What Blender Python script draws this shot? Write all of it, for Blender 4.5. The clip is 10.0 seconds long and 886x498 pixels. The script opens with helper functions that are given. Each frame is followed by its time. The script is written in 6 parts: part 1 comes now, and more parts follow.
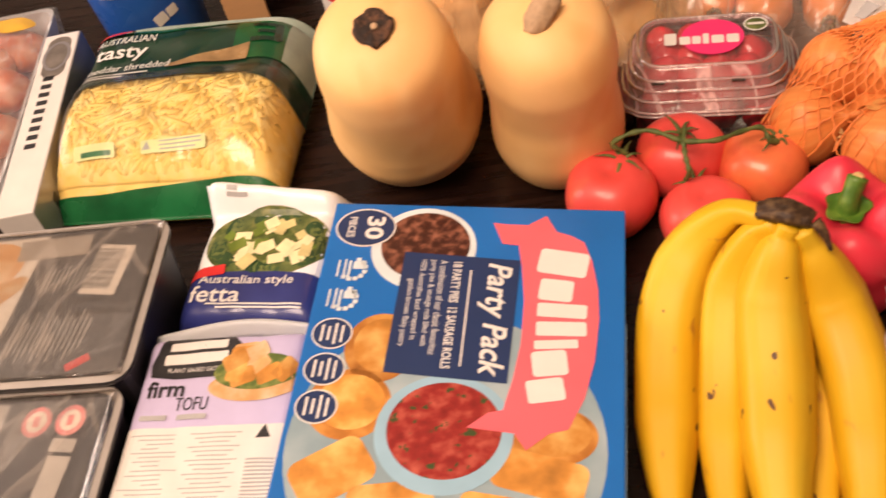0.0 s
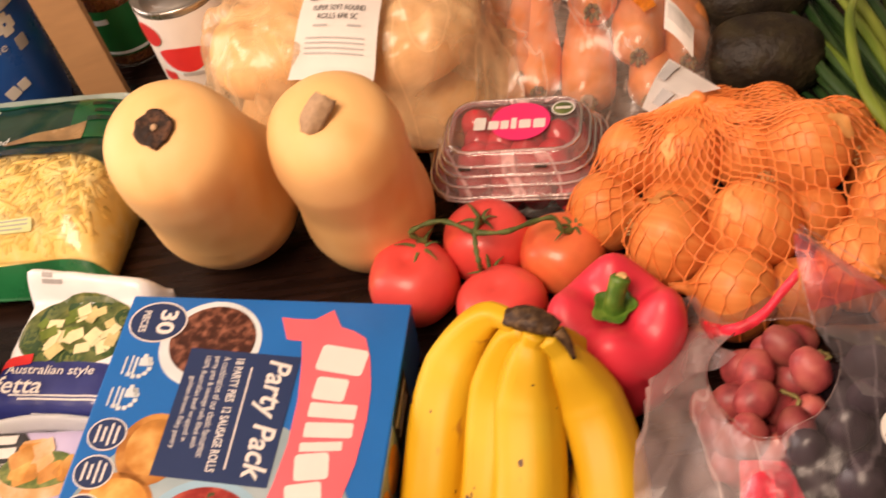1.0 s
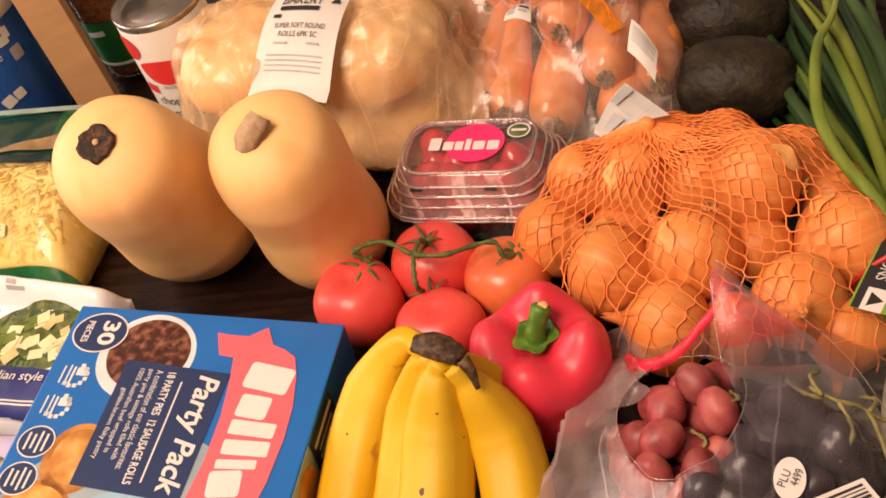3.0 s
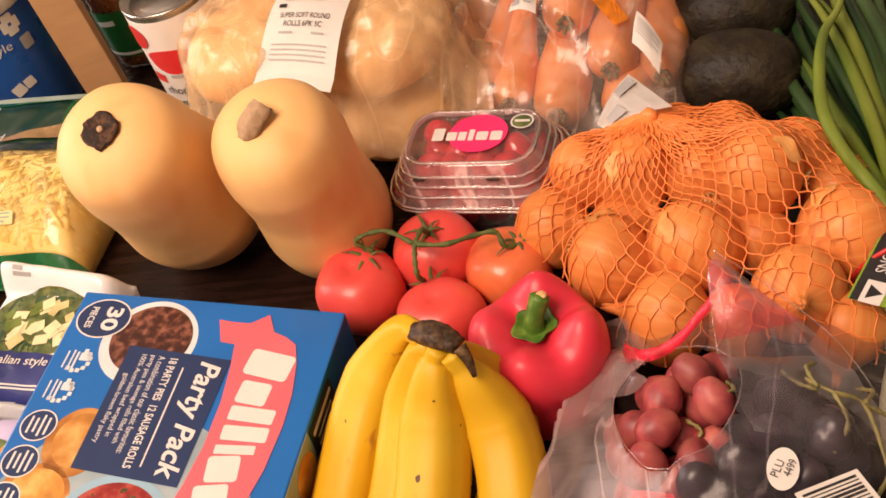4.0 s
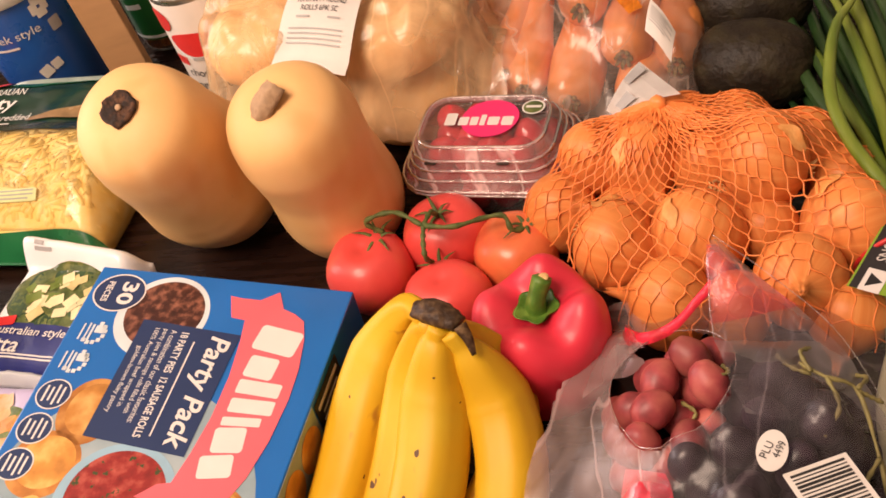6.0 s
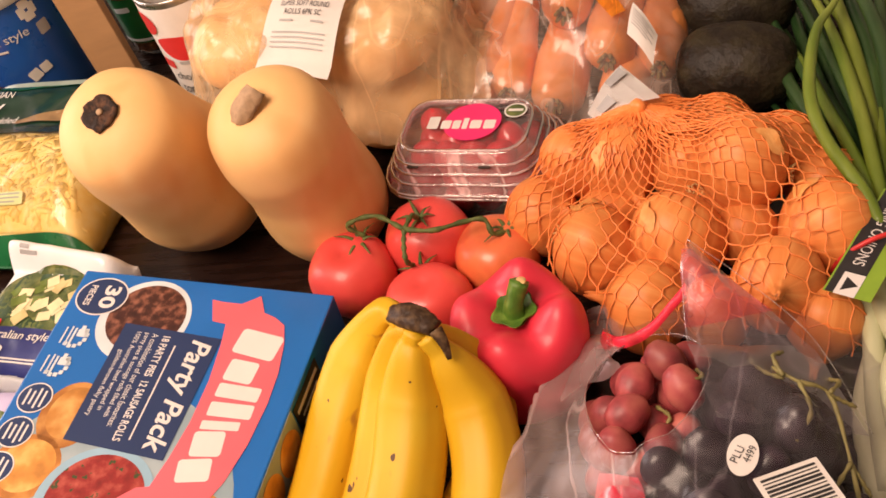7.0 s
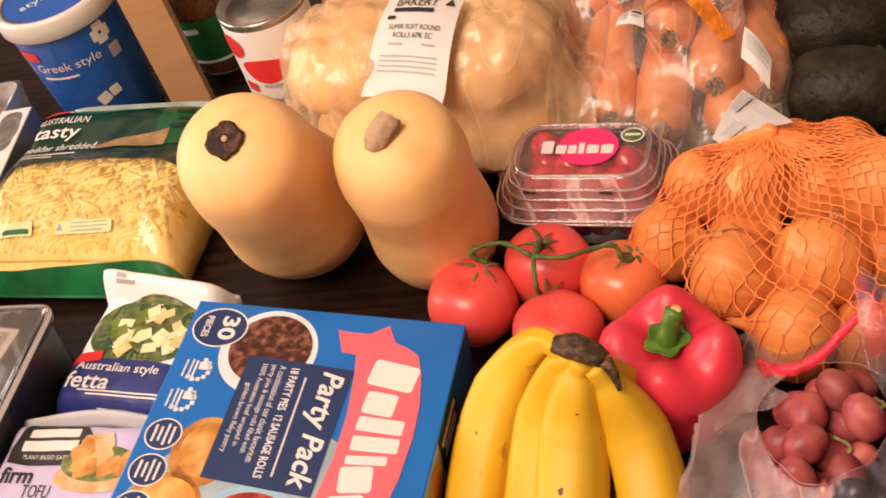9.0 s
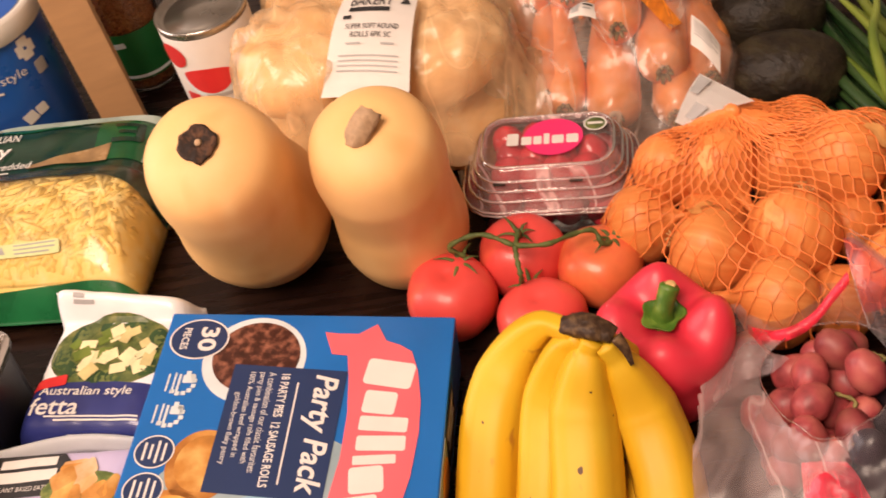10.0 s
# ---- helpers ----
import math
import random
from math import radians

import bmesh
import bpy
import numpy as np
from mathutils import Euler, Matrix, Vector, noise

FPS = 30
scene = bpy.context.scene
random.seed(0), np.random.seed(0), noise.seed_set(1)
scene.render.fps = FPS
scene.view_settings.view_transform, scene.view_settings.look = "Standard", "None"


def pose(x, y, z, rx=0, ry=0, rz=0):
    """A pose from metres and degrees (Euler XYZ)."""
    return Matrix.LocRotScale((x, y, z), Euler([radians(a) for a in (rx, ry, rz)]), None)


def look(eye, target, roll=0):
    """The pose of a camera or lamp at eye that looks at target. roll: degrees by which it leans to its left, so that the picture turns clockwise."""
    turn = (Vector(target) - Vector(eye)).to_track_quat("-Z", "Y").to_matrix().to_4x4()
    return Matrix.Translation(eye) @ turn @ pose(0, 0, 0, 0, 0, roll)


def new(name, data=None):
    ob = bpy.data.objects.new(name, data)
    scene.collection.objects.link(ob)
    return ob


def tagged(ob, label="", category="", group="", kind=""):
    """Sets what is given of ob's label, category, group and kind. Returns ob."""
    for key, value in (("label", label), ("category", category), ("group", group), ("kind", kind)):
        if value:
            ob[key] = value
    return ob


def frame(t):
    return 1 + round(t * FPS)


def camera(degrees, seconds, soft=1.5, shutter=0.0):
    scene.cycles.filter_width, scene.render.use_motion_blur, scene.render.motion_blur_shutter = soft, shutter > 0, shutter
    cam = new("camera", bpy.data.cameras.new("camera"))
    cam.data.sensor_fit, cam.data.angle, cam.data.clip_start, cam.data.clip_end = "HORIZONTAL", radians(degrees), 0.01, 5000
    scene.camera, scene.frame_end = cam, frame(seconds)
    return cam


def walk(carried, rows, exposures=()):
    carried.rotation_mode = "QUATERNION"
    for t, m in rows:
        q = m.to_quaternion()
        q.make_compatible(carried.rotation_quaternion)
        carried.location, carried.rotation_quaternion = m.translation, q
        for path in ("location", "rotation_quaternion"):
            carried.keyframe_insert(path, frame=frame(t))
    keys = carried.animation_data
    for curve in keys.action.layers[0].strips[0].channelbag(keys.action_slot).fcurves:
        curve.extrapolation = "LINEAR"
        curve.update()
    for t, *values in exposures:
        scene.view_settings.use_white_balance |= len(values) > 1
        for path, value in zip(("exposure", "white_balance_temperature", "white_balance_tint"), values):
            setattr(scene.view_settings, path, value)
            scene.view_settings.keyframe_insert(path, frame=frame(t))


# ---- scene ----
cam = camera(46.4, 10.0, 1.65, 0.4)
PATH = [
    (0, (0.042, 0.056, 0.534), (-0.214, 1.371, -0.951), -15.5),
    (0.5, (0.111, 0.07, 0.535), (-0.148, 1.383, -0.952), -16.0),
    (1, (0.19, 0.093, 0.549), (-0.087, 1.415, -0.926), -16.6),
    (1.5, (0.242, 0.114, 0.544), (-0.1, 1.441, -0.913), -18.4),
    (2, (0.266, 0.12, 0.541), (-0.134, 1.445, -0.902), -19.5),
    (2.5, (0.282, 0.117, 0.536), (-0.13, 1.444, -0.902), -19.5),
    (3, (0.282, 0.106, 0.533), (-0.15, 1.432, -0.9), -19.3),
    (4.5, (0.294, 0.099, 0.529), (-0.185, 1.412, -0.902), -20.0),
    (5, (0.294, 0.092, 0.534), (-0.209, 1.398, -0.894), -20.2),
    (5.5, (0.299, 0.092, 0.53), (-0.218, 1.394, -0.897), -20.2),
    (7, (0.324, 0.095, 0.527), (-0.208, 1.395, -0.897), -20.7),
    (7.5, (0.325, 0.1, 0.525), (-0.204, 1.401, -0.899), -20.8),
    (8, (0.307, 0.098, 0.525), (-0.213, 1.399, -0.902), -20.7),
    (8.5, (0.264, 0.1, 0.535), (-0.242, 1.403, -0.895), -20.3),
    (9, (0.214, 0.096, 0.551), (-0.239, 1.427, -0.872), -18.7),
    (9.5, (0.173, 0.092, 0.557), (-0.194, 1.45, -0.864), -16.9),
    (10, (0.141, 0.082, 0.549), (-0.065, 1.455, -0.891), -14.9),
]
walk(cam, [(t, look(eye, target, roll)) for t, eye, target, roll in PATH],
     [(0.0, -0.03, 6480, 10.5), (1.0, -0.04, 6550, 11), (2.5, -0.02, 6540, 11), (4.5, -0.02, 6380, 11.5), (8.0, -0.02, 6330, 12), (9.2, -0.03, 6200, 12), (10.0, -0.04, 6300, 12)])

# ---- light ----
world = bpy.data.worlds.new("room_air")
scene.world = world
world.use_nodes = True
world.node_tree.nodes["Background"].inputs[0].default_value = (1.0, 0.80, 0.66, 1)
world.node_tree.nodes["Background"].inputs[1].default_value = 0.18
WINDOW_WATTS, LAMP_WATTS = 43.0, 49.0


def area_lamp(name, m, sx, sy, watts, colour):
    data = bpy.data.lights.new(name, "AREA")
    data.shape, data.size, data.size_y, data.energy, data.color = "RECTANGLE", sx, sy, watts, colour
    ob = new(name, data)
    ob.matrix_world = m
    return ob


area_lamp("window_light", look((-2.28, 0.95, 0.85), (0.1, 0.5, 0.0)), 1.5, 1.3, WINDOW_WATTS, (1.0, 0.83, 0.76))
area_lamp("ceiling_light_glow", look((-0.40, -0.10, 1.58), (0.0, 0.55, 0.0)), 0.9, 0.9, LAMP_WATTS, (1.0, 0.72, 0.54))

# ---- building tools ----
TAU = 2 * math.pi


TABLE_Z = -0.012


def on_table(m, high):
    """Sets a thing of that height down on the table top with its upper side where it is."""
    return Matrix.Translation((0, 0, TABLE_Z)) @ Matrix.Diagonal((1, 1, (high - TABLE_Z) / high, 1)) @ m


def thing(name, label, category, m=None, group="", kind="", high=None):
    ob = new(name)
    ob.empty_display_size = 0.02
    if high:
        m = on_table(m, high)
    if m is not None:
        ob.matrix_world = m
    return tagged(ob, label, category, group, kind)


def part(name, bm, material, parent=None, label="", smooth=True, m=None):
    """Links a bmesh as one mesh object under a thing or part."""
    me = bpy.data.meshes.new(name)
    bm.to_mesh(me)
    bm.free()
    for p in me.polygons:
        p.use_smooth = smooth
    for x in (material if isinstance(material, (list, tuple)) else [material]):
        me.materials.append(x)
    ob = new(name, me)
    if parent is not None:
        ob.parent = parent
    if m is not None:
        ob.matrix_basis = m
    if label:
        ob["label"] = label
    if name in ("lettering", "small_print", "label_text", "barcode", "seal_print"):
        tagged(ob, kind="stuff")
    return ob


def grid_faces(bm, rows, wrap=True):
    for a, b in zip(rows, rows[1:]):
        n = len(a)
        for i in range(n if wrap else n - 1):
            j = (i + 1) % n
            bm.faces.new((a[i], a[j], b[j], b[i]))


def lathe(profile, n=32, wobble=None, caps=True):
    """Turns (r, z) pairs round z. wobble(angle, z, r) gives the place (x, y, z)."""
    bm = bmesh.new()
    rows = []
    for r, z in profile:
        row = []
        for i in range(n):
            a = TAU * i / n
            if wobble:
                row.append(bm.verts.new(wobble(a, z, r)))
            else:
                row.append(bm.verts.new((r * math.cos(a), r * math.sin(a), z)))
        rows.append(row)
    grid_faces(bm, rows)
    if caps:
        bm.faces.new(rows[0][::-1])
        bm.faces.new(rows[-1])
    return bm


def spline(points, n):
    """Catmull-Rom through points of any length."""
    p = np.array(points, float)
    p = np.vstack([2 * p[0] - p[1], p, 2 * p[-1] - p[-2]])
    out = []
    for k in range(n):
        u = k / (n - 1) * (len(p) - 3)
        i = min(int(u), len(p) - 4)
        t = u - i
        a, b, c, d = p[i:i + 4]
        out.append(0.5 * (2 * b + (c - a) * t + (2 * a - 5 * b + 4 * c - d) * t * t + (3 * b - a - 3 * c + d) * t ** 3))
    return np.array(out)


def sweep(bm, pts, radii, n=8, section=None, flat=1.0, caps=True):
    """A tube along pts. section(angle) scales the radius; flat squeezes it along its second axis."""
    pts = [Vector(p) for p in pts]
    side = None
    rows = []
    for i, p in enumerate(pts):
        d = (pts[min(i + 1, len(pts) - 1)] - pts[max(i - 1, 0)]).normalized()
        if side is None:
            side = d.cross(Vector((0, 0, 1)) if abs(d.z) < 0.9 else Vector((0, 1, 0))).normalized()
        side = (side - d * side.dot(d)).normalized()
        up = side.cross(d)
        row = []
        for k in range(n):
            a = TAU * k / n
            r = radii[i] * (section(a) if section else 1)
            row.append(bm.verts.new(p + side * (r * math.cos(a)) + up * (r * flat * math.sin(a))))
        rows.append(row)
    grid_faces(bm, rows)
    if caps:
        bm.faces.new(rows[0][::-1])
        bm.faces.new(rows[-1])
    return bm


def tube(points, radii, n=8, steps=20, section=None, flat=1.0):
    pts = spline(points, steps)
    rr = np.interp(np.linspace(0, 1, steps), np.linspace(0, 1, len(radii)), radii)
    return sweep(bmesh.new(), pts, rr, n, section, flat)


def box(sx, sy, sz, bevel=0.0, at=(0, 0, 0), segments=2):
    """A box of that size standing on z = at.z, centred on x and y."""
    bm = bmesh.new()
    bmesh.ops.create_cube(bm, size=1, matrix=Matrix.Translation((at[0], at[1], at[2] + sz / 2)) @ Matrix.Diagonal((sx, sy, sz, 1)))
    if bevel:
        bmesh.ops.bevel(bm, geom=bm.edges[:], offset=bevel, segments=segments, profile=0.6, affect="EDGES")
    return bm


def outline(kind, cx, cy, rx, ry, n=40, turn=0.0, corner=0.2):
    """2D outlines: an ellipse or a rounded rectangle."""
    pts = []
    if kind == "ellipse":
        pts = [(rx * math.cos(TAU * i / n), ry * math.sin(TAU * i / n)) for i in range(n)]
    else:
        c = min(rx, ry) * corner
        for qx, qy, a0 in ((1, 1, 0), (-1, 1, 90), (-1, -1, 180), (1, -1, 270)):
            for k in range(5):
                a = radians(a0 + 22.5 * k)
                pts.append((qx * (rx - c) + c * math.cos(a), qy * (ry - c) + c * math.sin(a)))
    ca, sa = math.cos(radians(turn)), math.sin(radians(turn))
    return [(cx + x * ca - y * sa, cy + x * sa + y * ca) for x, y in pts]


def slab(pts, z, thick=0.00025, bm=None):
    """A thin printed patch: the outline raised from z by thick."""
    bm = bm or bmesh.new()
    low = [bm.verts.new((x, y, z - thick)) for x, y in pts]
    top = [bm.verts.new((x, y, z)) for x, y in pts]
    f = bm.faces.new(top)
    f.normal_update()
    if f.normal.z < 0:
        f.normal_flip()
    n = len(pts)
    for i in range(n):
        bm.faces.new((low[i], low[(i + 1) % n], top[(i + 1) % n], top[i]))
    return bm


def bars(items, z, bm=None):
    """Many thin rectangles: (cx, cy, width, height, turn)."""
    bm = bm or bmesh.new()
    for cx, cy, w, h, *turn in items:
        slab(outline("rect", cx, cy, w / 2, h / 2, turn=turn[0] if turn else 0, corner=0.3), z, bm=bm)
    return bm


def lettering(text, size, z=0.0, m=None, bold=0.0, squeeze=1.0, shear=0.0, spacing=1.0):
    """Words as a flat bmesh in the x-y plane, centred on the origin, then moved by m."""
    cu = bpy.data.curves.new("words", "FONT")
    cu.body, cu.size, cu.align_x, cu.align_y, cu.offset, cu.shear = text, size, "CENTER", "CENTER", bold, shear
    cu.space_character = spacing
    cu.resolution_u = 3
    ob = bpy.data.objects.new("words", cu)
    scene.collection.objects.link(ob)
    bpy.context.view_layer.update()
    me = bpy.data.meshes.new_from_object(ob.evaluated_get(bpy.context.evaluated_depsgraph_get()))
    bm = bmesh.new()
    bm.from_mesh(me)
    bpy.data.objects.remove(ob)
    bpy.data.meshes.remove(me)
    bpy.data.curves.remove(cu)
    bmesh.ops.transform(bm, matrix=(m or Matrix()) @ Matrix.Translation((0, 0, z)) @ Matrix.Diagonal((squeeze, 1, 1, 1)), verts=bm.verts)
    return bm


def wrap_on(bm, radius, slope=0.0):
    """Bends a flat print (x along, y up, z out) round an upright cylinder whose front faces -y."""
    for v in bm.verts:
        r = radius + slope * v.co.y + v.co.z
        a = v.co.x / radius
        v.co = Vector((r * math.sin(a), -r * math.cos(a), v.co.y))
    return bm


def cut_fine(bm, step):
    """Cuts a flat print into narrow strips along x so that it can bend."""
    xs = [v.co.x for v in bm.verts]
    x = min(xs) + step
    while x < max(xs):
        bmesh.ops.bisect_plane(bm, geom=bm.verts[:] + bm.edges[:] + bm.faces[:], plane_co=(x, 0, 0), plane_no=(1, 0, 0))
        x += step
    return bm


def lumps_height(xs, ys, lumps, rounds=6, reach=2):
    """The height of a sheet that lies over lumps (x, y, z, rx, ry, rz)."""
    X, Y = np.meshgrid(xs, ys)
    Z = np.zeros_like(X)
    for x, y, z, rx, ry, rz in lumps:
        d = 1 - ((X - x) / rx) ** 2 - ((Y - y) / ry) ** 2
        Z = np.maximum(Z, np.where(d > 0, z + rz * np.sqrt(np.maximum(d, 0)), 0))
    solid = Z.copy()
    for _ in range(rounds):
        B = np.pad(Z, reach, mode="edge")
        S = sum(B[reach + i:reach + i + Z.shape[0], reach + j:reach + j + Z.shape[1]] for i in (-reach, 0, reach) for j in (-reach, 0, reach)) / 9
        Z = np.maximum(solid, S)
    return Z


def sheet(xs, ys, Z, keep, lift=0.001, crumple=0.0, scale=40.0, seed=0.0):
    """A film over a height field where keep is true."""
    bm = bmesh.new()
    ids = {}
    for j, y in enumerate(ys):
        for i, x in enumerate(xs):
            if keep[j, i]:
                c = crumple * (abs(noise.noise((x * scale + seed, y * scale, seed))) * 2 - 0.4) + 0.5 * crumple * noise.noise((x * scale * 3, y * scale * 2.4 + seed, 3))
                w = 0.4 * crumple
                ids[i, j] = bm.verts.new((x + w * noise.noise((x * 60, y * 60, 1 + seed)), y + w * noise.noise((x * 60, y * 60, 7 + seed)), max(0.001, Z[j, i] + lift + c)))
    for (i, j) in list(ids):
        q = [ids.get(k) for k in ((i, j), (i + 1, j), (i + 1, j + 1), (i, j + 1))]
        if all(q):
            bm.faces.new(q)
    return bm


def fit_text(text, length, height, m=None, bold=0.0, shear=0.0):
    """Words scaled to a length and a height, centred, then moved by m."""
    bm = lettering(text, 1.0, 0, None, bold, 1.0, shear)
    xs, ys = [v.co.x for v in bm.verts], [v.co.y for v in bm.verts]
    c = Vector(((max(xs) + min(xs)) / 2, (max(ys) + min(ys)) / 2, 0))
    k = Matrix.Diagonal((length / (max(xs) - min(xs)), height / (max(ys) - min(ys)), 1, 1))
    bmesh.ops.transform(bm, matrix=(m or Matrix()) @ k @ Matrix.Translation(-c), verts=bm.verts)
    return bm


def lay(bm, surf, lift=0.0004):
    """Lays a flat print on a surface z = surf(x, y)."""
    cut_grid(bm, 0.004)
    for v in bm.verts:
        v.co.z = 0.2 * v.co.z + surf(v.co.x, v.co.y) + lift
    return bm


def cut_grid(bm, step):
    """Cuts a flat print into small squares so that it can follow a curved face."""
    for axis in (0, 1):
        q = [v.co[axis] for v in bm.verts]
        x = min(q) + step
        no = (1, 0, 0) if axis == 0 else (0, 1, 0)
        while x < max(q):
            bmesh.ops.bisect_plane(bm, geom=bm.verts[:] + bm.edges[:] + bm.faces[:], plane_co=(x if axis == 0 else 0, x if axis == 1 else 0, 0), plane_no=no)
            x += step
    return bm


def press(t, plane, skip=(), k=0.2):
    """Presses flat prints close to the plane z = plane of their thing."""
    for o in t.children_recursive:
        if o.name.split(".")[0] not in skip and o.parent == t:
            o.matrix_basis = Matrix.Translation((0, 0, plane)) @ Matrix.Diagonal((1, 1, k, 1)) @ Matrix.Translation((0, 0, -plane)) @ o.matrix_basis


def pillow(w, h, surf, n=72, power=5, base=0.0015):
    """A filled pack: the upper face follows surf, the lower face lies flat; its rim is a thin seal."""
    bm = bmesh.new()
    rows = []
    for j in range(n + 1):
        y = (j / n - 0.5) * h
        rows.append([bm.verts.new(((i / n - 0.5) * w, y, surf((i / n - 0.5) * w, y))) for i in range(n + 1)])
    grid_faces(bm, rows, False)
    low = []
    for j in (0, n):
        for i in (0, n):
            v = rows[j][i].co
            low.append(bm.verts.new((v.x * 0.94, v.y * 0.94, base)))
    bm.faces.new((low[0], low[2], low[3], low[1]))
    edge = rows[0] + [r[-1] for r in rows[1:]] + rows[-1][-2::-1] + [r[0] for r in rows[-2:0:-1]]
    m = len(edge)
    floor = []
    for v in edge:
        floor.append(bm.verts.new((v.co.x * 0.94, v.co.y * 0.94, base)))
    for i in range(m):
        bm.faces.new((edge[(i + 1) % m], edge[i], floor[i], floor[(i + 1) % m]))
    return bm


def sample(xs, ys, Z, x, y, r=0.0):
    """The height of a sheet between its grid points, averaged over a small square."""
    total = 0.0
    for dx, dy in ((0, 0), (r, 0), (-r, 0), (0, r), (0, -r), (r, r), (-r, -r), (r, -r), (-r, r)) if r else ((0, 0),):
        i = min(max((x + dx - xs[0]) / (xs[1] - xs[0]), 0), len(xs) - 1.001)
        j = min(max((y + dy - ys[0]) / (ys[1] - ys[0]), 0), len(ys) - 1.001)
        a, b = int(i), int(j)
        f, g = i - a, j - b
        total += (Z[b, a] * (1 - f) + Z[b, a + 1] * f) * (1 - g) + (Z[b + 1, a] * (1 - f) + Z[b + 1, a + 1] * f) * g
    return float(total / (9 if r else 1))


def ring_patch(cx, cy, rx, ry, width, z, n=40):
    bm = bmesh.new()
    a = [bm.verts.new((cx + rx * math.cos(TAU * i / n), cy + ry * math.sin(TAU * i / n), z)) for i in range(n)]
    b = [bm.verts.new((cx + (rx - width) * math.cos(TAU * i / n), cy + (ry - width) * math.sin(TAU * i / n), z)) for i in range(n)]
    for i in range(n):
        bm.faces.new((b[i], a[i], a[(i + 1) % n], b[(i + 1) % n]))
    return bm


def bumpy(x, w, p=4):
    """1 in the middle, 0 at the rim of a pack."""
    return max(0.0, 1 - abs(2 * x / w) ** p)

# ---- materials ----
def mat(name, colour, rough=0.5, var=0.12, scale=60.0, bump=0.15, grain=500.0, metal=0.0, coat=0.0, second=None, amount=0.5, stretch=(1, 1, 1), soft=0.0, polar=False, spec=0.5):
    """A surface with a broad change of tone, a second colour in patches, fine relief and uneven gloss."""
    ma = bpy.data.materials.new(name)
    ma.use_nodes = True
    nt = ma.node_tree
    N, L = nt.nodes, nt.links
    b = N["Principled BSDF"]
    tc = N.new("ShaderNodeTexCoord")
    src = tc.outputs["Object"]
    if polar:
        sep = N.new("ShaderNodeSeparateXYZ")
        L.new(src, sep.inputs[0])
        at = N.new("ShaderNodeMath")
        at.operation = "ARCTAN2"
        L.new(sep.outputs[0], at.inputs[0])
        L.new(sep.outputs[1], at.inputs[1])
        com = N.new("ShaderNodeCombineXYZ")
        sc = N.new("ShaderNodeMath")
        sc.operation = "MULTIPLY"
        sc.inputs[1].default_value = 0.05
        L.new(at.outputs[0], sc.inputs[0])
        L.new(sc.outputs[0], com.inputs[0])
        L.new(sep.outputs[2], com.inputs[2])
        src = com.outputs[0]
    mp = N.new("ShaderNodeMapping")
    mp.inputs["Scale"].default_value = stretch
    L.new(src, mp.inputs[0])
    n1 = N.new("ShaderNodeTexNoise")
    n1.inputs["Scale"].default_value, n1.inputs["Detail"].default_value = scale, 4
    L.new(mp.outputs[0], n1.inputs["Vector"])
    ramp = N.new("ShaderNodeValToRGB")
    c = Vector(colour)
    o = Vector(second) if second else c * (1 + var)
    dark = c * (1 - var)
    e = ramp.color_ramp.elements
    e[0].position, e[0].color = 0.28, (*dark, 1)
    e[1].position, e[1].color = 0.28 + 0.5 * (1.3 - amount), (*o, 1)
    mid = e.new(0.28 + 0.22 * (1.3 - amount))
    mid.color = (*c, 1)
    L.new(n1.outputs["Fac"], ramp.inputs[0])
    info = N.new("ShaderNodeObjectInfo")
    hs = N.new("ShaderNodeHueSaturation")
    mr = N.new("ShaderNodeMapRange")
    mr.inputs["To Min"].default_value, mr.inputs["To Max"].default_value = 1 - var * 0.5, 1 + var * 0.5
    L.new(info.outputs["Random"], mr.inputs[0])
    L.new(mr.outputs[0], hs.inputs["Value"])
    L.new(ramp.outputs[0], hs.inputs["Color"])
    L.new(hs.outputs[0], b.inputs["Base Color"])
    n2 = N.new("ShaderNodeTexNoise")
    n2.inputs["Scale"].default_value, n2.inputs["Detail"].default_value = grain, 3
    L.new(mp.outputs[0], n2.inputs["Vector"])
    bp = N.new("ShaderNodeBump")
    bp.inputs["Strength"].default_value, bp.inputs["Distance"].default_value = bump, 0.001
    L.new(n2.outputs["Fac"], bp.inputs["Height"])
    L.new(bp.outputs[0], b.inputs["Normal"])
    r = N.new("ShaderNodeMapRange")
    r.inputs["To Min"].default_value, r.inputs["To Max"].default_value = max(0.02, rough * 0.8), min(1, rough * 1.25)
    L.new(n1.outputs["Fac"], r.inputs[0])
    L.new(r.outputs[0], b.inputs["Roughness"])
    b.inputs["Metallic"].default_value = metal
    b.inputs["Coat Weight"].default_value = coat
    b.inputs["Coat Roughness"].default_value = 0.12
    b.inputs["Specular IOR Level"].default_value = spec
    if soft:
        b.inputs["Subsurface Weight"].default_value = soft
        b.inputs["Subsurface Radius"].default_value = (0.006, 0.003, 0.0015)
    return ma


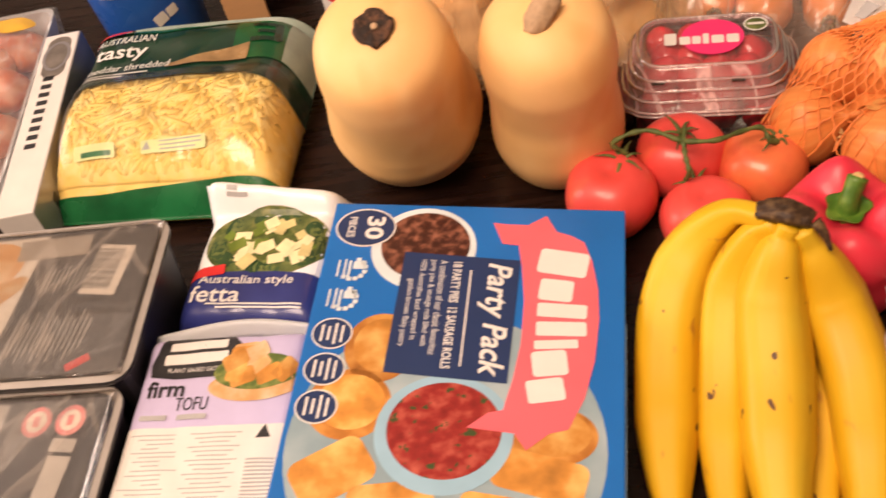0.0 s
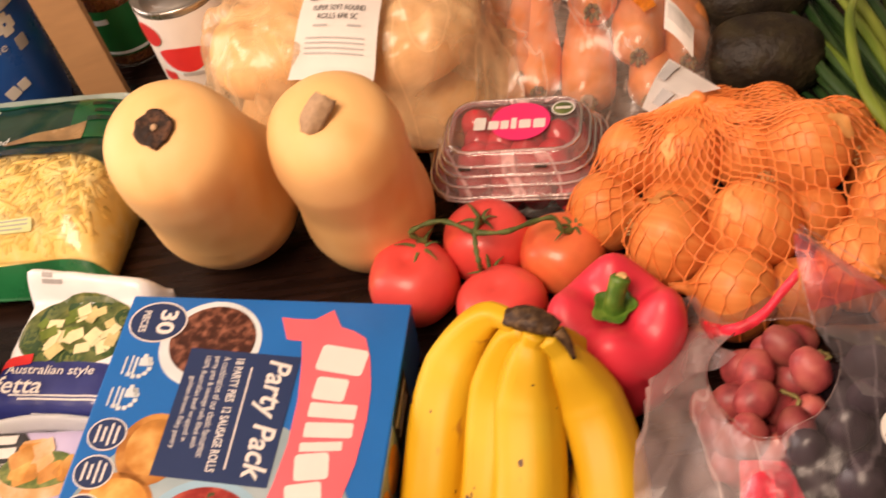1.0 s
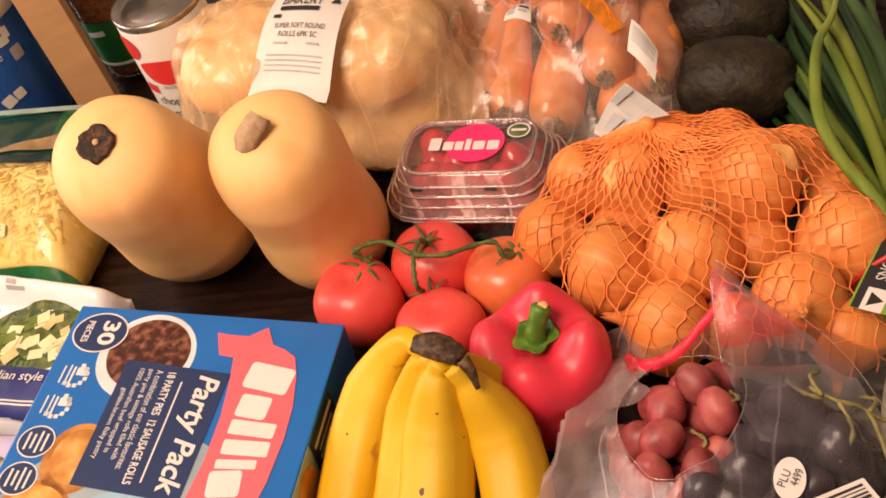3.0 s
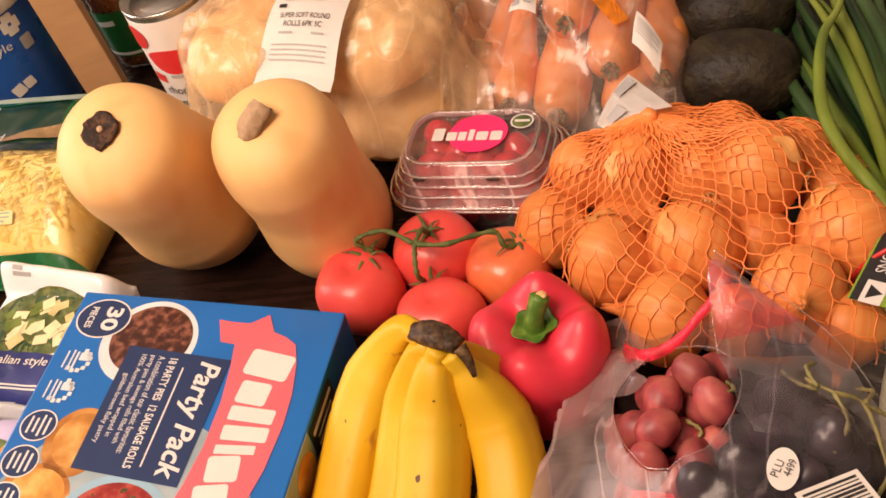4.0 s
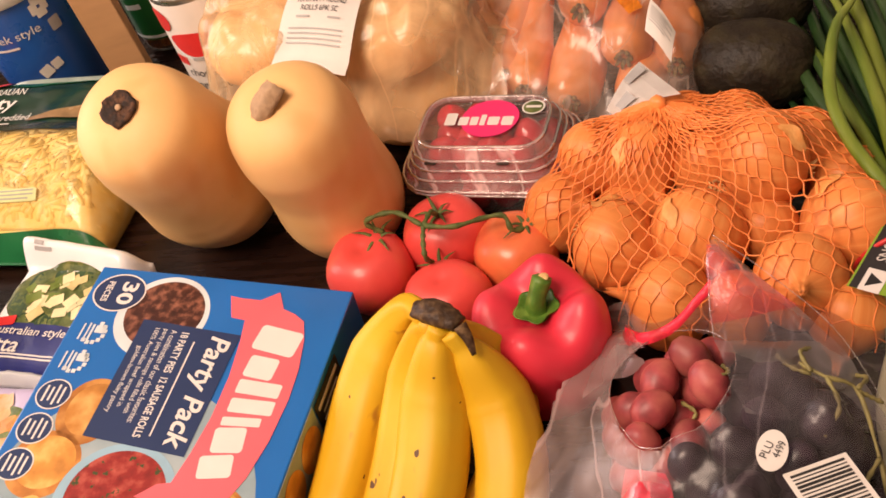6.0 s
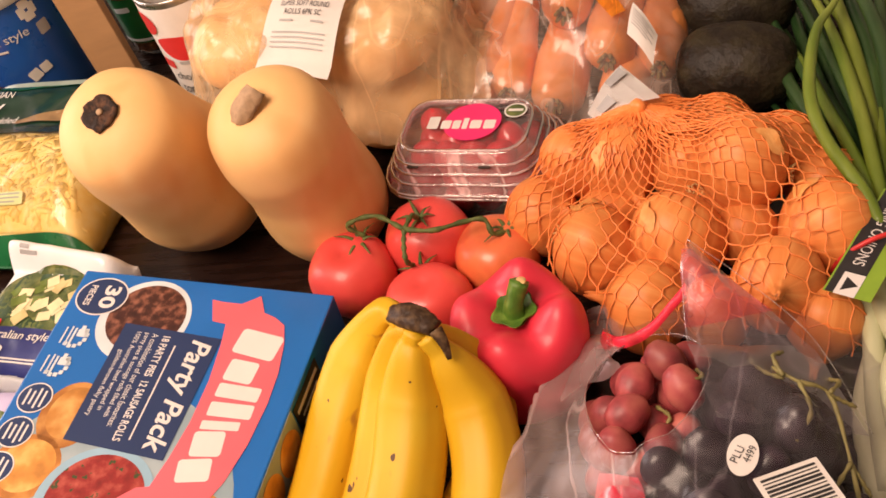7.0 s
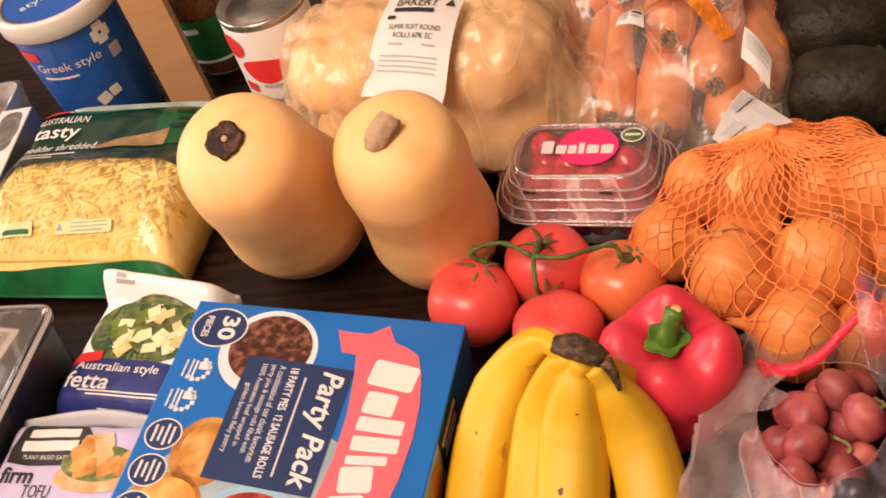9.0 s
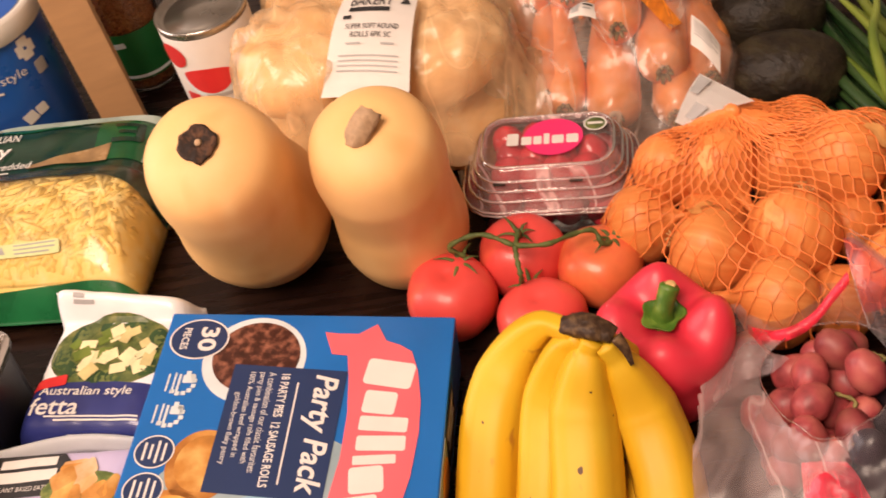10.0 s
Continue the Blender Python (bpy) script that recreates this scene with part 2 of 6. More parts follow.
def spots(ma, colour, scale, size, soft=0.06, seed=0.0, stretch=(1, 1, 1)):
    """Lays speckles of a second colour over a material."""
    nt = ma.node_tree
    N, L = nt.nodes, nt.links
    b = N["Principled BSDF"]
    old = b.inputs["Base Color"].links[0].from_socket
    tc = N.new("ShaderNodeTexCoord")
    mp = N.new("ShaderNodeMapping")
    mp.inputs["Scale"].default_value, mp.inputs["Location"].default_value = stretch, (seed, seed, seed)
    L.new(tc.outputs["Object"], mp.inputs[0])
    n = N.new("ShaderNodeTexNoise")
    n.inputs["Scale"].default_value, n.inputs["Detail"].default_value = scale, 2
    L.new(mp.outputs[0], n.inputs["Vector"])
    r = N.new("ShaderNodeMapRange")
    r.inputs["From Min"].default_value, r.inputs["From Max"].default_value = size, size + soft
    L.new(n.outputs["Fac"], r.inputs[0])
    mx = N.new("ShaderNodeMix")
    mx.data_type = "RGBA"
    mx.inputs["B"].default_value = (*colour, 1)
    L.new(r.outputs[0], mx.inputs["Factor"])
    L.new(old, mx.inputs["A"])
    L.new(mx.outputs["Result"], b.inputs["Base Color"])
    return ma


def film(name, tint=(1, 1, 1), haze=0.06, gloss=0.5, rough=0.12, scale=70.0, bump=0.5, cloud=(0.9, 0.88, 0.85), crease=None):
    """Thin clear plastic: mostly see-through, with a crinkled sheen and some cloudiness."""
    ma = bpy.data.materials.new(name)
    ma.use_nodes = True
    nt = ma.node_tree
    N, L = nt.nodes, nt.links
    N.remove(N["Principled BSDF"])
    out = N["Material Output"]
    tc = N.new("ShaderNodeTexCoord")
    n = N.new("ShaderNodeTexNoise")
    n.inputs["Scale"].default_value, n.inputs["Detail"].default_value, n.inputs["Distortion"].default_value = scale, 4, 1.2
    L.new(tc.outputs["Object"], n.inputs["Vector"])
    bp = N.new("ShaderNodeBump")
    bp.inputs["Strength"].default_value, bp.inputs["Distance"].default_value = bump, 0.004
    L.new(n.outputs["Fac"], bp.inputs["Height"])
    tr = N.new("ShaderNodeBsdfTransparent")
    tr.inputs[0].default_value = (*tint, 1)
    df = N.new("ShaderNodeBsdfDiffuse")
    df.inputs[0].default_value = (*cloud, 1)
    gl = N.new("ShaderNodeBsdfGlossy")
    gl.inputs["Roughness"].default_value = rough
    L.new(bp.outputs[0], gl.inputs["Normal"])
    r = N.new("ShaderNodeMapRange")
    r.inputs["From Min"].default_value, r.inputs["From Max"].default_value = 0.35, 0.75
    r.inputs["To Min"].default_value, r.inputs["To Max"].default_value = haze * 0.5, haze * 1.8
    L.new(n.outputs["Fac"], r.inputs[0])
    # pale diffuse streaks along thin noise lines paint the glints of long creases
    n3 = N.new("ShaderNodeTexNoise")
    n3.inputs["Scale"].default_value, n3.inputs["Detail"].default_value, n3.inputs["Distortion"].default_value = scale * 0.6, 2.5, 1.0
    m3 = N.new("ShaderNodeMapping")
    m3.inputs["Scale"].default_value, m3.inputs["Rotation"].default_value = (1.0, 0.3, 0.7), (0, 0, 0.5)
    L.new(tc.outputs["Object"], m3.inputs[0])
    L.new(m3.outputs[0], n3.inputs["Vector"])
    off = N.new("ShaderNodeMath")
    off.operation = "SUBTRACT"
    off.inputs[1].default_value = 0.5
    L.new(n3.outputs["Fac"], off.inputs[0])
    ab = N.new("ShaderNodeMath")
    ab.operation = "ABSOLUTE"
    L.new(off.outputs[0], ab.inputs[0])
    cr = N.new("ShaderNodeMapRange")
    cr.inputs["From Min"].default_value, cr.inputs["From Max"].default_value = 0.0, 0.014
    cr.inputs["To Min"].default_value, cr.inputs["To Max"].default_value = min(0.5, haze * 1.8) if crease is None else crease, 0.0
    L.new(ab.outputs[0], cr.inputs[0])
    sm = N.new("ShaderNodeMath")
    sm.operation = "ADD"
    sm.use_clamp = True
    L.new(r.outputs[0], sm.inputs[0])
    L.new(cr.outputs[0], sm.inputs[1])
    m1 = N.new("ShaderNodeMixShader")
    L.new(sm.outputs[0], m1.inputs[0])
    L.new(tr.outputs[0], m1.inputs[1])
    L.new(df.outputs[0], m1.inputs[2])
    fr = N.new("ShaderNodeFresnel")
    fr.inputs[0].default_value = 1.45
    L.new(bp.outputs[0], fr.inputs["Normal"])
    k = N.new("ShaderNodeMath")
    k.operation = "MULTIPLY_ADD"
    k.use_clamp = True
    k.inputs[1].default_value, k.inputs[2].default_value = gloss, 0.03
    L.new(fr.outputs[0], k.inputs[0])
    m2 = N.new("ShaderNodeMixShader")
    L.new(k.outputs[0], m2.inputs[0])
    L.new(m1.outputs[0], m2.inputs[1])
    L.new(gl.outputs[0], m2.inputs[2])
    L.new(m2.outputs[0], out.inputs[0])
    return ma


M = {}
M["wall"] = mat("wall_paint", (0.77, 0.73, 0.67), 0.8, 0.05, 4, 0.1, 120)
M["ceil"] = mat("ceiling_paint", (0.8, 0.77, 0.72), 0.85, 0.04, 4, 0.1, 120)
M["floor"] = mat("floor_boards", (0.22, 0.14, 0.08), 0.5, 0.25, 9, 0.2, 90, stretch=(1, 8, 1))
M["table"] = mat("dark_wood", (0.0095, 0.0042, 0.0032), 0.27, 0.35, 14, 0.12, 160, stretch=(1, 9, 1), second=(0.022, 0.0095, 0.006), amount=0.4, spec=0.42)
M["pumpkin"] = spots(spots(mat("butternut_skin", (0.87, 0.52, 0.205), 0.52, 0.05, 26, 0.05, 260, second=(0.89, 0.57, 0.25), amount=0.35), (0.78, 0.36, 0.11), 22, 0.58, 0.2, stretch=(1, 1, 0.35)), (0.58, 0.33, 0.15), 100, 0.735, 0.06, 4.0, (1, 1, 0.4))
M["scar"] = mat("dry_scar", (0.035, 0.017, 0.010), 0.8, 0.5, 160, 0.9, 380, second=(0.20, 0.09, 0.045), amount=0.35)
M["stub"] = mat("dry_stem", (0.50, 0.33, 0.19), 0.8, 0.25, 110, 0.7, 300, second=(0.22, 0.13, 0.07), amount=0.3)
M["banana"] = spots(spots(mat("banana_skin", (0.68, 0.40, 0.010), 0.48, 0.08, 16, 0.05, 160, second=(0.66, 0.46, 0.025), amount=0.35, spec=0.4), (0.09, 0.035, 0.010), 110, 0.72, 0.014, 3.1, (1, 0.45, 1)), (0.44, 0.22, 0.02), 70, 0.70, 0.06, 9.0, (1, 0.4, 1))
M["banana_end"] = mat("banana_stalk", (0.050, 0.026, 0.013), 0.48, 0.5, 160, 0.8, 320, second=(0.20, 0.12, 0.055), amount=0.35, spec=0.25)
M["tomato"] = mat("tomato_skin", (0.78, 0.078, 0.066), 0.42, 0.10, 30, 0.03, 240, second=(0.78, 0.15, 0.06), amount=0.3, coat=0.20)
M["tomato2"] = mat("tomato_skin_orange", (0.80, 0.19, 0.065), 0.34, 0.12, 40, 0.03, 240, second=(0.74, 0.09, 0.05), amount=0.4, coat=0.20)
M["vine"] = mat("green_vine", (0.085, 0.12, 0.025), 0.6, 0.3, 150, 0.4, 600, second=(0.17, 0.20, 0.05))
M["pepper"] = mat("pepper_skin", (0.76, 0.034, 0.066), 0.44, 0.08, 22, 0.03, 180, second=(0.80, 0.055, 0.085), coat=0.10)
M["pepper_stem"] = mat("pepper_stalk", (0.060, 0.145, 0.012), 0.45, 0.25, 90, 0.3, 400, second=(0.15, 0.25, 0.03))
M["onion"] = mat("onion_skin", (0.74, 0.25, 0.062), 0.42, 0.12, 60, 0.12, 700, second=(0.82, 0.36, 0.11), amount=0.4, coat=0.0, spec=0.35, polar=True, stretch=(1.6, 1, 0.10))
M["onion_dry"] = mat("onion_neck", (0.62, 0.40, 0.16), 0.7, 0.25, 150, 0.5, 500)
M["flake"] = mat("onion_paper", (0.74, 0.32, 0.085), 0.5, 0.2, 120, 0.3, 500, second=(0.80, 0.42, 0.14), amount=0.5)
M["net"] = mat("orange_net", (0.88, 0.27, 0.065), 0.40, 0.1, 100, 0.1, 600)
M["carrot"] = mat("carrot_skin", (0.92, 0.34, 0.11), 0.42, 0.10, 45, 0.3, 330, second=(0.78, 0.28, 0.06), stretch=(1, 0.6, 3))
M["carrot_top"] = mat("carrot_crown", (0.16, 0.12, 0.04), 0.8, 0.4, 200, 0.8, 500)
M["avocado"] = mat("avocado_skin", (0.016, 0.011, 0.006), 0.52, 0.4, 60, 0.6, 420, second=(0.032, 0.025, 0.011), amount=0.5, spec=0.3)
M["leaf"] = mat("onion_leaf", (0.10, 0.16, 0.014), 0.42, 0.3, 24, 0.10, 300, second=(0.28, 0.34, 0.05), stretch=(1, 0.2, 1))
# darkened copy of the leaf green: shade low in the bunch is in its colour
M["leaf2"] = mat("onion_leaf_shaded", (0.014, 0.045, 0.012), 0.40, 0.25, 30, 0.08, 400, second=(0.06, 0.12, 0.028), stretch=(1, 0.2, 1))
M["shaft"] = mat("onion_shaft", (0.56, 0.58, 0.36), 0.35, 0.08, 40, 0.06, 400, stretch=(1, 0.15, 1))
M["grape"] = mat("grape_red", (0.32, 0.055, 0.060), 0.46, 0.60, 60, 0.05, 300, second=(0.44, 0.13, 0.10), amount=0.4)
M["grape2"] = mat("grape_dark", (0.020, 0.011, 0.018), 0.60, 0.3, 70, 0.05, 300, second=(0.046, 0.026, 0.040), amount=0.4, spec=0.25)
M["grape_stem"] = mat("grape_stalk", (0.22, 0.19, 0.065), 0.6, 0.3, 150, 0.3, 500)
M["bread"] = mat("bread_crust", (0.86, 0.52, 0.20), 0.7, 0.10, 24, 0.3, 200, second=(0.88, 0.60, 0.29), amount=0.5, spec=0.25)
M["tin"] = mat("tin", (0.50, 0.47, 0.42), 0.28, 0.08, 60, 0.05, 400, metal=1.0)
M["white"] = mat("white_print", (0.72, 0.69, 0.65), 0.42, 0.03, 50, 0.05, 500)
M["ticket"] = mat("ticket_paper", (0.84, 0.81, 0.77), 0.55, 0.03, 50, 0.05, 500)
M["paper"] = mat("white_paper", (0.70, 0.66, 0.61), 0.6, 0.04, 50, 0.12, 500)
M["black"] = mat("black_print", (0.02, 0.019, 0.02), 0.5, 0.2, 80, 0.05, 500)
M["grey"] = mat("grey_print", (0.38, 0.37, 0.36), 0.5, 0.1, 80, 0.05, 500)
M["red"] = mat("red_print", (0.62, 0.03, 0.03), 0.4, 0.08, 80, 0.05, 500)
M["blue"] = mat("blue_card", (0.010, 0.135, 0.46), 0.30, 0.08, 14, 0.06, 300, spec=0.5, coat=0.15)
M["navy"] = mat("navy_print", (0.014, 0.032, 0.105), 0.40, 0.1, 18, 0.05, 300)
M["pink"] = mat("coral_print", (0.80, 0.135, 0.165), 0.42, 0.05, 18, 0.05, 300)
M["cardboard"] = mat("brown_card", (0.52, 0.30, 0.14), 0.75, 0.08, 25, 0.2, 400, stretch=(1, 1, 5))
M["clear"] = film("clear_pet", (0.98, 0.98, 0.98), 0.05, 1.2, 0.10, 30, 0.2, (0.9, 0.75, 0.72))
M["wrap"] = film("cling_wrap", (1, 1, 1), 0.11, 0.7, 0.20, 40, 0.5)
M["wrap2"] = film("carrot_wrap", (1, 0.99, 0.98), 0.15, 0.42, 0.20, 34, 0.45, (0.95, 0.74, 0.62), 0.22)
M["slackfilm"] = film("bag_slack_film", (1, 0.97, 0.92), 0.36, 0.7, 0.18, 26, 0.6, (0.95, 0.74, 0.48), 0.35)
M["breadfilm"] = film("bread_wrap", (1, 0.99, 0.97), 0.36, 0.42, 0.26, 22, 0.8, (0.94, 0.66, 0.36), 0.20)
# the pinkish cloud stands in for reflections on the lid's sloping sides
M["lidsheen"] = film("punnet_lid", (0.99, 0.97, 0.97), 0.26, 1.3, 0.12, 22, 0.25, (0.88, 0.58, 0.56))
M["ribclear"] = film("punnet_rib", (0.98, 0.96, 0.96), 0.30, 1.4, 0.12, 40, 0.2, (0.88, 0.72, 0.70))
M["window"] = film("window_film", (1, 1, 0.99), 0.02, 0.6, 0.14, 24, 0.3, (0.9, 0.8, 0.6))

# ---- room ----
def structure(name, bm, material, label):
    return tagged(part(name, bm, material, None, "", False), label, name.split("_")[0], "", "structure")


FLOOR_Z = -0.75
structure("floor", box(5.2, 5.2, 0.1, 0, (0.1, 0.6, FLOOR_Z - 0.1)), M["floor"], "brown timber floor under the table")
structure("ceiling", box(5.2, 5.2, 0.1, 0, (0.1, 0.6, 1.70)), M["ceil"], "plain cream painted ceiling over the table")
structure("wall_north", box(5.0, 0.1, 2.45, 0, (0.1, 3.15, FLOOR_Z)), M["wall"], "plain cream painted wall behind the table")
structure("wall_south", box(5.0, 0.1, 2.45, 0, (0.1, -1.95, FLOOR_Z)), M["wall"], "plain cream painted wall")
structure("wall_east", box(0.1, 5.2, 2.45, 0, (2.65, 0.6, FLOOR_Z)), M["wall"], "plain cream painted wall")
wall_w = box(0.1, 5.2, 0.85, 0, (-2.45, 0.6, FLOOR_Z))
for sx, sy, sz, at in ((0.1, 5.2, 0.15, (-2.45, 0.6, 1.55)), (0.1, 2.15, 1.45, (-2.45, -0.925, 0.10)), (0.1, 1.45, 1.45, (-2.45, 2.475, 0.10))):
    extra = box(sx, sy, sz, 0, at)
    me = bpy.data.meshes.new("piece")
    extra.to_mesh(me)
    extra.free()
    wall_w.from_mesh(me)
    bpy.data.meshes.remove(me)
structure("wall_west", wall_w, M["wall"], "plain cream painted wall with a window opening")


def make_table():
    t = thing("table", "dark brown stained wooden table under the groceries", "table", pose(0.05, 0.68, TABLE_Z))
    part("tabletop", box(1.9, 1.16, 0.035, 0.004, (0, 0, -0.035)), M["table"], t, "", False)
    for sx in (-1, 1):
        for sy in (-1, 1):
            part("leg", box(0.07, 0.07, 0.715, 0.004, (sx * 0.86, sy * 0.50, FLOOR_Z - TABLE_Z)), M["table"], t, "", False)


make_table()

# ---- vegetables and fruit ----
def make_pumpkin(top, tilt, dims, stem, stem_at, label):
    """A butternut on a tilted axis: a bulb of radius rb at zb, a waist, and a neck lobe of radius rt at zt."""
    rb, zb, rw, zw, rt, zt, H = dims
    axis = Vector((*tilt, 1)).normalized()
    foot = Vector(top) - axis * H
    t = thing("butternut_pumpkin", label, "pumpkin", pose(foot.x, foot.y, 0), "butternut pumpkins")
    m = Matrix.Translation((0, 0, foot.z)) @ Vector((0, 0, 1)).rotation_difference(axis).to_matrix().to_4x4()
    prof = [(0.004, 0.003), (rb * 0.5, 0), (rb * 0.86, zb * 0.35), (rb, zb), (rb * 0.6 + rw * 0.4, zb * 0.45 + zw * 0.55), (rw, zw), (rt * 0.65 + rw * 0.35, zw * 0.45 + zt * 0.55), (rt, zt), (rt * 0.86, zt + 0.62 * (H - zt)), (rt * 0.5, zt + 0.92 * (H - zt)), (0.004, H)]
    pr = spline(prof, 52)
    ph = random.random() * 6

    def wob(a, z, r):
        k = 1 + 0.010 * math.sin(2 * a + ph) + 0.007 * math.sin(3 * a + ph * 2 + z * 20)
        k *= 1 + 0.010 * noise.noise((math.cos(a) * 2 + ph, math.sin(a) * 2, z * 30))
        q = m @ Vector((r * k * math.cos(a), r * k * math.sin(a), z))
        return (q.x, q.y, max(q.z, TABLE_Z))
    part("body", lathe([(max(r, 0.002), z) for r, z in pr], 64, wob), M["pumpkin"], t)
    seat = m @ Matrix.Translation((stem_at[0], stem_at[1], H - stem_at[2]))
    if stem == "scar":
        bm = lathe([(0.0115, -0.003), (0.0128, 0.0012), (0.0110, 0.0030), (0.0085, 0.0012), (0.006, 0.0020), (0.002, 0.0008)], 34, lambda a, z, r: (r * (1.0 + 0.04 * math.sin(4 * a + 1) + 0.20 * noise.noise((a * 2.1, 4.0, 0))) * math.cos(a), r * (1.0 + 0.04 * math.sin(4 * a + 1) + 0.20 * noise.noise((a * 2.2, 3, 1))) * math.sin(a), z + 0.0022 * noise.noise((a * 4, r * 600, 2))))
        sc = part("stem_scar", bm, M["scar"], t, "dark brown corky stem scar", True, seat)
        part("stem_core", lathe([(0.0026, 0), (0.0020, 0.0020), (0.0008, 0.0024)], 9), M["stub"], sc, "", True, Matrix.Translation((0.001, 0, 0.0016)))
        for a, r in ((4.6, 0.0165),):
            part("scar_fleck", lathe([(0.0012, -0.001), (0.0013, 0.0006), (0.0004, 0.0010)], 7), M["scar"], t, "", True, seat @ Matrix.Translation((r * math.cos(a), r * math.sin(a), -0.0022)))
    else:
        bm = tube([(-0.007, -0.008, -0.0035), (-0.004, -0.004, 0.0012), (0.000, 0.001, 0.0040), (0.004, 0.005, 0.0062), (0.006, 0.008, 0.0072)], [0.0058, 0.0078, 0.0080, 0.0076, 0.0066], 16, 18, lambda a: 1 + 0.12 * math.cos(5 * a) + 0.05 * math.sin(3 * a), 0.8)
        for v in bm.verts:
            v.co += 0.0011 * Vector(noise.noise_vector(v.co * 220))
        part("stem", bm, M["stub"], t, "dry tan woody stem stub", True, seat)


make_pumpkin((-0.0637, 0.5715, 0.1600), (0.036, -0.495), (0.0565, 0.046, 0.0520, 0.082, 0.0468, 0.136, 0.1740), "scar", (0, 0.001, 0.0), "pale tan butternut pumpkin with a dark stem scar, standing upright")
make_pumpkin((0.0388, 0.5785, 0.1515), (-0.008, -0.250), (0.0475, 0.036, 0.0440, 0.083, 0.0450, 0.125, 0.1640), "stub", (0.000, -0.006, 0.0008), "pale tan butternut pumpkin with a dry woody stem stub")


def banana_section(a):
    return 1 + 0.062 * math.cos(5 * a + 0.6) + 0.015 * math.cos(3 * a)


BANANAS = [
    [(0.147, 0.435, 0.097), (0.130, 0.455, 0.082), (0.108, 0.455, 0.053), (0.092, 0.432, 0.029), (0.083, 0.388, 0.013), (0.077, 0.345, 0.0085), (0.073, 0.298, 0.0085)],
    [(0.150, 0.431, 0.096), (0.139, 0.437, 0.080), (0.126, 0.429, 0.046), (0.116, 0.387, 0.019), (0.107, 0.336, 0.0085), (0.101, 0.276, 0.005)],
    [(0.1555, 0.428, 0.098), (0.151, 0.425, 0.086), (0.144, 0.409, 0.055), (0.140, 0.373, 0.034), (0.132, 0.325, 0.023), (0.126, 0.268, 0.014)],
    [(0.161, 0.426, 0.096), (0.169, 0.422, 0.078), (0.179, 0.411, 0.046), (0.1850, 0.375, 0.025), (0.179, 0.322, 0.0120), (0.166, 0.267, 0.0075)],
    [(0.160, 0.430, 0.094), (0.168, 0.440, 0.070), (0.178, 0.436, 0.042), (0.182, 0.406, 0.018), (0.160, 0.345, 0.0045), (0.148, 0.280, 0.0035)],
]


def make_bananas():
    t = thing("banana_bunch", "ripe yellow banana bunch with brown flecks, lying on the table", "bananas", pose(0.14, 0.36, 0))
    back = pose(-0.14, -0.36, 0)
    for k, line in enumerate(BANANAS):
        w = (0.0200, 0.0160, 0.0205, 0.0200, 0.0150)[k]
        rr = [0.0064, 0.0070, w * 0.66, w * 0.95, w, w, w * 0.95, w * 0.66, 0.0055]
        b = part("banana", tube(line, rr, 20, 46, banana_section), M["banana"], t, "", True, back)
        end = Vector(line[-1])
        d = (end - Vector(line[-2])).normalized()
        part("tip", sweep(bmesh.new(), [end - d * 0.002, end + d * 0.004, end + d * 0.009], [0.0056, 0.0044, 0.003], 8), M["banana_end"], b, "dark dry tip")
    bm = tube([(0.141, 0.439, 0.100), (0.149, 0.436, 0.1022), (0.158, 0.432, 0.1022), (0.167, 0.427, 0.100)], [0.0055, 0.0082, 0.0084, 0.0058], 14, 18, lambda a: 1 + 0.08 * math.sin(4 * a), 0.72)
    for v in bm.verts:
        v.co += 0.0012 * Vector(noise.noise_vector(v.co * 260))
    part("stalk", bm, M["banana_end"], t, "brown withered cut stalk", True, back)
    bm = tube([(0.168, 0.425, 0.1015), (0.172, 0.420, 0.096), (0.1745, 0.414, 0.089)], [0.0042, 0.0030, 0.0014], 8, 10, None, 0.5)
    part("stalk_strip", bm, M["banana_end"], t, "dark dry strip of stalk", True, back)


make_bananas()


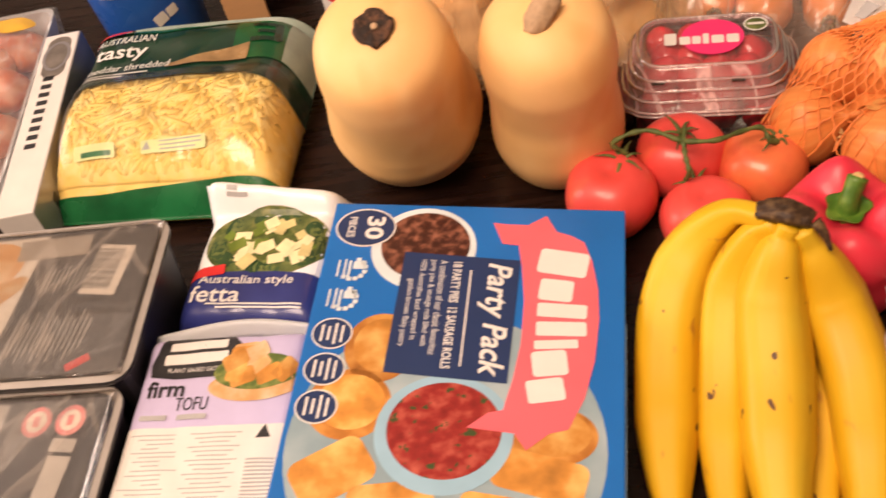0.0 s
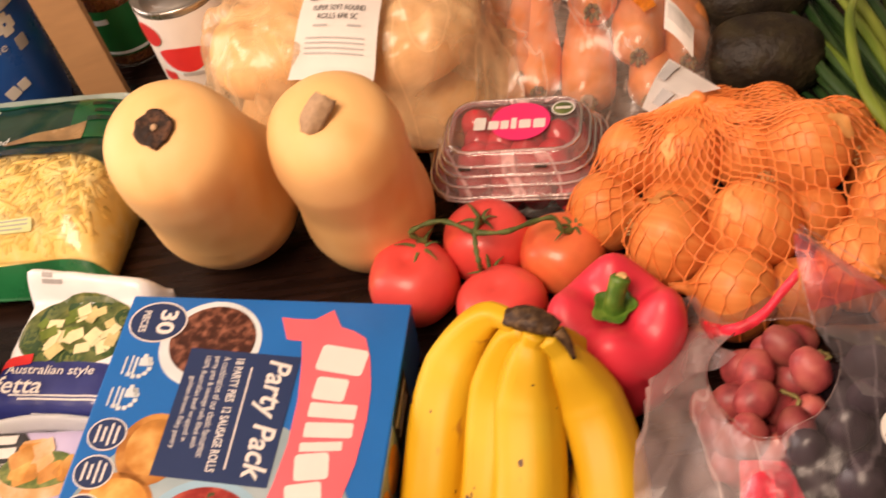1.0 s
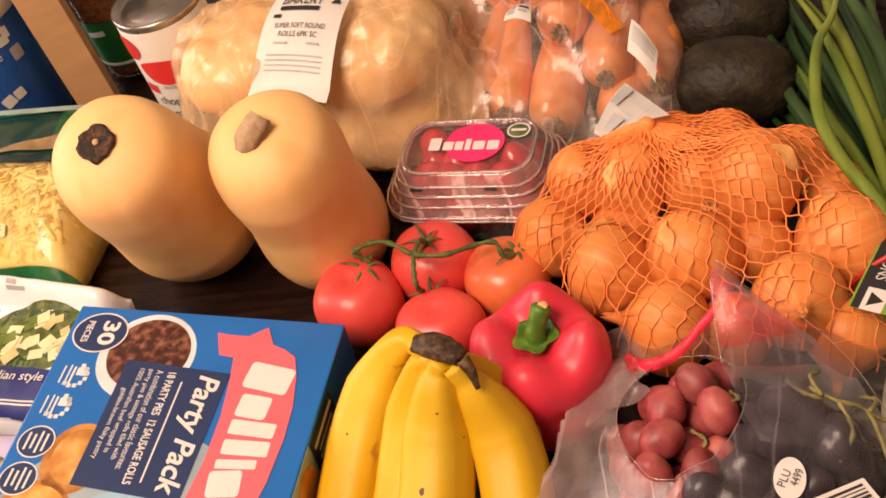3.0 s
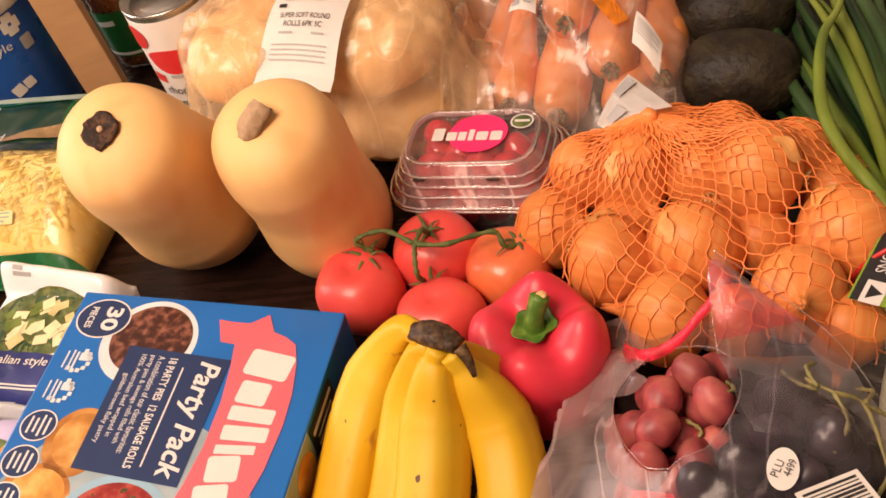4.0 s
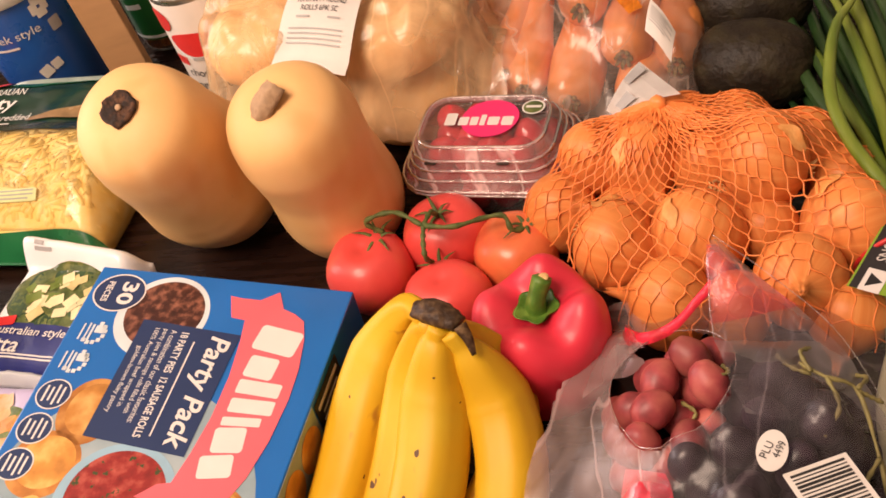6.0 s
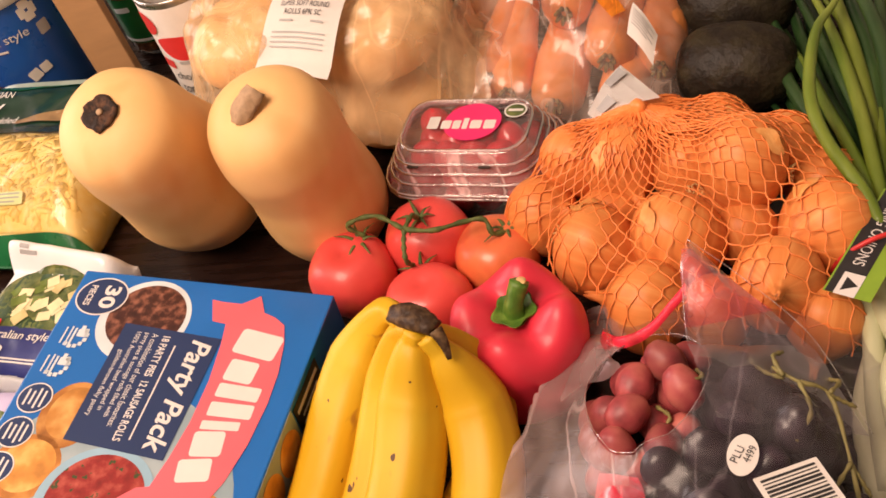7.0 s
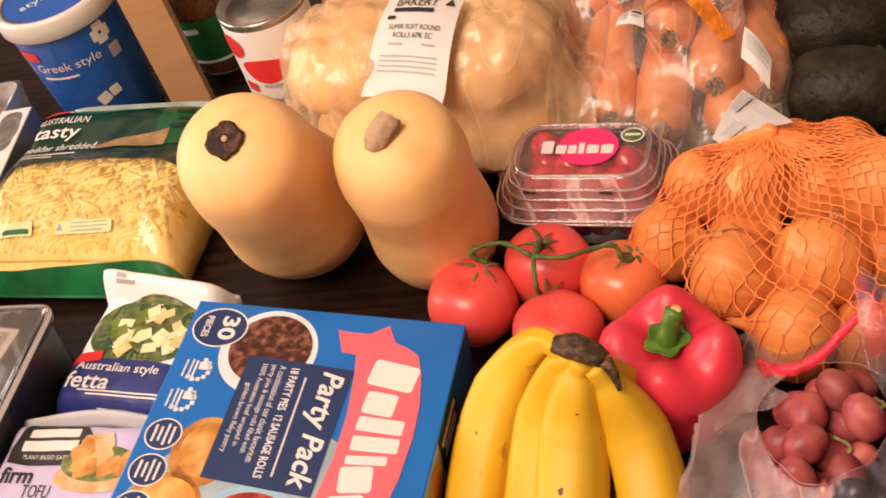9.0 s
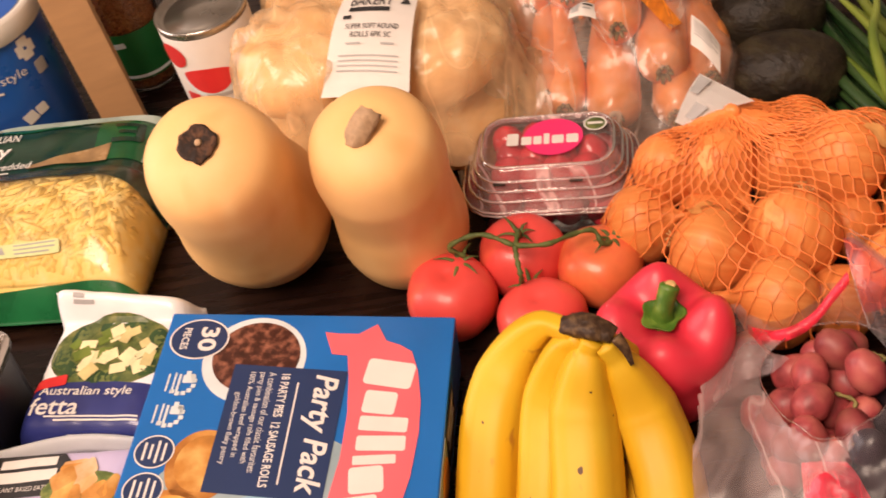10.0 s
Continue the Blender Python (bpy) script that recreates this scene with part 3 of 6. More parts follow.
def make_pepper():
    t = thing("bell_pepper", "shiny red bell pepper with a green stalk, standing upright", "pepper", pose(0.200, 0.466, TABLE_Z))
    prof = [(0.004, 0.005), (0.018, 0.001), (0.031, 0.002), (0.0385, 0.010), (0.0415, 0.023), (0.0412, 0.038), (0.0425, 0.052), (0.0410, 0.063), (0.0355, 0.0705), (0.0270, 0.0725), (0.0180, 0.069), (0.010, 0.0635), (0.003, 0.0615)]
    pr = spline(prof, 40)

    def wob(a, z, r):
        f = min(1, r / 0.03)
        lobe = 0.85 * math.cos(4 * a + 0.5) + 0.25 * math.cos(3 * a + 1.1)
        k = 0.955 + 0.030 * f * lobe + 0.015 * noise.noise((math.cos(a) * 2, math.sin(a) * 2, z * 25))
        dz = 0.0058 * f * lobe * max(0, (z - 0.05) / 0.02)
        return (r * k * math.cos(a), r * k * math.sin(a), 1.07 * (z + dz))
    part("body", lathe([(max(r, 0.002), z) for r, z in pr], 64, wob), M["pepper"], t)
    st = part("stalk", tube([(0.000, 0.002, 0.064), (0.000, 0.002, 0.073), (0.002, 0.005, 0.080), (0.006, 0.010, 0.0885)], [0.0090, 0.0060, 0.0052, 0.0058], 12, 14, lambda a: 1 + 0.1 * math.cos(5 * a)), M["pepper_stem"], t, "curved green stalk")
    part("cut_end", lathe([(0.0050, 0), (0.0044, 0.0008), (0.001, 0.0004)], 10), M["onion_dry"], st, "pale dry cut end", True, Matrix.Translation((0.0062, 0.0104, 0.0884)) @ Matrix.Diagonal((0.7, 0.7, 0.7, 1)))
    cal = lathe([(0.003, 0.067), (0.010, 0.0668), (0.0150, 0.0685), (0.0165, 0.0695), (0.0150, 0.0672), (0.003, 0.062)], 30, lambda a, z, r: (r * (1 + 0.12 * (r > 0.012) * math.cos(5 * a + 0.7) + 0.06 * math.sin(2 * a)) * math.cos(a), r * (1 + 0.12 * (r > 0.012) * math.cos(5 * a + 0.7) + 0.06 * math.sin(2 * a)) * math.sin(a), z))
    part("calyx", cal, M["pepper_stem"], t, "green five-pointed calyx", True, Matrix.Translation((0, 0.002, 0.0042)) @ Matrix.Diagonal((0.78, 0.78, 1, 1)))


make_pepper()

TOMATOES = [(0.071, 0.534, 0.0310, 1.0, 0), (0.123, 0.562, 0.0308, 1.0, 0), (0.174, 0.543, 0.0290, 1.0, 1), (0.130, 0.506, 0.0275, 1.10, 0)]


def make_tomatoes():
    t = thing("vine_tomatoes", "four ripe red tomatoes still joined on a green vine", "tomatoes", pose(0.118, 0.547, TABLE_Z))
    for x, y, r, wide, kind in TOMATOES:
        ph = random.random() * 6
        pr = [(0.12, 0.06), (0.45, -0.0), (0.75, 0.16), (0.95, 0.5), (1.0, 0.88), (0.93, 1.24), (0.74, 1.52), (0.48, 1.66), (0.24, 1.65), (0.06, 1.60)]
        pr = spline(pr, 30)

        def wob(a, z, q, r=r, ph=ph, wide=wide):
            k = 1 + 0.022 * math.sin(5 * a + ph) * min(1, q) + 0.02 * math.sin(2 * a + ph)
            return (r * q * k * wide * math.cos(a), r * q * k * math.sin(a), r * z * 0.98)
        part("tomato", lathe([(max(q, 0.05), z) for q, z in pr], 40, wob), M["tomato2" if kind else "tomato"], t, "", True, pose(x - 0.12, y - 0.535, 0, 0, 0, 18 if wide > 1 else 0))
    shift = [(0.010, 0.010, -0.003), (0, -0.003, 0), (0.010, 0.004, -0.002), (-0.004, 0.016, -0.008)]
    tops = [Vector((x - 0.12, y - 0.535, r * 1.60)) + Vector(d) for (x, y, r, w, k), d in zip(TOMATOES, shift)]
    hub = Vector((0.000, 0.000, 0.066))
    bm = bmesh.new()
    joints = [((tops[0] + Vector((0.004, 0.004, 0.002))), (-0.044, 0.012, 0.062), (-0.022, 0.012, 0.069), hub), (hub, (0.003, 0.012, 0.066), tops[1] + Vector((0, -0.004, 0.006)), tops[1]), (hub, (0.020, -0.003, 0.066), (0.038, 0.006, 0.062), (0.052, 0.009, 0.060), (0.057, 0.003, 0.052), tops[2] + Vector((0.001, -0.002, 0.0))), (hub, (0.0, -0.010, 0.062), (0.001, -0.018, 0.055), tops[3] + Vector((-0.006, 0.006, 0)))]
    for line in joints:
        pts = spline([tuple(p) for p in line], 22)
        sweep(bm, pts, [0.0017 * (1 + 0.25 * math.sin(i * 1.7)) for i in range(22)], 8)
    part("vine", bm, M["vine"], t, "rough green vine stalk")
    for k, p in enumerate(tops):
        bm = bmesh.new()
        for i in range(6):
            a = TAU * i / 6 + k + random.uniform(-0.3, 0.3)
            ln = random.uniform(0.011, 0.019)
            up = random.uniform(0.001, 0.008)
            q = [p + Vector((0, 0, 0.001)), p + Vector((math.cos(a) * ln * 0.5, math.sin(a) * ln * 0.5, 0.003 + up * 0.4)), p + Vector((math.cos(a) * ln, math.sin(a) * ln, up - 0.002))]
            sweep(bm, spline([tuple(v) for v in q], 7), [0.0018, 0.0016, 0.0014, 0.0012, 0.0009, 0.0006, 0.0003], 6, None, 0.4)
        part("calyx", bm, M["vine"], t)


make_tomatoes()


def onion_shape(r, neck=1.0):
    pr = [(0.06, -0.96), (0.30, -0.92), (0.68, -0.72), (0.93, -0.38), (1.0, -0.02), (0.94, 0.34), (0.74, 0.66), (0.46, 0.90), (0.24, 1.08), (0.13, 1.08 + 0.18 * neck), (0.10, 1.08 + 0.42 * neck), (0.05, 1.08 + 0.55 * neck)]
    pr = spline(pr, 30)
    ph = random.random() * 6
    return lathe([(max(q, 0.04), z) for q, z in pr], 36, lambda a, z, q: (r * q * (1 + 0.02 * math.sin(3 * a + ph)) * math.cos(a), r * q * (1 + 0.02 * math.sin(2 * a + ph)) * math.sin(a), r * 0.93 * z + (0.002 * math.sin(3 * a) if z > 1.2 else 0)))


# x, y, z, radius, tilt, heading of the neck
ONIONS = [
    (0.228, 0.604, 0.050, 0.0242, 75, 150), (0.261, 0.592, 0.055, 0.0262, 100, 20), (0.302, 0.586, 0.052, 0.0232, 95, 190), (0.337, 0.576, 0.060, 0.0295, 82, 258),
    (0.205, 0.575, 0.033, 0.0258, 62, 62), (0.242, 0.533, 0.041, 0.0286, 95, 60), (0.294, 0.532, 0.047, 0.0300, 120, 330), (0.334, 0.545, 0.034, 0.0220, 125, 20),
    (0.350, 0.495, 0.041, 0.0272, 50, 355), (0.382, 0.536, 0.040, 0.0305, 80, 300), (0.275, 0.489, 0.036, 0.0276, 92, 250), (0.313, 0.490, 0.026, 0.0235, 92, 260),
    (0.374, 0.480, 0.027, 0.0235, 130, 340), (0.323, 0.627, 0.044, 0.0245, 90, 100), (0.363, 0.603, 0.043, 0.0255, 90, 60), (0.292, 0.630, 0.038, 0.0240, 90, 90),
    (0.252, 0.570, 0.028, 0.0260, 90, 0), (0.312, 0.562, 0.027, 0.0260, 90, 0), (0.386, 0.580, 0.031, 0.0260, 90, 45), (0.256, 0.622, 0.030, 0.0240, 90, 20),
]


def make_onions():
    t = thing("onion_net_bag", "orange net bag full of brown onions, gathered and clipped", "onions", pose(0.29, 0.54, 0), high=0.085)
    back = pose(-0.29, -0.54, 0)
    for x, y, z, r, tilt, head in ONIONS:
        m = back @ pose(x, y, z, 0, 0, head) @ pose(0, 0, 0, 0, 0, 0) @ pose(0, 0, 0, tilt - 0, 0, 0)
        o = part("onion", onion_shape(r, random.uniform(0.6, 1.2)), M["onion"], t, "", True, m)
        bm = bmesh.new()
        for i in range(9):
            a = TAU * i / 9
            sweep(bm, [(0.002 * math.cos(a), 0.002 * math.sin(a), -0.90 * r * 0.93), (0.004 * math.cos(a), 0.004 * math.sin(a), -1.04 * r * 0.93), (0.006 * math.cos(a + 0.4), 0.006 * math.sin(a + 0.4), -1.1 * r * 0.93)], [0.0008, 0.0006, 0.0003], 5)
        part("root", bm, M["onion_dry"], o, "pale dry root tuft")
    # the net is a fan of crossing strands from the gathered knot
    xs, ys = np.arange(0.15, 0.44, 0.003), np.arange(0.43, 0.69, 0.003)
    lumps = [(x, y, z, r, r, r * 0.95) for x, y, z, r, *_ in ONIONS]
    Z = lumps_height(xs, ys, lumps, 14, 2)
    inside = lumps_height(xs, ys, [(x, y, z, r + 0.006, r + 0.006, r) for x, y, z, r, *_ in ONIONS], 0, 2) > 0
    knot = Vector((0.273, 0.618, 0.077))

    def on_net(ang, s):
        d = Vector((math.cos(ang), math.sin(ang)))
        x, y = knot.x + d.x * s, knot.y + d.y * s
        i = min(max((x - xs[0]) / 0.003, 0), len(xs) - 1.001)
        j = min(max((y - ys[0]) / 0.003, 0), len(ys) - 1.001)
        a, b = int(i), int(j)
        u, v = i - a, j - b
        z = (Z[b, a] * (1 - u) + Z[b, a + 1] * u) * (1 - v) + (Z[b + 1, a] * (1 - u) + Z[b + 1, a + 1] * u) * v
        blend = min(1, s / 0.05)
        z = knot.z * (1 - blend) + max(z, 0.002) * blend if s < 0.05 else z
        return Vector((x, y, max(z, 0.001) + 0.0012))
    bm = bmesh.new()
    count, turn0, turn1 = 92, radians(140), radians(408)
    for k in range(count):
        pts = []
        s = 0.004
        while s < 0.215:
            wave = s / (0.0105 + 0.02 * s) + 0.10 * math.sin(s * 60 + k * 0.9)
            tri = abs((wave % 1.0) * 4 - 2) - 1
            zig = max(-1.0, min(1.0, 1.7 * tri)) * 0.47 * (-1) ** k
            drift = 0.9 * math.sin(s * 22 + k * 0.11) + 0.5 * noise.noise((k * 0.13, s * 14, 3))
            ang = turn0 + (turn1 - turn0) * (k + zig * min(1, s / 0.03) + drift * min(1, s / 0.06)) / count
            p = on_net(ang, s)
            a, b = int((p.x - xs[0]) / 0.003), int((p.y - ys[0]) / 0.003)
            if s > 0.03 and not (0 <= a < len(xs) and 0 <= b < len(ys) and inside[b, a]):
                break
            pts.append(p)
            s += 0.0017
        if len(pts) > 3:
            sweep(bm, pts, [0.00052] * len(pts), 4, None, 1.0, False)
    rnd = random.Random(17)
    for k, dx, dy in ((0, 0.35, -0.55), (1, -0.45, -0.5), (5, -0.3, 0.5), (5, 0.1, 0.62), (6, -0.5, -0.2), (9, -0.4, 0.3), (3, 0.55, -0.3), (13, 0.5, -0.4)):
        x, y, z, r, *_ = ONIONS[k]
        up = Vector((dx, dy, math.sqrt(max(0.05, 1 - dx * dx - dy * dy)))).normalized()
        along = up.cross(Vector((rnd.uniform(-1, 1), rnd.uniform(-1, 1), 0.3))).normalized()
        across = up.cross(along)
        fl = bmesh.new()
        grid_faces(fl, [[fl.verts.new(Vector((x, y, z)) + (up * (1.015 + 0.10 * abs(u) ** 2 + 0.05 * v) + along * (0.42 * u) + across * (0.15 * v * (1 - 0.6 * u * u) + 0.04 * math.sin(u * 5 + k))).normalized() * r * (1.02 + 0.09 * max(0, v) * (1 - abs(u)))) for u in np.linspace(-1, 1, 12)] for v in np.linspace(-1, 1, 5)], False)
        part("loose_skin", fl, M["flake"], t, "loose papery flake of onion skin", True, back)
    part("net", bm, M["net"], t, "open orange plastic netting", True, back)
    bm = bmesh.new()
    for k in range(110):
        ang = random.uniform(radians(150), radians(410))
        ln = random.uniform(0.02, 0.048)
        pts = [on_net(ang + 0.25 * math.sin(q * 2 + k) * 0.3, 0.002 + ln * q / 7) + Vector((0, 0, random.uniform(0, 0.0015))) for q in range(8)]
        sweep(bm, pts, [0.0011 - 0.00008 * q for q in range(8)], 4, None, 1.0, False)
    part("gathered_net", bm, M["net"], t, "bunched orange netting at the clip", True, back)
    part("knot", lathe([(0.002, -0.004), (0.005, -0.002), (0.0058, 0.002), (0.004, 0.006), (0.0015, 0.008)], 14, lambda a, z, r: (r * (1 + 0.2 * math.sin(6 * a)) * math.cos(a), r * math.sin(a), z)), M["net"], t, "tight orange gather", True, back @ pose(knot.x, knot.y, knot.z, 60, 0, 40))
    # the folded paper ticket
    tk = bmesh.new()
    a, b, c, d = Vector((0.2890, 0.6170, 0.0835)), Vector((0.2484, 0.6198, 0.0660)), Vector((0.2385, 0.6316, 0.0660)), Vector((0.2622, 0.6627, 0.0780))
    for n, quad in enumerate(((a, b, c, d),)):
        grid = [[(quad[0].lerp(quad[1], u)).lerp(quad[3].lerp(quad[2], u), v) + Vector((0, 0, 0.004 * math.sin(u * 3.1))) for u in (0, .25, .5, .75, 1)] for v in (0, .25, .5, .75, 1)]
        vs = [[tk.verts.new(p) for p in row] for row in grid]
        grid_faces(tk, vs, False)
        bmesh.ops.solidify(tk, geom=tk.faces[:], thickness=0.0005)
    ticket = part("ticket", tk, M["ticket"], t, "white folded paper ticket", False, back)
    pr = bmesh.new()
    for u0, u1, v0, v1 in ((0.62, 0.90, 0.25, 0.62), (0.10, 0.50, 0.72, 0.93)):
        ps = [(a.lerp(b, u)).lerp(d.lerp(c, u), v) + Vector((0, 0, 0.0024 + 0.004 * math.sin(u * 3.1))) for u, v in ((u0, v0), (u1, v0), (u1, v1), (u0, v1))]
        pr.faces.new([pr.verts.new(p) for p in ps])
    part("print", pr, M["grey"], ticket, "grey printed blocks")


make_onions()


def make_avocado(centre, heading, size, scar, label):
    """Lies on its side; scar is where the stalk sat."""
    m = Matrix.Translation(centre) @ pose(0, 0, 0, 0, 0, heading) @ pose(0, 0, 0, 0, 86, 0)
    t = thing("avocado", label, "avocado", m, "avocados")
    pr = spline([(0.004, -0.048), (0.020, -0.045), (0.032, -0.033), (0.0370, -0.014), (0.0372, 0.006), (0.033, 0.024), (0.025, 0.038), (0.015, 0.045), (0.005, 0.047)], 90)

    def pebbled(a, q, r):
        c, s = math.cos(a), math.sin(a)
        k = 1 + 0.016 * noise.noise((c * 9 + size, s * 9, q * 240)) + 0.012 * noise.noise((c * 17, s * 17, q * 450)) + 0.012 * noise.noise((c * 3, s * 3, q * 60))
        return (r * c * k, r * s * k, q * k)
    part("body", lathe([(max(r, 0.002) * size, q * size) for r, q in pr], 120, pebbled), M["avocado"], t)
    out = Vector(scar) - Vector(centre)
    seat = m.inverted() @ Matrix.Translation(scar) @ Vector((0, 0, 1)).rotation_difference(out).to_matrix().to_4x4()
    part("stem_scar", lathe([(0.0036, -0.006), (0.0042, 0.0004), (0.0034, 0.0011), (0.0024, 0.0002), (0.001, 0.0001)], 16), M["stub"], t, "small pale round stem scar", True, seat)


make_avocado((0.3398, 0.7130, 0.0215), -12, 0.90, (0.3567, 0.6898, 0.0388), "dark green-brown ripe avocado with pebbled skin")
make_avocado((0.3423, 0.7877, 0.0237), -5, 0.96, (0.3665, 0.7654, 0.0417), "dark purple-black ripe avocado with pebbled skin")
make_avocado((0.306, 0.862, 0.0235), 50, 0.95, (0.329, 0.880, 0.036), "dark green avocado lying behind the others")


def make_spring_onions():
    t = thing("spring_onion_bunch", "bunch of fresh spring onions held by a red band", "spring onions", pose(0.40, 0.55, 0), high=0.05)
    back = pose(-0.40, -0.55, 0)
    tie = Vector((0.408, 0.515, 0.036))
    rnd = random.Random(4)
    for i in range(9):
        ox, oz = rnd.uniform(-0.014, 0.020), rnd.uniform(-0.014, 0.012)
        x0 = 0.400 + 0.052 * (i / 8) - 0.008
        line = [(x0 + ox * 0.3, 0.355 + rnd.uniform(-0.02, 0.02), 0.012 + rnd.uniform(0, 0.014)), (x0 - 0.004, 0.42, 0.018 + 0.010 * (i % 3)), (tie.x + ox * 0.8, 0.475, 0.030 + oz * 0.7), (tie.x + ox, tie.y, tie.z + oz)]
        part("shaft", tube(line, [0.0075, 0.0068, 0.0058, 0.0055], 12, 18), M["shaft"], t, "white onion shaft", True, back)
        rb = bmesh.new()
        for k in range(6):
            a = TAU * k / 6
            e = Vector(line[0])
            sweep(rb, [e, e + Vector((0.004 * math.cos(a), -0.012, 0.004 * math.sin(a))), e + Vector((0.010 * math.cos(a), -0.026, 0.003 * math.sin(a) - 0.006))], [0.0007, 0.0005, 0.0003], 5)
        part("root", rb, M["onion_dry"], t, "", True, back)
    # most low leaves take leaf2, whose dark colour paints the shade between strands
    lines = [
        ([(0.409, 0.520, 0.052), (0.402, 0.545, 0.056), (0.386, 0.585, 0.060), (0.381, 0.630, 0.062), (0.392, 0.693, 0.060), (0.411, 0.74, 0.052), (0.43, 0.82, 0.04)], 0.0052, "leaf"),
        ([(0.412, 0.520, 0.046), (0.405, 0.575, 0.046), (0.394, 0.640, 0.040), (0.384, 0.70, 0.034), (0.372, 0.735, 0.034)], 0.0050, "leaf"),
        ([(0.414, 0.520, 0.046), (0.412, 0.590, 0.050), (0.410, 0.660, 0.046), (0.402, 0.74, 0.042), (0.388, 0.80, 0.04)], 0.0055, "leaf"),
        ([(0.420, 0.520, 0.046), (0.428, 0.60, 0.054), (0.432, 0.68, 0.054), (0.425, 0.76, 0.048), (0.41, 0.85, 0.03)], 0.0070, "leaf2"),
        ([(0.424, 0.520, 0.046), (0.440, 0.60, 0.052), (0.452, 0.68, 0.054), (0.455, 0.78, 0.045)], 0.0072, "leaf"),
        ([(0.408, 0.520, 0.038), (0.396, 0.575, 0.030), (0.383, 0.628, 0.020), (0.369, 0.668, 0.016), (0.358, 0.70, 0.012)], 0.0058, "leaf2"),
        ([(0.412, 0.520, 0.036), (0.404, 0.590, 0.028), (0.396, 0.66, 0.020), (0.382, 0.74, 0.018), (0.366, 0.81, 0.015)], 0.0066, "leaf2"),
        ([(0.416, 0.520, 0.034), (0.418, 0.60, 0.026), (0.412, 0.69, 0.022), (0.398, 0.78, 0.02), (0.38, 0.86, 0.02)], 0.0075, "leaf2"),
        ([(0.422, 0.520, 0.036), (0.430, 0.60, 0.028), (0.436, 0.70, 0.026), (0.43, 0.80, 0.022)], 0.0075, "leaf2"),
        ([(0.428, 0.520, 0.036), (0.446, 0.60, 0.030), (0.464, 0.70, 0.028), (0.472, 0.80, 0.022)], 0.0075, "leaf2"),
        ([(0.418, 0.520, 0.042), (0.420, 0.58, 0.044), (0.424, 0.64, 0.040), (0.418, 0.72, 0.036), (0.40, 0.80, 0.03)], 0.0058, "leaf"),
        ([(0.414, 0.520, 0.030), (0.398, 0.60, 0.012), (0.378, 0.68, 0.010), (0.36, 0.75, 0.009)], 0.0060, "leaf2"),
    ]
    for k in range(13):
        f = k / 12
        x1 = 0.352 + 0.125 * f + rnd.uniform(-0.01, 0.01)
        z1 = rnd.uniform(0.010, 0.034)
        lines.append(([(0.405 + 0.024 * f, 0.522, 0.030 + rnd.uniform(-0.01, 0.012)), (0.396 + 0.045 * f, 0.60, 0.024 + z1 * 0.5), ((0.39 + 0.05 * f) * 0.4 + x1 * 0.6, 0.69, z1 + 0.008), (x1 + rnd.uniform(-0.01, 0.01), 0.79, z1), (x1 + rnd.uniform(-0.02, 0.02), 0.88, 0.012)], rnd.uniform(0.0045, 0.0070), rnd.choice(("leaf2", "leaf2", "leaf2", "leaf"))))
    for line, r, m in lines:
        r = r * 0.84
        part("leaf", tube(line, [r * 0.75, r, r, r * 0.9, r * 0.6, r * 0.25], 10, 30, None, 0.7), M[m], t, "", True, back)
    ring = [(tie.x + 0.027 * math.cos(a), tie.y - 0.010 + 0.004 * math.sin(a * 2), tie.z + 0.023 * math.sin(a)) for a in np.linspace(0, TAU, 30)]
    part("band", sweep(bmesh.new(), ring, [0.0014] * 30, 6, None, 1.0, False), M["red"], t, "red elastic band", True, back)
    tagm = back @ Matrix(((-0.48, 0.86, 0.14, 0.4015), (-0.86, -0.50, 0.10, 0.499), (-0.17, 0.02, 0.98, 0.0545), (0, 0, 0, 1))) @ Matrix.Diagonal((1, 0.78, 0.4, 1))
    tg = part("swing_tag", box(0.086, 0.034, 0.0006, 0.0, (-0.006, 0, 0)), M["tag_green"], t, "green and black printed card tag", False, tagm)
    part("dark_strip", slab(outline("rect", -0.006, -0.005, 0.043, 0.0105, corner=0.02), 0.0010), M["black"], tg, "", False)
    part("lettering", fit_text("SPRING ONIONS", 0.058, 0.0085, pose(-0.015, -0.004, 0.0014)), M["white"], tg, "", False)
    part("white_square", slab(outline("rect", 0.029, -0.002, 0.0085, 0.0075, corner=0.05), 0.0014), M["white"], tg, "", False)
    part("carton_mark", slab([(0.0345, -0.006), (0.024, -0.006), (0.029, 0.004)], 0.0018), M["black"], tg, "", False)


M["tag_green"] = mat("green_card", (0.22, 0.36, 0.03), 0.5, 0.08, 60, 0.05, 500)
make_spring_onions()

# ---- packaged goods ----
M["sauce_brown"] = mat("print_brown_sauce", (0.055, 0.016, 0.010), 0.36, 0.4, 170, 0.05, 300, second=(0.26, 0.10, 0.06), amount=0.5)
M["sauce_red"] = spots(mat("print_red_sauce", (0.26, 0.020, 0.016), 0.36, 0.35, 130, 0.05, 300, second=(0.44, 0.09, 0.06), amount=0.45), (0.05, 0.07, 0.02), 190, 0.62, 0.03, 5)
M["bowl_blue"] = mat("print_bowl", (0.30, 0.48, 0.60), 0.38, 0.1, 30, 0.05, 300)
M["bowl_white"] = mat("print_bowl_light", (0.62, 0.68, 0.70), 0.38, 0.1, 30, 0.05, 300)
M["plate"] = mat("print_plate", (0.24, 0.33, 0.37), 0.38, 0.14, 18, 0.05, 300, second=(0.36, 0.44, 0.47))
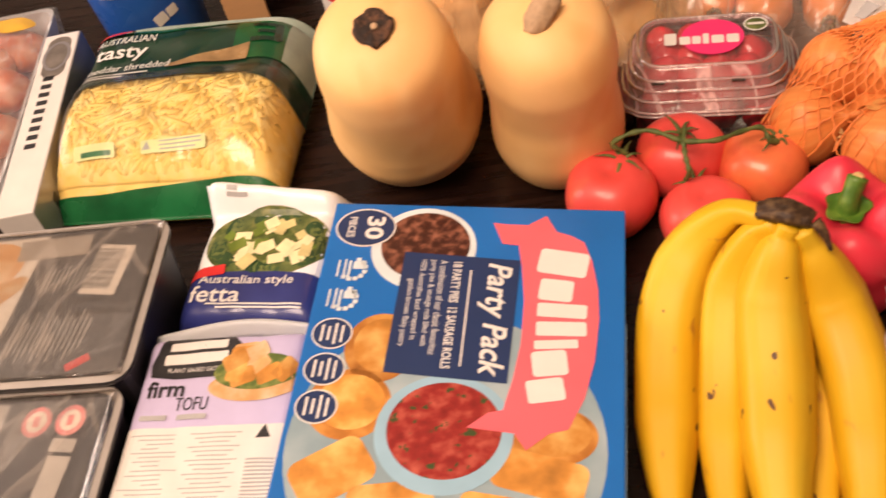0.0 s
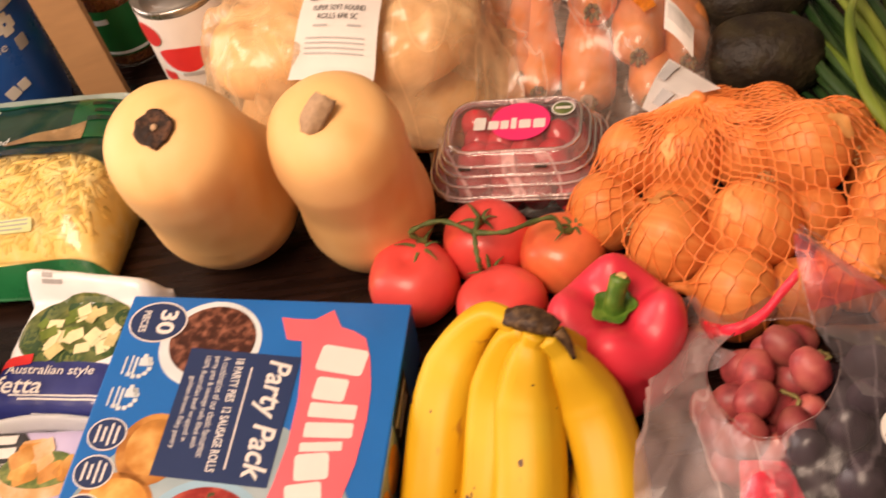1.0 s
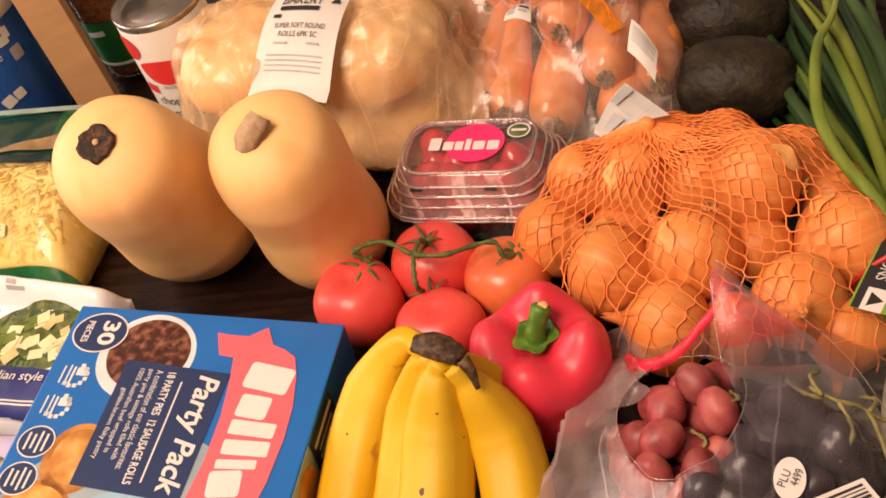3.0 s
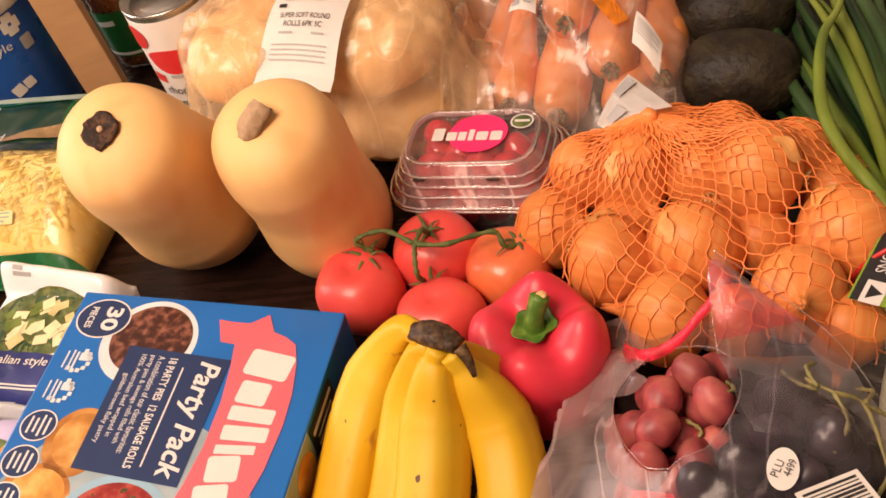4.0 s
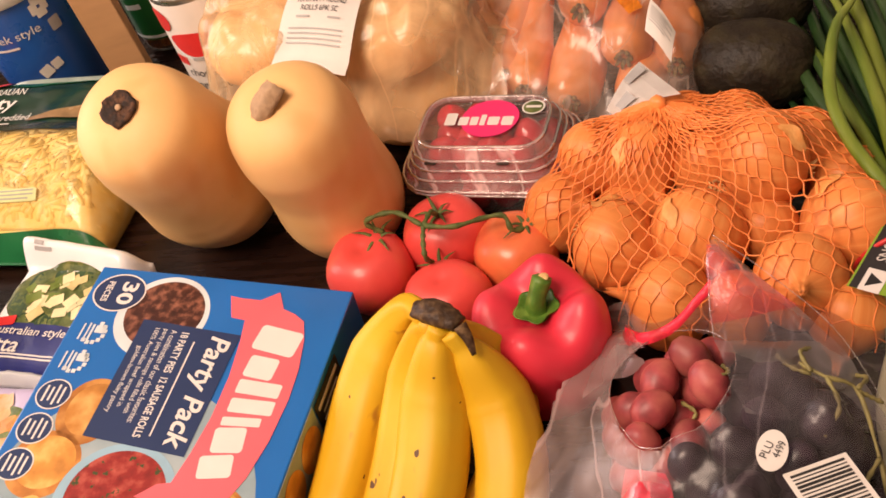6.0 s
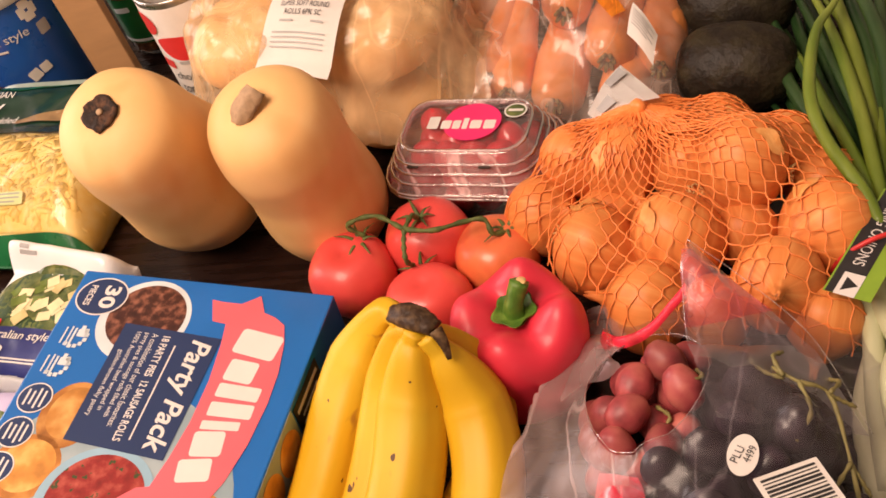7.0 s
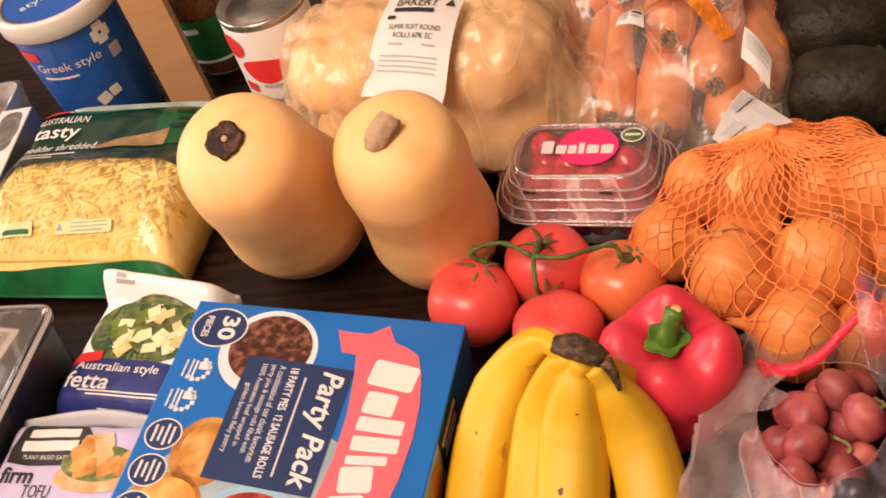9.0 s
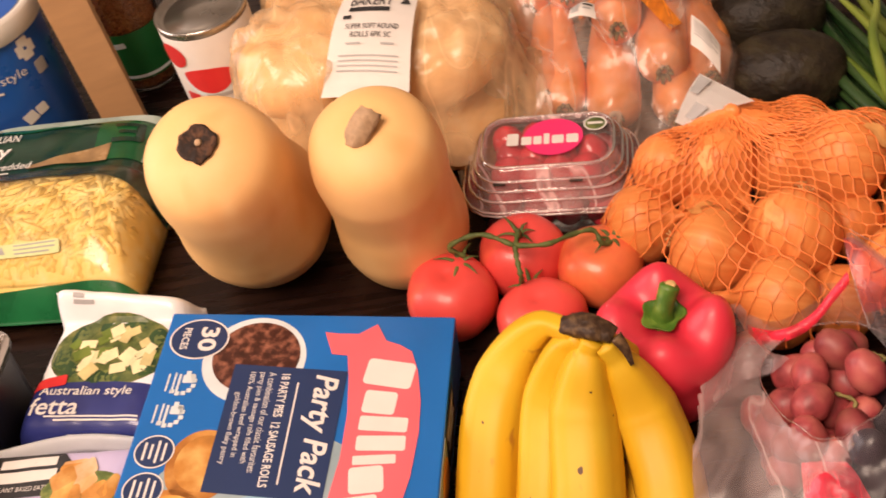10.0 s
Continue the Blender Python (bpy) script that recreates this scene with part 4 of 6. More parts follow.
M["pastry"] = mat("print_pastry", (0.58, 0.25, 0.045), 0.38, 0.35, 50, 0.05, 300, second=(0.78, 0.48, 0.15), amount=0.5)
M["crust"] = mat("print_crust", (0.44, 0.17, 0.03), 0.38, 0.3, 70, 0.05, 300, second=(0.62, 0.30, 0.07), amount=0.5)
M["lilac"] = mat("lilac_film", (0.52, 0.46, 0.66), 0.3, 0.06, 30, 0.15, 200, coat=0.2)
M["fetawhite"] = mat("white_film", (0.82, 0.83, 0.83), 0.3, 0.05, 30, 0.2, 160, coat=0.2)
M["fetablue"] = mat("navy_film", (0.022, 0.030, 0.16), 0.34, 0.15, 30, 0.25, 120, coat=0.5)
M["salad"] = mat("print_salad", (0.10, 0.14, 0.03), 0.35, 0.5, 140, 0.05, 300, second=(0.26, 0.26, 0.07), amount=0.5)
M["cubes"] = mat("print_feta", (0.78, 0.70, 0.40), 0.35, 0.1, 80, 0.05, 300)
M["cubes2"] = mat("print_feta_shade", (0.60, 0.50, 0.22), 0.35, 0.15, 80, 0.05, 300)
M["cheese"] = mat("grated_cheese", (0.92, 0.66, 0.18), 0.5, 0.12, 60, 0.15, 300, second=(0.93, 0.75, 0.31), amount=0.5)
M["green_film"] = mat("green_film", (0.008, 0.10, 0.030), 0.26, 0.25, 30, 0.3, 120, coat=0.3, second=(0.012, 0.15, 0.045))
M["dark_green"] = mat("dark_green_film", (0.006, 0.030, 0.016), 0.22, 0.3, 40, 0.4, 120, coat=0.4)
M["pale_green"] = mat("pale_green_print", (0.62, 0.68, 0.34), 0.35, 0.1, 40, 0.05, 300)
M["seal_film"] = mat("pale_seal", (0.26, 0.33, 0.28), 0.3, 0.15, 60, 0.3, 150, coat=0.2)
M["foil"] = mat("gold_window", (0.24, 0.15, 0.065), 0.25, 0.3, 60, 0.5, 120, coat=0.3)
M["tub_blue"] = mat("tub_blue", (0.020, 0.10, 0.42), 0.28, 0.06, 20, 0.03, 200, coat=0.2)
M["tub_white"] = mat("tub_rim", (0.70, 0.68, 0.62), 0.35, 0.04, 20, 0.03, 200)
M["lentil"] = mat("lentils", (0.46, 0.17, 0.06), 0.5, 0.3, 300, 0.2, 600, second=(0.6, 0.28, 0.1))
M["jar_label"] = mat("jar_label", (0.010, 0.11, 0.026), 0.35, 0.1, 40, 0.05, 300)
M["tray_black"] = mat("black_tray", (0.022, 0.020, 0.022), 0.34, 0.25, 30, 0.08, 200)
M["sleeve"] = mat("charcoal_card", (0.026, 0.027, 0.032), 0.45, 0.2, 30, 0.08, 300)
M["rim"] = mat("tray_rim", (0.36, 0.33, 0.30), 0.25, 0.15, 30, 0.05, 200, coat=0.3)
M["meal"] = mat("print_meal", (0.66, 0.36, 0.14), 0.4, 0.25, 50, 0.05, 300, second=(0.74, 0.56, 0.36), amount=0.6)
M["meat"] = mat("pink_meat", (0.70, 0.24, 0.15), 0.35, 0.15, 60, 0.15, 250, second=(0.76, 0.42, 0.30), amount=0.5)
M["silver"] = mat("silver_card", (0.34, 0.33, 0.34), 0.3, 0.1, 30, 0.05, 300, metal=0.5)
M["silver_dk"] = mat("dark_silver_print", (0.16, 0.14, 0.12), 0.35, 0.3, 90, 0.05, 300)
M["punnet_pink"] = mat("pink_sticker", (0.78, 0.030, 0.16), 0.38, 0.05, 40, 0.03, 300)
M["cherry"] = mat("cherry_tomato", (0.64, 0.040, 0.055), 0.22, 0.15, 50, 0.03, 300, coat=0.4)
M["yellow"] = mat("yellow_sticker", (0.78, 0.46, 0.05), 0.45, 0.06, 50, 0.03, 300)
M["rose"] = mat("rose_print", (0.70, 0.22, 0.24), 0.45, 0.06, 50, 0.03, 300)
M["bagfilm"] = film("grape_bag_film", (0.90, 0.88, 0.91), 0.055, 0.22, 0.32, 17, 0.25, (0.58, 0.50, 0.54), 0.12)
M["bagmilk"] = film("milky_bag_film", (0.94, 0.88, 0.89), 0.20, 0.35, 0.28, 20, 0.35, (0.78, 0.60, 0.58), 0.22)
M["pinkfilm"] = film("pink_printed_film", (1.0, 0.58, 0.60), 0.14, 0.25, 0.3, 50, 0.5, (0.85, 0.20, 0.25))
M["redfilm"] = film("red_printed_film", (1.0, 0.25, 0.3), 0.75, 0.2, 0.3, 50, 0.5, (0.80, 0.035, 0.07))
M["orangefilm"] = film("orange_printed_film", (1.0, 0.6, 0.3), 0.7, 0.5, 0.2, 50, 0.3, (0.85, 0.28, 0.02))
M["hem"] = film("hem_film", (1, 0.98, 0.98), 0.10, 0.8, 0.2, 40, 0.3, (0.8, 0.72, 0.70))
M["lidfilm"] = film("lid_film", (1, 0.98, 0.95), 0.018, 0.5, 0.14, 22, 0.20, (0.8, 0.7, 0.6), 0.10)
M["glass"] = film("jar_glass", (0.97, 0.98, 0.97), 0.0, 0.9, 0.03, 20, 0.03)


def make_food_box():
    u, v = Vector((0.98757, -0.12378, -0.09687)), Vector((-0.12454, -0.99221, -0.00176))
    n = Vector((0.0959, -0.0138, 0.9953))
    m = Matrix.Identity(4)
    for i in range(3):
        m[i][0], m[i][1], m[i][2] = u[i], -v[i], n[i]
    m.translation = Vector((-0.109, 0.524, 0.064))
    t = thing("frozen_pastry_box", "blue cardboard box of frozen party pies and sausage rolls", "food box", m)
    W, H, D = 0.186, 0.262, 0.0540
    part("carton", box(W, H, D, 0.0012, (W / 2, -H / 2, -D)), M["blue"], t, "glossy blue folded carton", False)

    def P(a, b):
        return (a / 1000, -b / 1000)

    def el(name, a, b, ra, rb, z, ma, label="", clip=True):
        pts = [(max(0.001, min(W - 0.001, x)), max(-H + 0.001, min(-0.001, y))) for x, y in outline("ellipse", a / 1000, -b / 1000, ra / 1000, rb / 1000, 48)]
        return part(name, slab(pts, z), M[ma], t, label, False)
    el("printed_plate", 90, 174, 87, 87, 0.0004, "plate", "printed pale plate")
    for a, b, ra, rb in ((46, 112, 21, 24), (34, 151, 24, 23), (148, 164, 24, 18), (100, 236, 40, 18)):
        el("printed_pie", a, b, ra, rb, 0.0008, "crust")
        el("printed_filling", a + 1, b - 1.5, ra * 0.80, rb * 0.78, 0.0010, "pastry")
    for a, b, w, h, r in ((32, 193, 44, 30, 35), (66, 210, 46, 26, 10), (142, 188, 50, 24, -12), (124, 212, 46, 22, -6)):
        part("printed_sausage_roll", slab(outline("rect", a / 1000, -b / 1000, w / 2000, h / 2000, turn=r, corner=0.5), 0.0011), M["pastry"], t, "", False)
    el("printed_bowl", 62, 36, 33, 33, 0.0008, "bowl_white")
    el("printed_relish", 63, 34, 28, 27, 0.0012, "sauce_brown", "printed dark relish")
    el("printed_bowl", 89, 166, 38, 37, 0.0014, "bowl_blue")
    el("printed_sauce", 89, 164, 31.5, 30, 0.0018, "sauce_red", "printed red sauce")
    part("text_panel", slab([P(*q) for q in ((51, 40), (123, 44), (121, 133), (50, 129))], 0.0021), M["navy"], t, "navy text panel", False)
    ban = [(104, 14), (113, 15), (126, 15), (137, 7), (144, 20), (153, 23), (161, 28), (166, 42), (170, 64), (171, 86), (169, 115), (164, 140), (156, 160), (146, 163), (134, 174), (127, 164), (101, 162), (112, 152), (120, 150), (124, 130), (127, 105), (127, 75), (124, 48), (121, 32), (111, 31)]
    part("banner", slab([P(*q) for q in ban], 0.0024), M["pink"], t, "coral pink ribbon banner", False)
    # the brand word is a row of plain white blocks
    blocks = [(149, 45, 30, 19), (145.5, 66, 20, 16), (149.5, 81, 29, 10), (149.5, 94, 29, 10), (147, 105, 25, 6), (144, 118, 20, 17), (142.5, 136, 21, 15)]
    for k, (a, b, w, h) in enumerate(blocks):
        logo = part("brand_block", bars([(a / 1000, -b / 1000, w / 1000, h / 1000, -8 + k * 3.2)], 0.0028), M["white"], t, "plain white block", False)
    down = pose(0, 0, 0, 0, 0, -90)

    def say(text, a, b, length, height, ma="white", bold=0.0, shear=0.0, z=0.0026):
        part("lettering", fit_text(text, length / 1000, height / 1000, Matrix.Translation((a / 1000, -b / 1000, z)) @ down, bold, shear), M[ma], t, "", False)
    say("Party Pack", 109, 88, 82, 19, bold=0.02, shear=0.25)
    say("18 PARTY PIES  12 SAUSAGE ROLLS", 85, 86, 78, 5.6, bold=0.02)
    say("A combination of our classic favourites:", 76.5, 81, 70, 4.6)
    say("party pies & sausage rolls filled with", 70, 78, 64, 4.6)
    say("100% Australian beef wrapped in", 63.5, 76, 60, 4.6)
    say("golden-brown flaky pastry", 57.5, 86, 50, 4.6)
    part("white_line", bars([(0.0935, -0.088, 0.0011, 0.070)], 0.0026), M["white"], t, "", False)
    el("badge", 23, 21, 19, 15.5, 0.0020, "navy")
    part("badge_ring", ring_patch(0.023, -0.021, 0.0195, 0.016, 0.0011, 0.0024), M["white"], t, "", False)
    say("30", 29, 21, 19, 12, bold=0.03)
    say("PIECES", 14, 21, 17, 5, bold=0.02)
    for b in (104, 129, 154):
        el("seal", 16, b, 11.5, 10.5, 0.0020, "navy")
        part("seal_ring", ring_patch(0.016, -b / 1000, 0.0122, 0.0112, 0.0009, 0.0024), M["white"], t, "", False)
        part("seal_print", bars([((16 + d) / 1000, -b / 1000, 0.0015, (0.012, 0.015, 0.010, 0.012)[k]) for k, d in enumerate((6, 2, -2, -6))], 0.0024), M["white"], t, "", False)
    for a, b in ((20, 55), (18, 78)):
        tagged(part("nutrition_mark", bars([((a + 8 * math.cos(q)) / 1000, (-b + 8 * math.sin(q)) / 1000, 0.0030, 0.0030) for q in np.linspace(-2.2, 1.2, 8)] + [((a + 4) / 1000, (-b + 3) / 1000, 0.008, 0.006), ((a - 2) / 1000, -b / 1000, 0.0016, 0.013), ((a - 5) / 1000, -b / 1000, 0.0012, 0.015), ((a - 9) / 1000, -b / 1000, 0.0012, 0.013)], 0.0022), M["bowl_white"], t, "", False), kind="stuff")
    # the side that faces the bananas
    side = pose(W, 0, 0) @ Matrix(((0, 0, 1, 0.0004), (0, 1, 0, 0), (-1, 0, 0, 0), (0, 0, 0, 1)))
    part("side_panel", slab(outline("rect", 0.021, -0.066, 0.0165, 0.020, corner=0.02), 0.0002), M["black"], t, "black printed strip", False, side)
    part("side_print", bars([(0.012, -0.066, 0.0035, 0.034), (0.020, -0.066, 0.002, 0.026), (0.026, -0.066, 0.002, 0.030)], 0.0005), M["white"], t, "", False, side)
    part("side_plate", slab(outline("rect", 0.021, -0.172, 0.0205, 0.084, corner=0.02), 0.0002), M["plate"], t, "", False, side)
    for y in (-0.105, -0.135, -0.170, -0.205):
        part("side_pastry", slab(outline("ellipse", 0.022, y, 0.016, 0.014), 0.0006), M["pastry"], t, "", False, side)

    press(t, 0.0, ("carton", "side_panel", "side_print", "side_plate", "side_pastry"))


make_food_box()


def salad_bowl(t, cx, cy, rx, ry, surf, z, rnd):
    part("printed_bowl", lay(slab(outline("ellipse", cx, cy - ry * 0.18, rx * 1.08, ry * 0.95), z), surf), M["fetawhite"], t, "", False)
    part("printed_salad", lay(slab(outline("ellipse", cx, cy, rx, ry * 0.86, 30), z + 0.0004), surf), M["salad"], t, "printed green salad", False)
    for k in range(20):
        a = TAU * k / 20 + rnd.uniform(-0.2, 0.2)
        part("printed_leaf", lay(slab(outline("ellipse", cx + 0.80 * rx * math.cos(a), cy + 0.62 * ry * math.sin(a), rnd.uniform(0.007, 0.012), rnd.uniform(0.004, 0.007), turn=math.degrees(a) + rnd.uniform(40, 120)), z + 0.0006), surf), M["vine" if k % 2 else "leaf2"], t, "", False)
    for k in range(30):
        a, q = rnd.uniform(0, TAU), math.sqrt(rnd.random()) * 0.74
        part("printed_cube", lay(slab(outline("rect", cx + q * rx * math.cos(a), cy + q * ry * 0.72 * math.sin(a), rnd.uniform(0.0036, 0.0066), rnd.uniform(0.0032, 0.0055), turn=rnd.uniform(0, 90), corner=0.15), z + 0.0008 + 0.00012 * k), surf), M[("cubes", "cubes2", "cubes", "leaf")[k % 4]], t, "", False)


def make_feta():
    t = thing("feta_pack", "white and navy vacuum pack of feta cheese", "cheese", pose(-0.172, 0.516, 0, 0, 0, -8.5) @ Matrix.Diagonal((0.965, 0.985, 0.80, 1)), high=0.03)
    W, H = 0.112, 0.124
    rnd = random.Random(3)

    def surf(x, y):
        f = bumpy(x, W * 0.99, 12) * bumpy(y - 0.002, H * 0.96, 12)
        return 0.006 + 0.031 * f + 0.0008 * noise.noise((x * 70, y * 70, 2)) + (0.034 * (0.85 - 0.6 * x / W) * (y - 0.04) / 0.022 if y > 0.04 else 0)
    part("pouch", pillow(W, H, surf), M["fetawhite"], t, "crinkled white plastic pouch")
    f_band = lambda x, y: bumpy(x, W * 0.99, 12) * bumpy(y - 0.002, H * 0.96, 12)
    navy = bmesh.new()
    rows = []
    for j in range(30):
        y = -0.0615 + j / 29 * (0.039 + 0.006)
        rows.append([navy.verts.new((x, y + (0.004 * math.sin((x + W / 2) / W * 3.1)) * (j / 29), surf(x, y) + 0.0009 + 0.0022 * (1 - f_band(x, y)))) for x in np.linspace(-W / 2 * 1.006, W / 2 * 1.006, 50)])
    grid_faces(navy, rows, False)
    part("navy_band", navy, M["fetablue"], t, "shiny navy printed band")
    salad_bowl(t, 0.003, 0.013, 0.047, 0.036, surf, 0.0012, rnd)
    part("red_flash", lay(bars([(-0.036, -0.014, 0.028, 0.009, 12)], 0.0022), surf, 0.0014), M["red"], t, "red brand patch", False)
    part("lettering", lay(fit_text("Australian style", 0.070, 0.0095, pose(-0.004, -0.0215, 0.0026), 0.008), surf, 0.0012), M["white"], t, "", False)
    part("lettering", lay(fit_text("fetta", 0.038, 0.0135, pose(-0.024, -0.0325, 0.0026), 0.012), surf, 0.0012), M["white"], t, "", False)
    part("small_print", lay(bars([(0.006, -0.0405, 0.070, 0.0012), (0.010, -0.0430, 0.062, 0.0012)], 0.0026), surf, 0.0012), M["white"], t, "", False)
    part("chef_mark", lay(bars([(-0.030, 0.052, 0.008, 0.003), (-0.026, 0.0485, 0.016, 0.0022)], 0.0014), surf), M["grey"], t, "", False)


make_feta()


def make_tofu():
    t = thing("tofu_pack", "lilac pack of firm tofu with white printed panel", "tofu", pose(-0.184, 0.377, 0, 0, 0, -4) @ Matrix.Diagonal((0.93, 1, 1.05, 1)), high=0.045)
    W, H = 0.118, 0.142

    def surf(x, y):
        return 0.016 + 0.026 * bumpy(x, W * 1.0, 26) * bumpy(y, H * 1.0, 26) + 0.0007 * noise.noise((x * 60, y * 60, 5))
    part("pouch", pillow(W, H, surf), M["lilac"], t, "smooth lilac film over the block")
    seal = bmesh.new()
    grid_faces(seal, [[seal.verts.new((x, 0.066 + 0.009 * v + 0.003 * math.sin(x * 40 + 1), 0.031 + 0.007 * math.sin(v * 2.2) + 0.004 * math.cos(x * 26))) for x in np.linspace(-0.054, 0.056, 30)] for v in np.linspace(0, 1, 8)], False)
    bmesh.ops.solidify(seal, geom=seal.faces[:], thickness=0.0004)
    part("top_seal", seal, M["fetawhite"], t, "white crimped top seal")
    brush = [(-0.044, 0.067), (-0.012, 0.0665), (0.006, 0.063), (0.014, 0.055), (0.011, 0.047), (0.013, 0.040), (0.002, 0.034), (-0.030, 0.033), (-0.047, 0.035), (-0.049, 0.044), (-0.046, 0.054)]
    part("brand_brush", lay(slab(brush, 0.0006), surf), M["black"], t, "black brushed brand patch", False)
    part("brand_shape", lay(bars([(-0.018, 0.0575, 0.040, 0.0065, 2), (-0.018, 0.048, 0.044, 0.0075, 2)], 0.0010), surf), M["paper"], t, "plain white blocks", False)
    part("lettering", lay(fit_text("PLANT BASED EATS", 0.036, 0.0032, pose(-0.018, 0.0395, 0.0010)), surf), M["paper"], t, "", False)
    part("lettering", lay(fit_text("firm", 0.026, 0.0115, pose(-0.034, 0.026, 0.0008), 0.02), surf), M["black"], t, "", False)
    part("lettering", lay(fit_text("TOFU", 0.022, 0.009, pose(-0.014, 0.015, 0.0008)), surf), M["black"], t, "", False)
    part("small_print", lay(bars([(-0.038, 0.006, 0.018, 0.0035), (-0.012, 0.006, 0.020, 0.0035)], 0.0008), surf), M["grey"], t, "", False)
    part("printed_board", lay(slab(outline("ellipse", 0.025, 0.026, 0.030, 0.011), 0.0006), surf), M["meal"], t, "", False)
    part("printed_salad", lay(slab(outline("ellipse", 0.026, 0.036, 0.029, 0.013), 0.0010), surf), M["salad"], t, "", False)
    rnd = random.Random(8)
    for k in range(9):
        part("printed_tofu", lay(slab(outline("rect", rnd.uniform(0.008, 0.046), rnd.uniform(0.032, 0.052), 0.0085, 0.006, turn=rnd.uniform(0, 80), corner=0.4), 0.0014 + k * 0.0001), surf), M["pastry" if k % 3 else "meal"], t, "", False)
    part("info_panel", lay(slab(outline("rect", -0.001, -0.036, 0.053, 0.035, corner=0.04), 0.0006), surf), M["paper"], t, "white printed panel", False)
    rows = []
    for k in range(22):
        y = -0.006 - k * 0.0029
        rows.append((-0.034 + 0.003 * (k % 3), y, 0.030 - 0.006 * (k % 4), 0.0008))
        rows.append((0.008, y, 0.034 - 0.007 * (k % 3), 0.0008))
    part("small_print", lay(bars(rows, 0.0010), surf), M["grey"], t, "", False)
    part("recycling_mark", lay(slab([(0.034, -0.010), (0.044, -0.010), (0.039, -0.001)], 0.0010), surf), M["black"], t, "", False)
    part("barcode", lay(bars([(0.040, -0.024 - k * 0.0024, 0.018, 0.0012) for k in range(12)], 0.0010), surf), M["grey"], t, "", False)


make_tofu()


def make_cheese_bag():
    t = thing("shredded_cheese_bag", "green plastic bag of yellow shredded cheddar cheese", "cheese", pose(-0.257, 0.690, 0, 0, 0, -6) @ Matrix.Diagonal((0.96, 0.895, 0.92, 1)), high=0.06)
    W, H = 0.205, 0.212

    def surf(x, y):
        f = bumpy(x, W, 12) * bumpy(y + 0.006, H * 0.96, 9 if y > -0.006 else 2.6)
        top = 0.030 * max(0, (y - 0.02) / 0.085) ** 1.6 if y > 0.02 else 0
        return 0.012 + 0.048 * f * (1 - 0.25 * max(0, min(1, (y - 0.0) / 0.08))) + top * bumpy(x, W * 1.02, 8) + 0.0014 * noise.noise((x * 30, y * 30, 4)) * (0.3 + f)
    part("cheese_block", pillow(W * 0.985, H * 0.985, lambda x, y: surf(x, y) - 0.002), M["cheese"], t, "pale yellow shredded cheese")
    rnd = random.Random(12)
    bm = bmesh.new()
    for k in range(900):
        x, y = rnd.uniform(-0.088, 0.088), rnd.uniform(-0.074, 0.004)
        a, ln, w = rnd.gauss(1.1, 0.7), rnd.uniform(0.014, 0.028), rnd.uniform(0.0013, 0.0019)
        d, s = Vector((math.cos(a), math.sin(a), 0)), Vector((-math.sin(a), math.cos(a), 0)) * w
        lift = rnd.uniform(-0.0010, 0.0008)
        vs = []
        for e in (-1, 1):
            for q in (s, -s):
                for h in (0.0, 0.0016):
                    p = Vector((x, y, 0)) + d * (e * ln / 2) + q
                    vs.append(bm.verts.new((p.x, p.y, surf(p.x, p.y) - 0.002 + lift + h)))
        for f in ((0, 1, 3, 2), (4, 6, 7, 5), (0, 4, 5, 1), (2, 3, 7, 6), (1, 5, 7, 3)):
            bm.faces.new([vs[i] for i in f])
    tagged(part("cheese_shreds", bm, M["cheese"], t, "loose shreds of yellow cheese", True), kind="stuff")

    def panel(name, x0, x1, lo, hi, ma, lift, label=""):
        b = bmesh.new()
        rows = []
        for j in range(25):
            row = []
            for x in np.linspace(x0, x1, 60):
                y = lo(x) + (hi(x) - lo(x)) * j / 24
                row.append(b.verts.new((x, y, surf(x, y) + lift)))
            rows.append(row)
        grid_faces(b, rows, False)
        return part(name, b, M[ma], t, label)
    half = W / 2 * 1.004
    panel("bottom_band", -half, half, lambda x: -H / 2 - 0.004, lambda x: -0.091 + 0.003 * math.sin(x * 20), "green_film", 0.0008, "green sealed bottom edge")
    arch = lambda x: 0.012 - 0.020 * abs(x / 0.1) ** 3
    panel("dark_panel", -half, half, arch, lambda x: 0.078 + 0.003 * math.sin(x * 60), "dark_green", 0.0008, "dark green glossy printed panel")
    panel("green_panel", 0.045, half, lambda x: 0.030, lambda x: 0.098, "green_film", 0.0016, "bright green printed corner")
    panel("top_band", -half, half, lambda x: 0.076 + 0.003 * math.sin(x * 60), lambda x: 0.098, "green_film", 0.0014)
    panel("top_seal", -half, half, lambda x: 0.097 + 0.002 * math.sin(x * 90), lambda x: H / 2 + 0.002, "seal_film", 0.0018, "pale crimped top seal")
    panel("side_seal", 0.088, half, lambda x: 0.030, lambda x: 0.100, "seal_film", 0.0024, "pale crimped side seal")
    panel("window_print", -0.012, 0.060, lambda x: 0.026 + 0.10 * (x + 0.012) * 0.3, lambda x: 0.030 + 0.26 * (x + 0.012), "foil", 0.0022, "tan see-through patch")
    part("red_flash", lay(bars([(-0.074, 0.079, 0.038, 0.012, 10)], 0.0040), surf, 0.0022), M["red"], t, "red brand patch", False)
    part("lettering", lay(fit_text("AUSTRALIAN", 0.056, 0.0082, pose(-0.055, 0.063, 0.0040, 0, 0, 3), 0.0, 0.2), surf, 0.0022), M["white"], t, "", False)
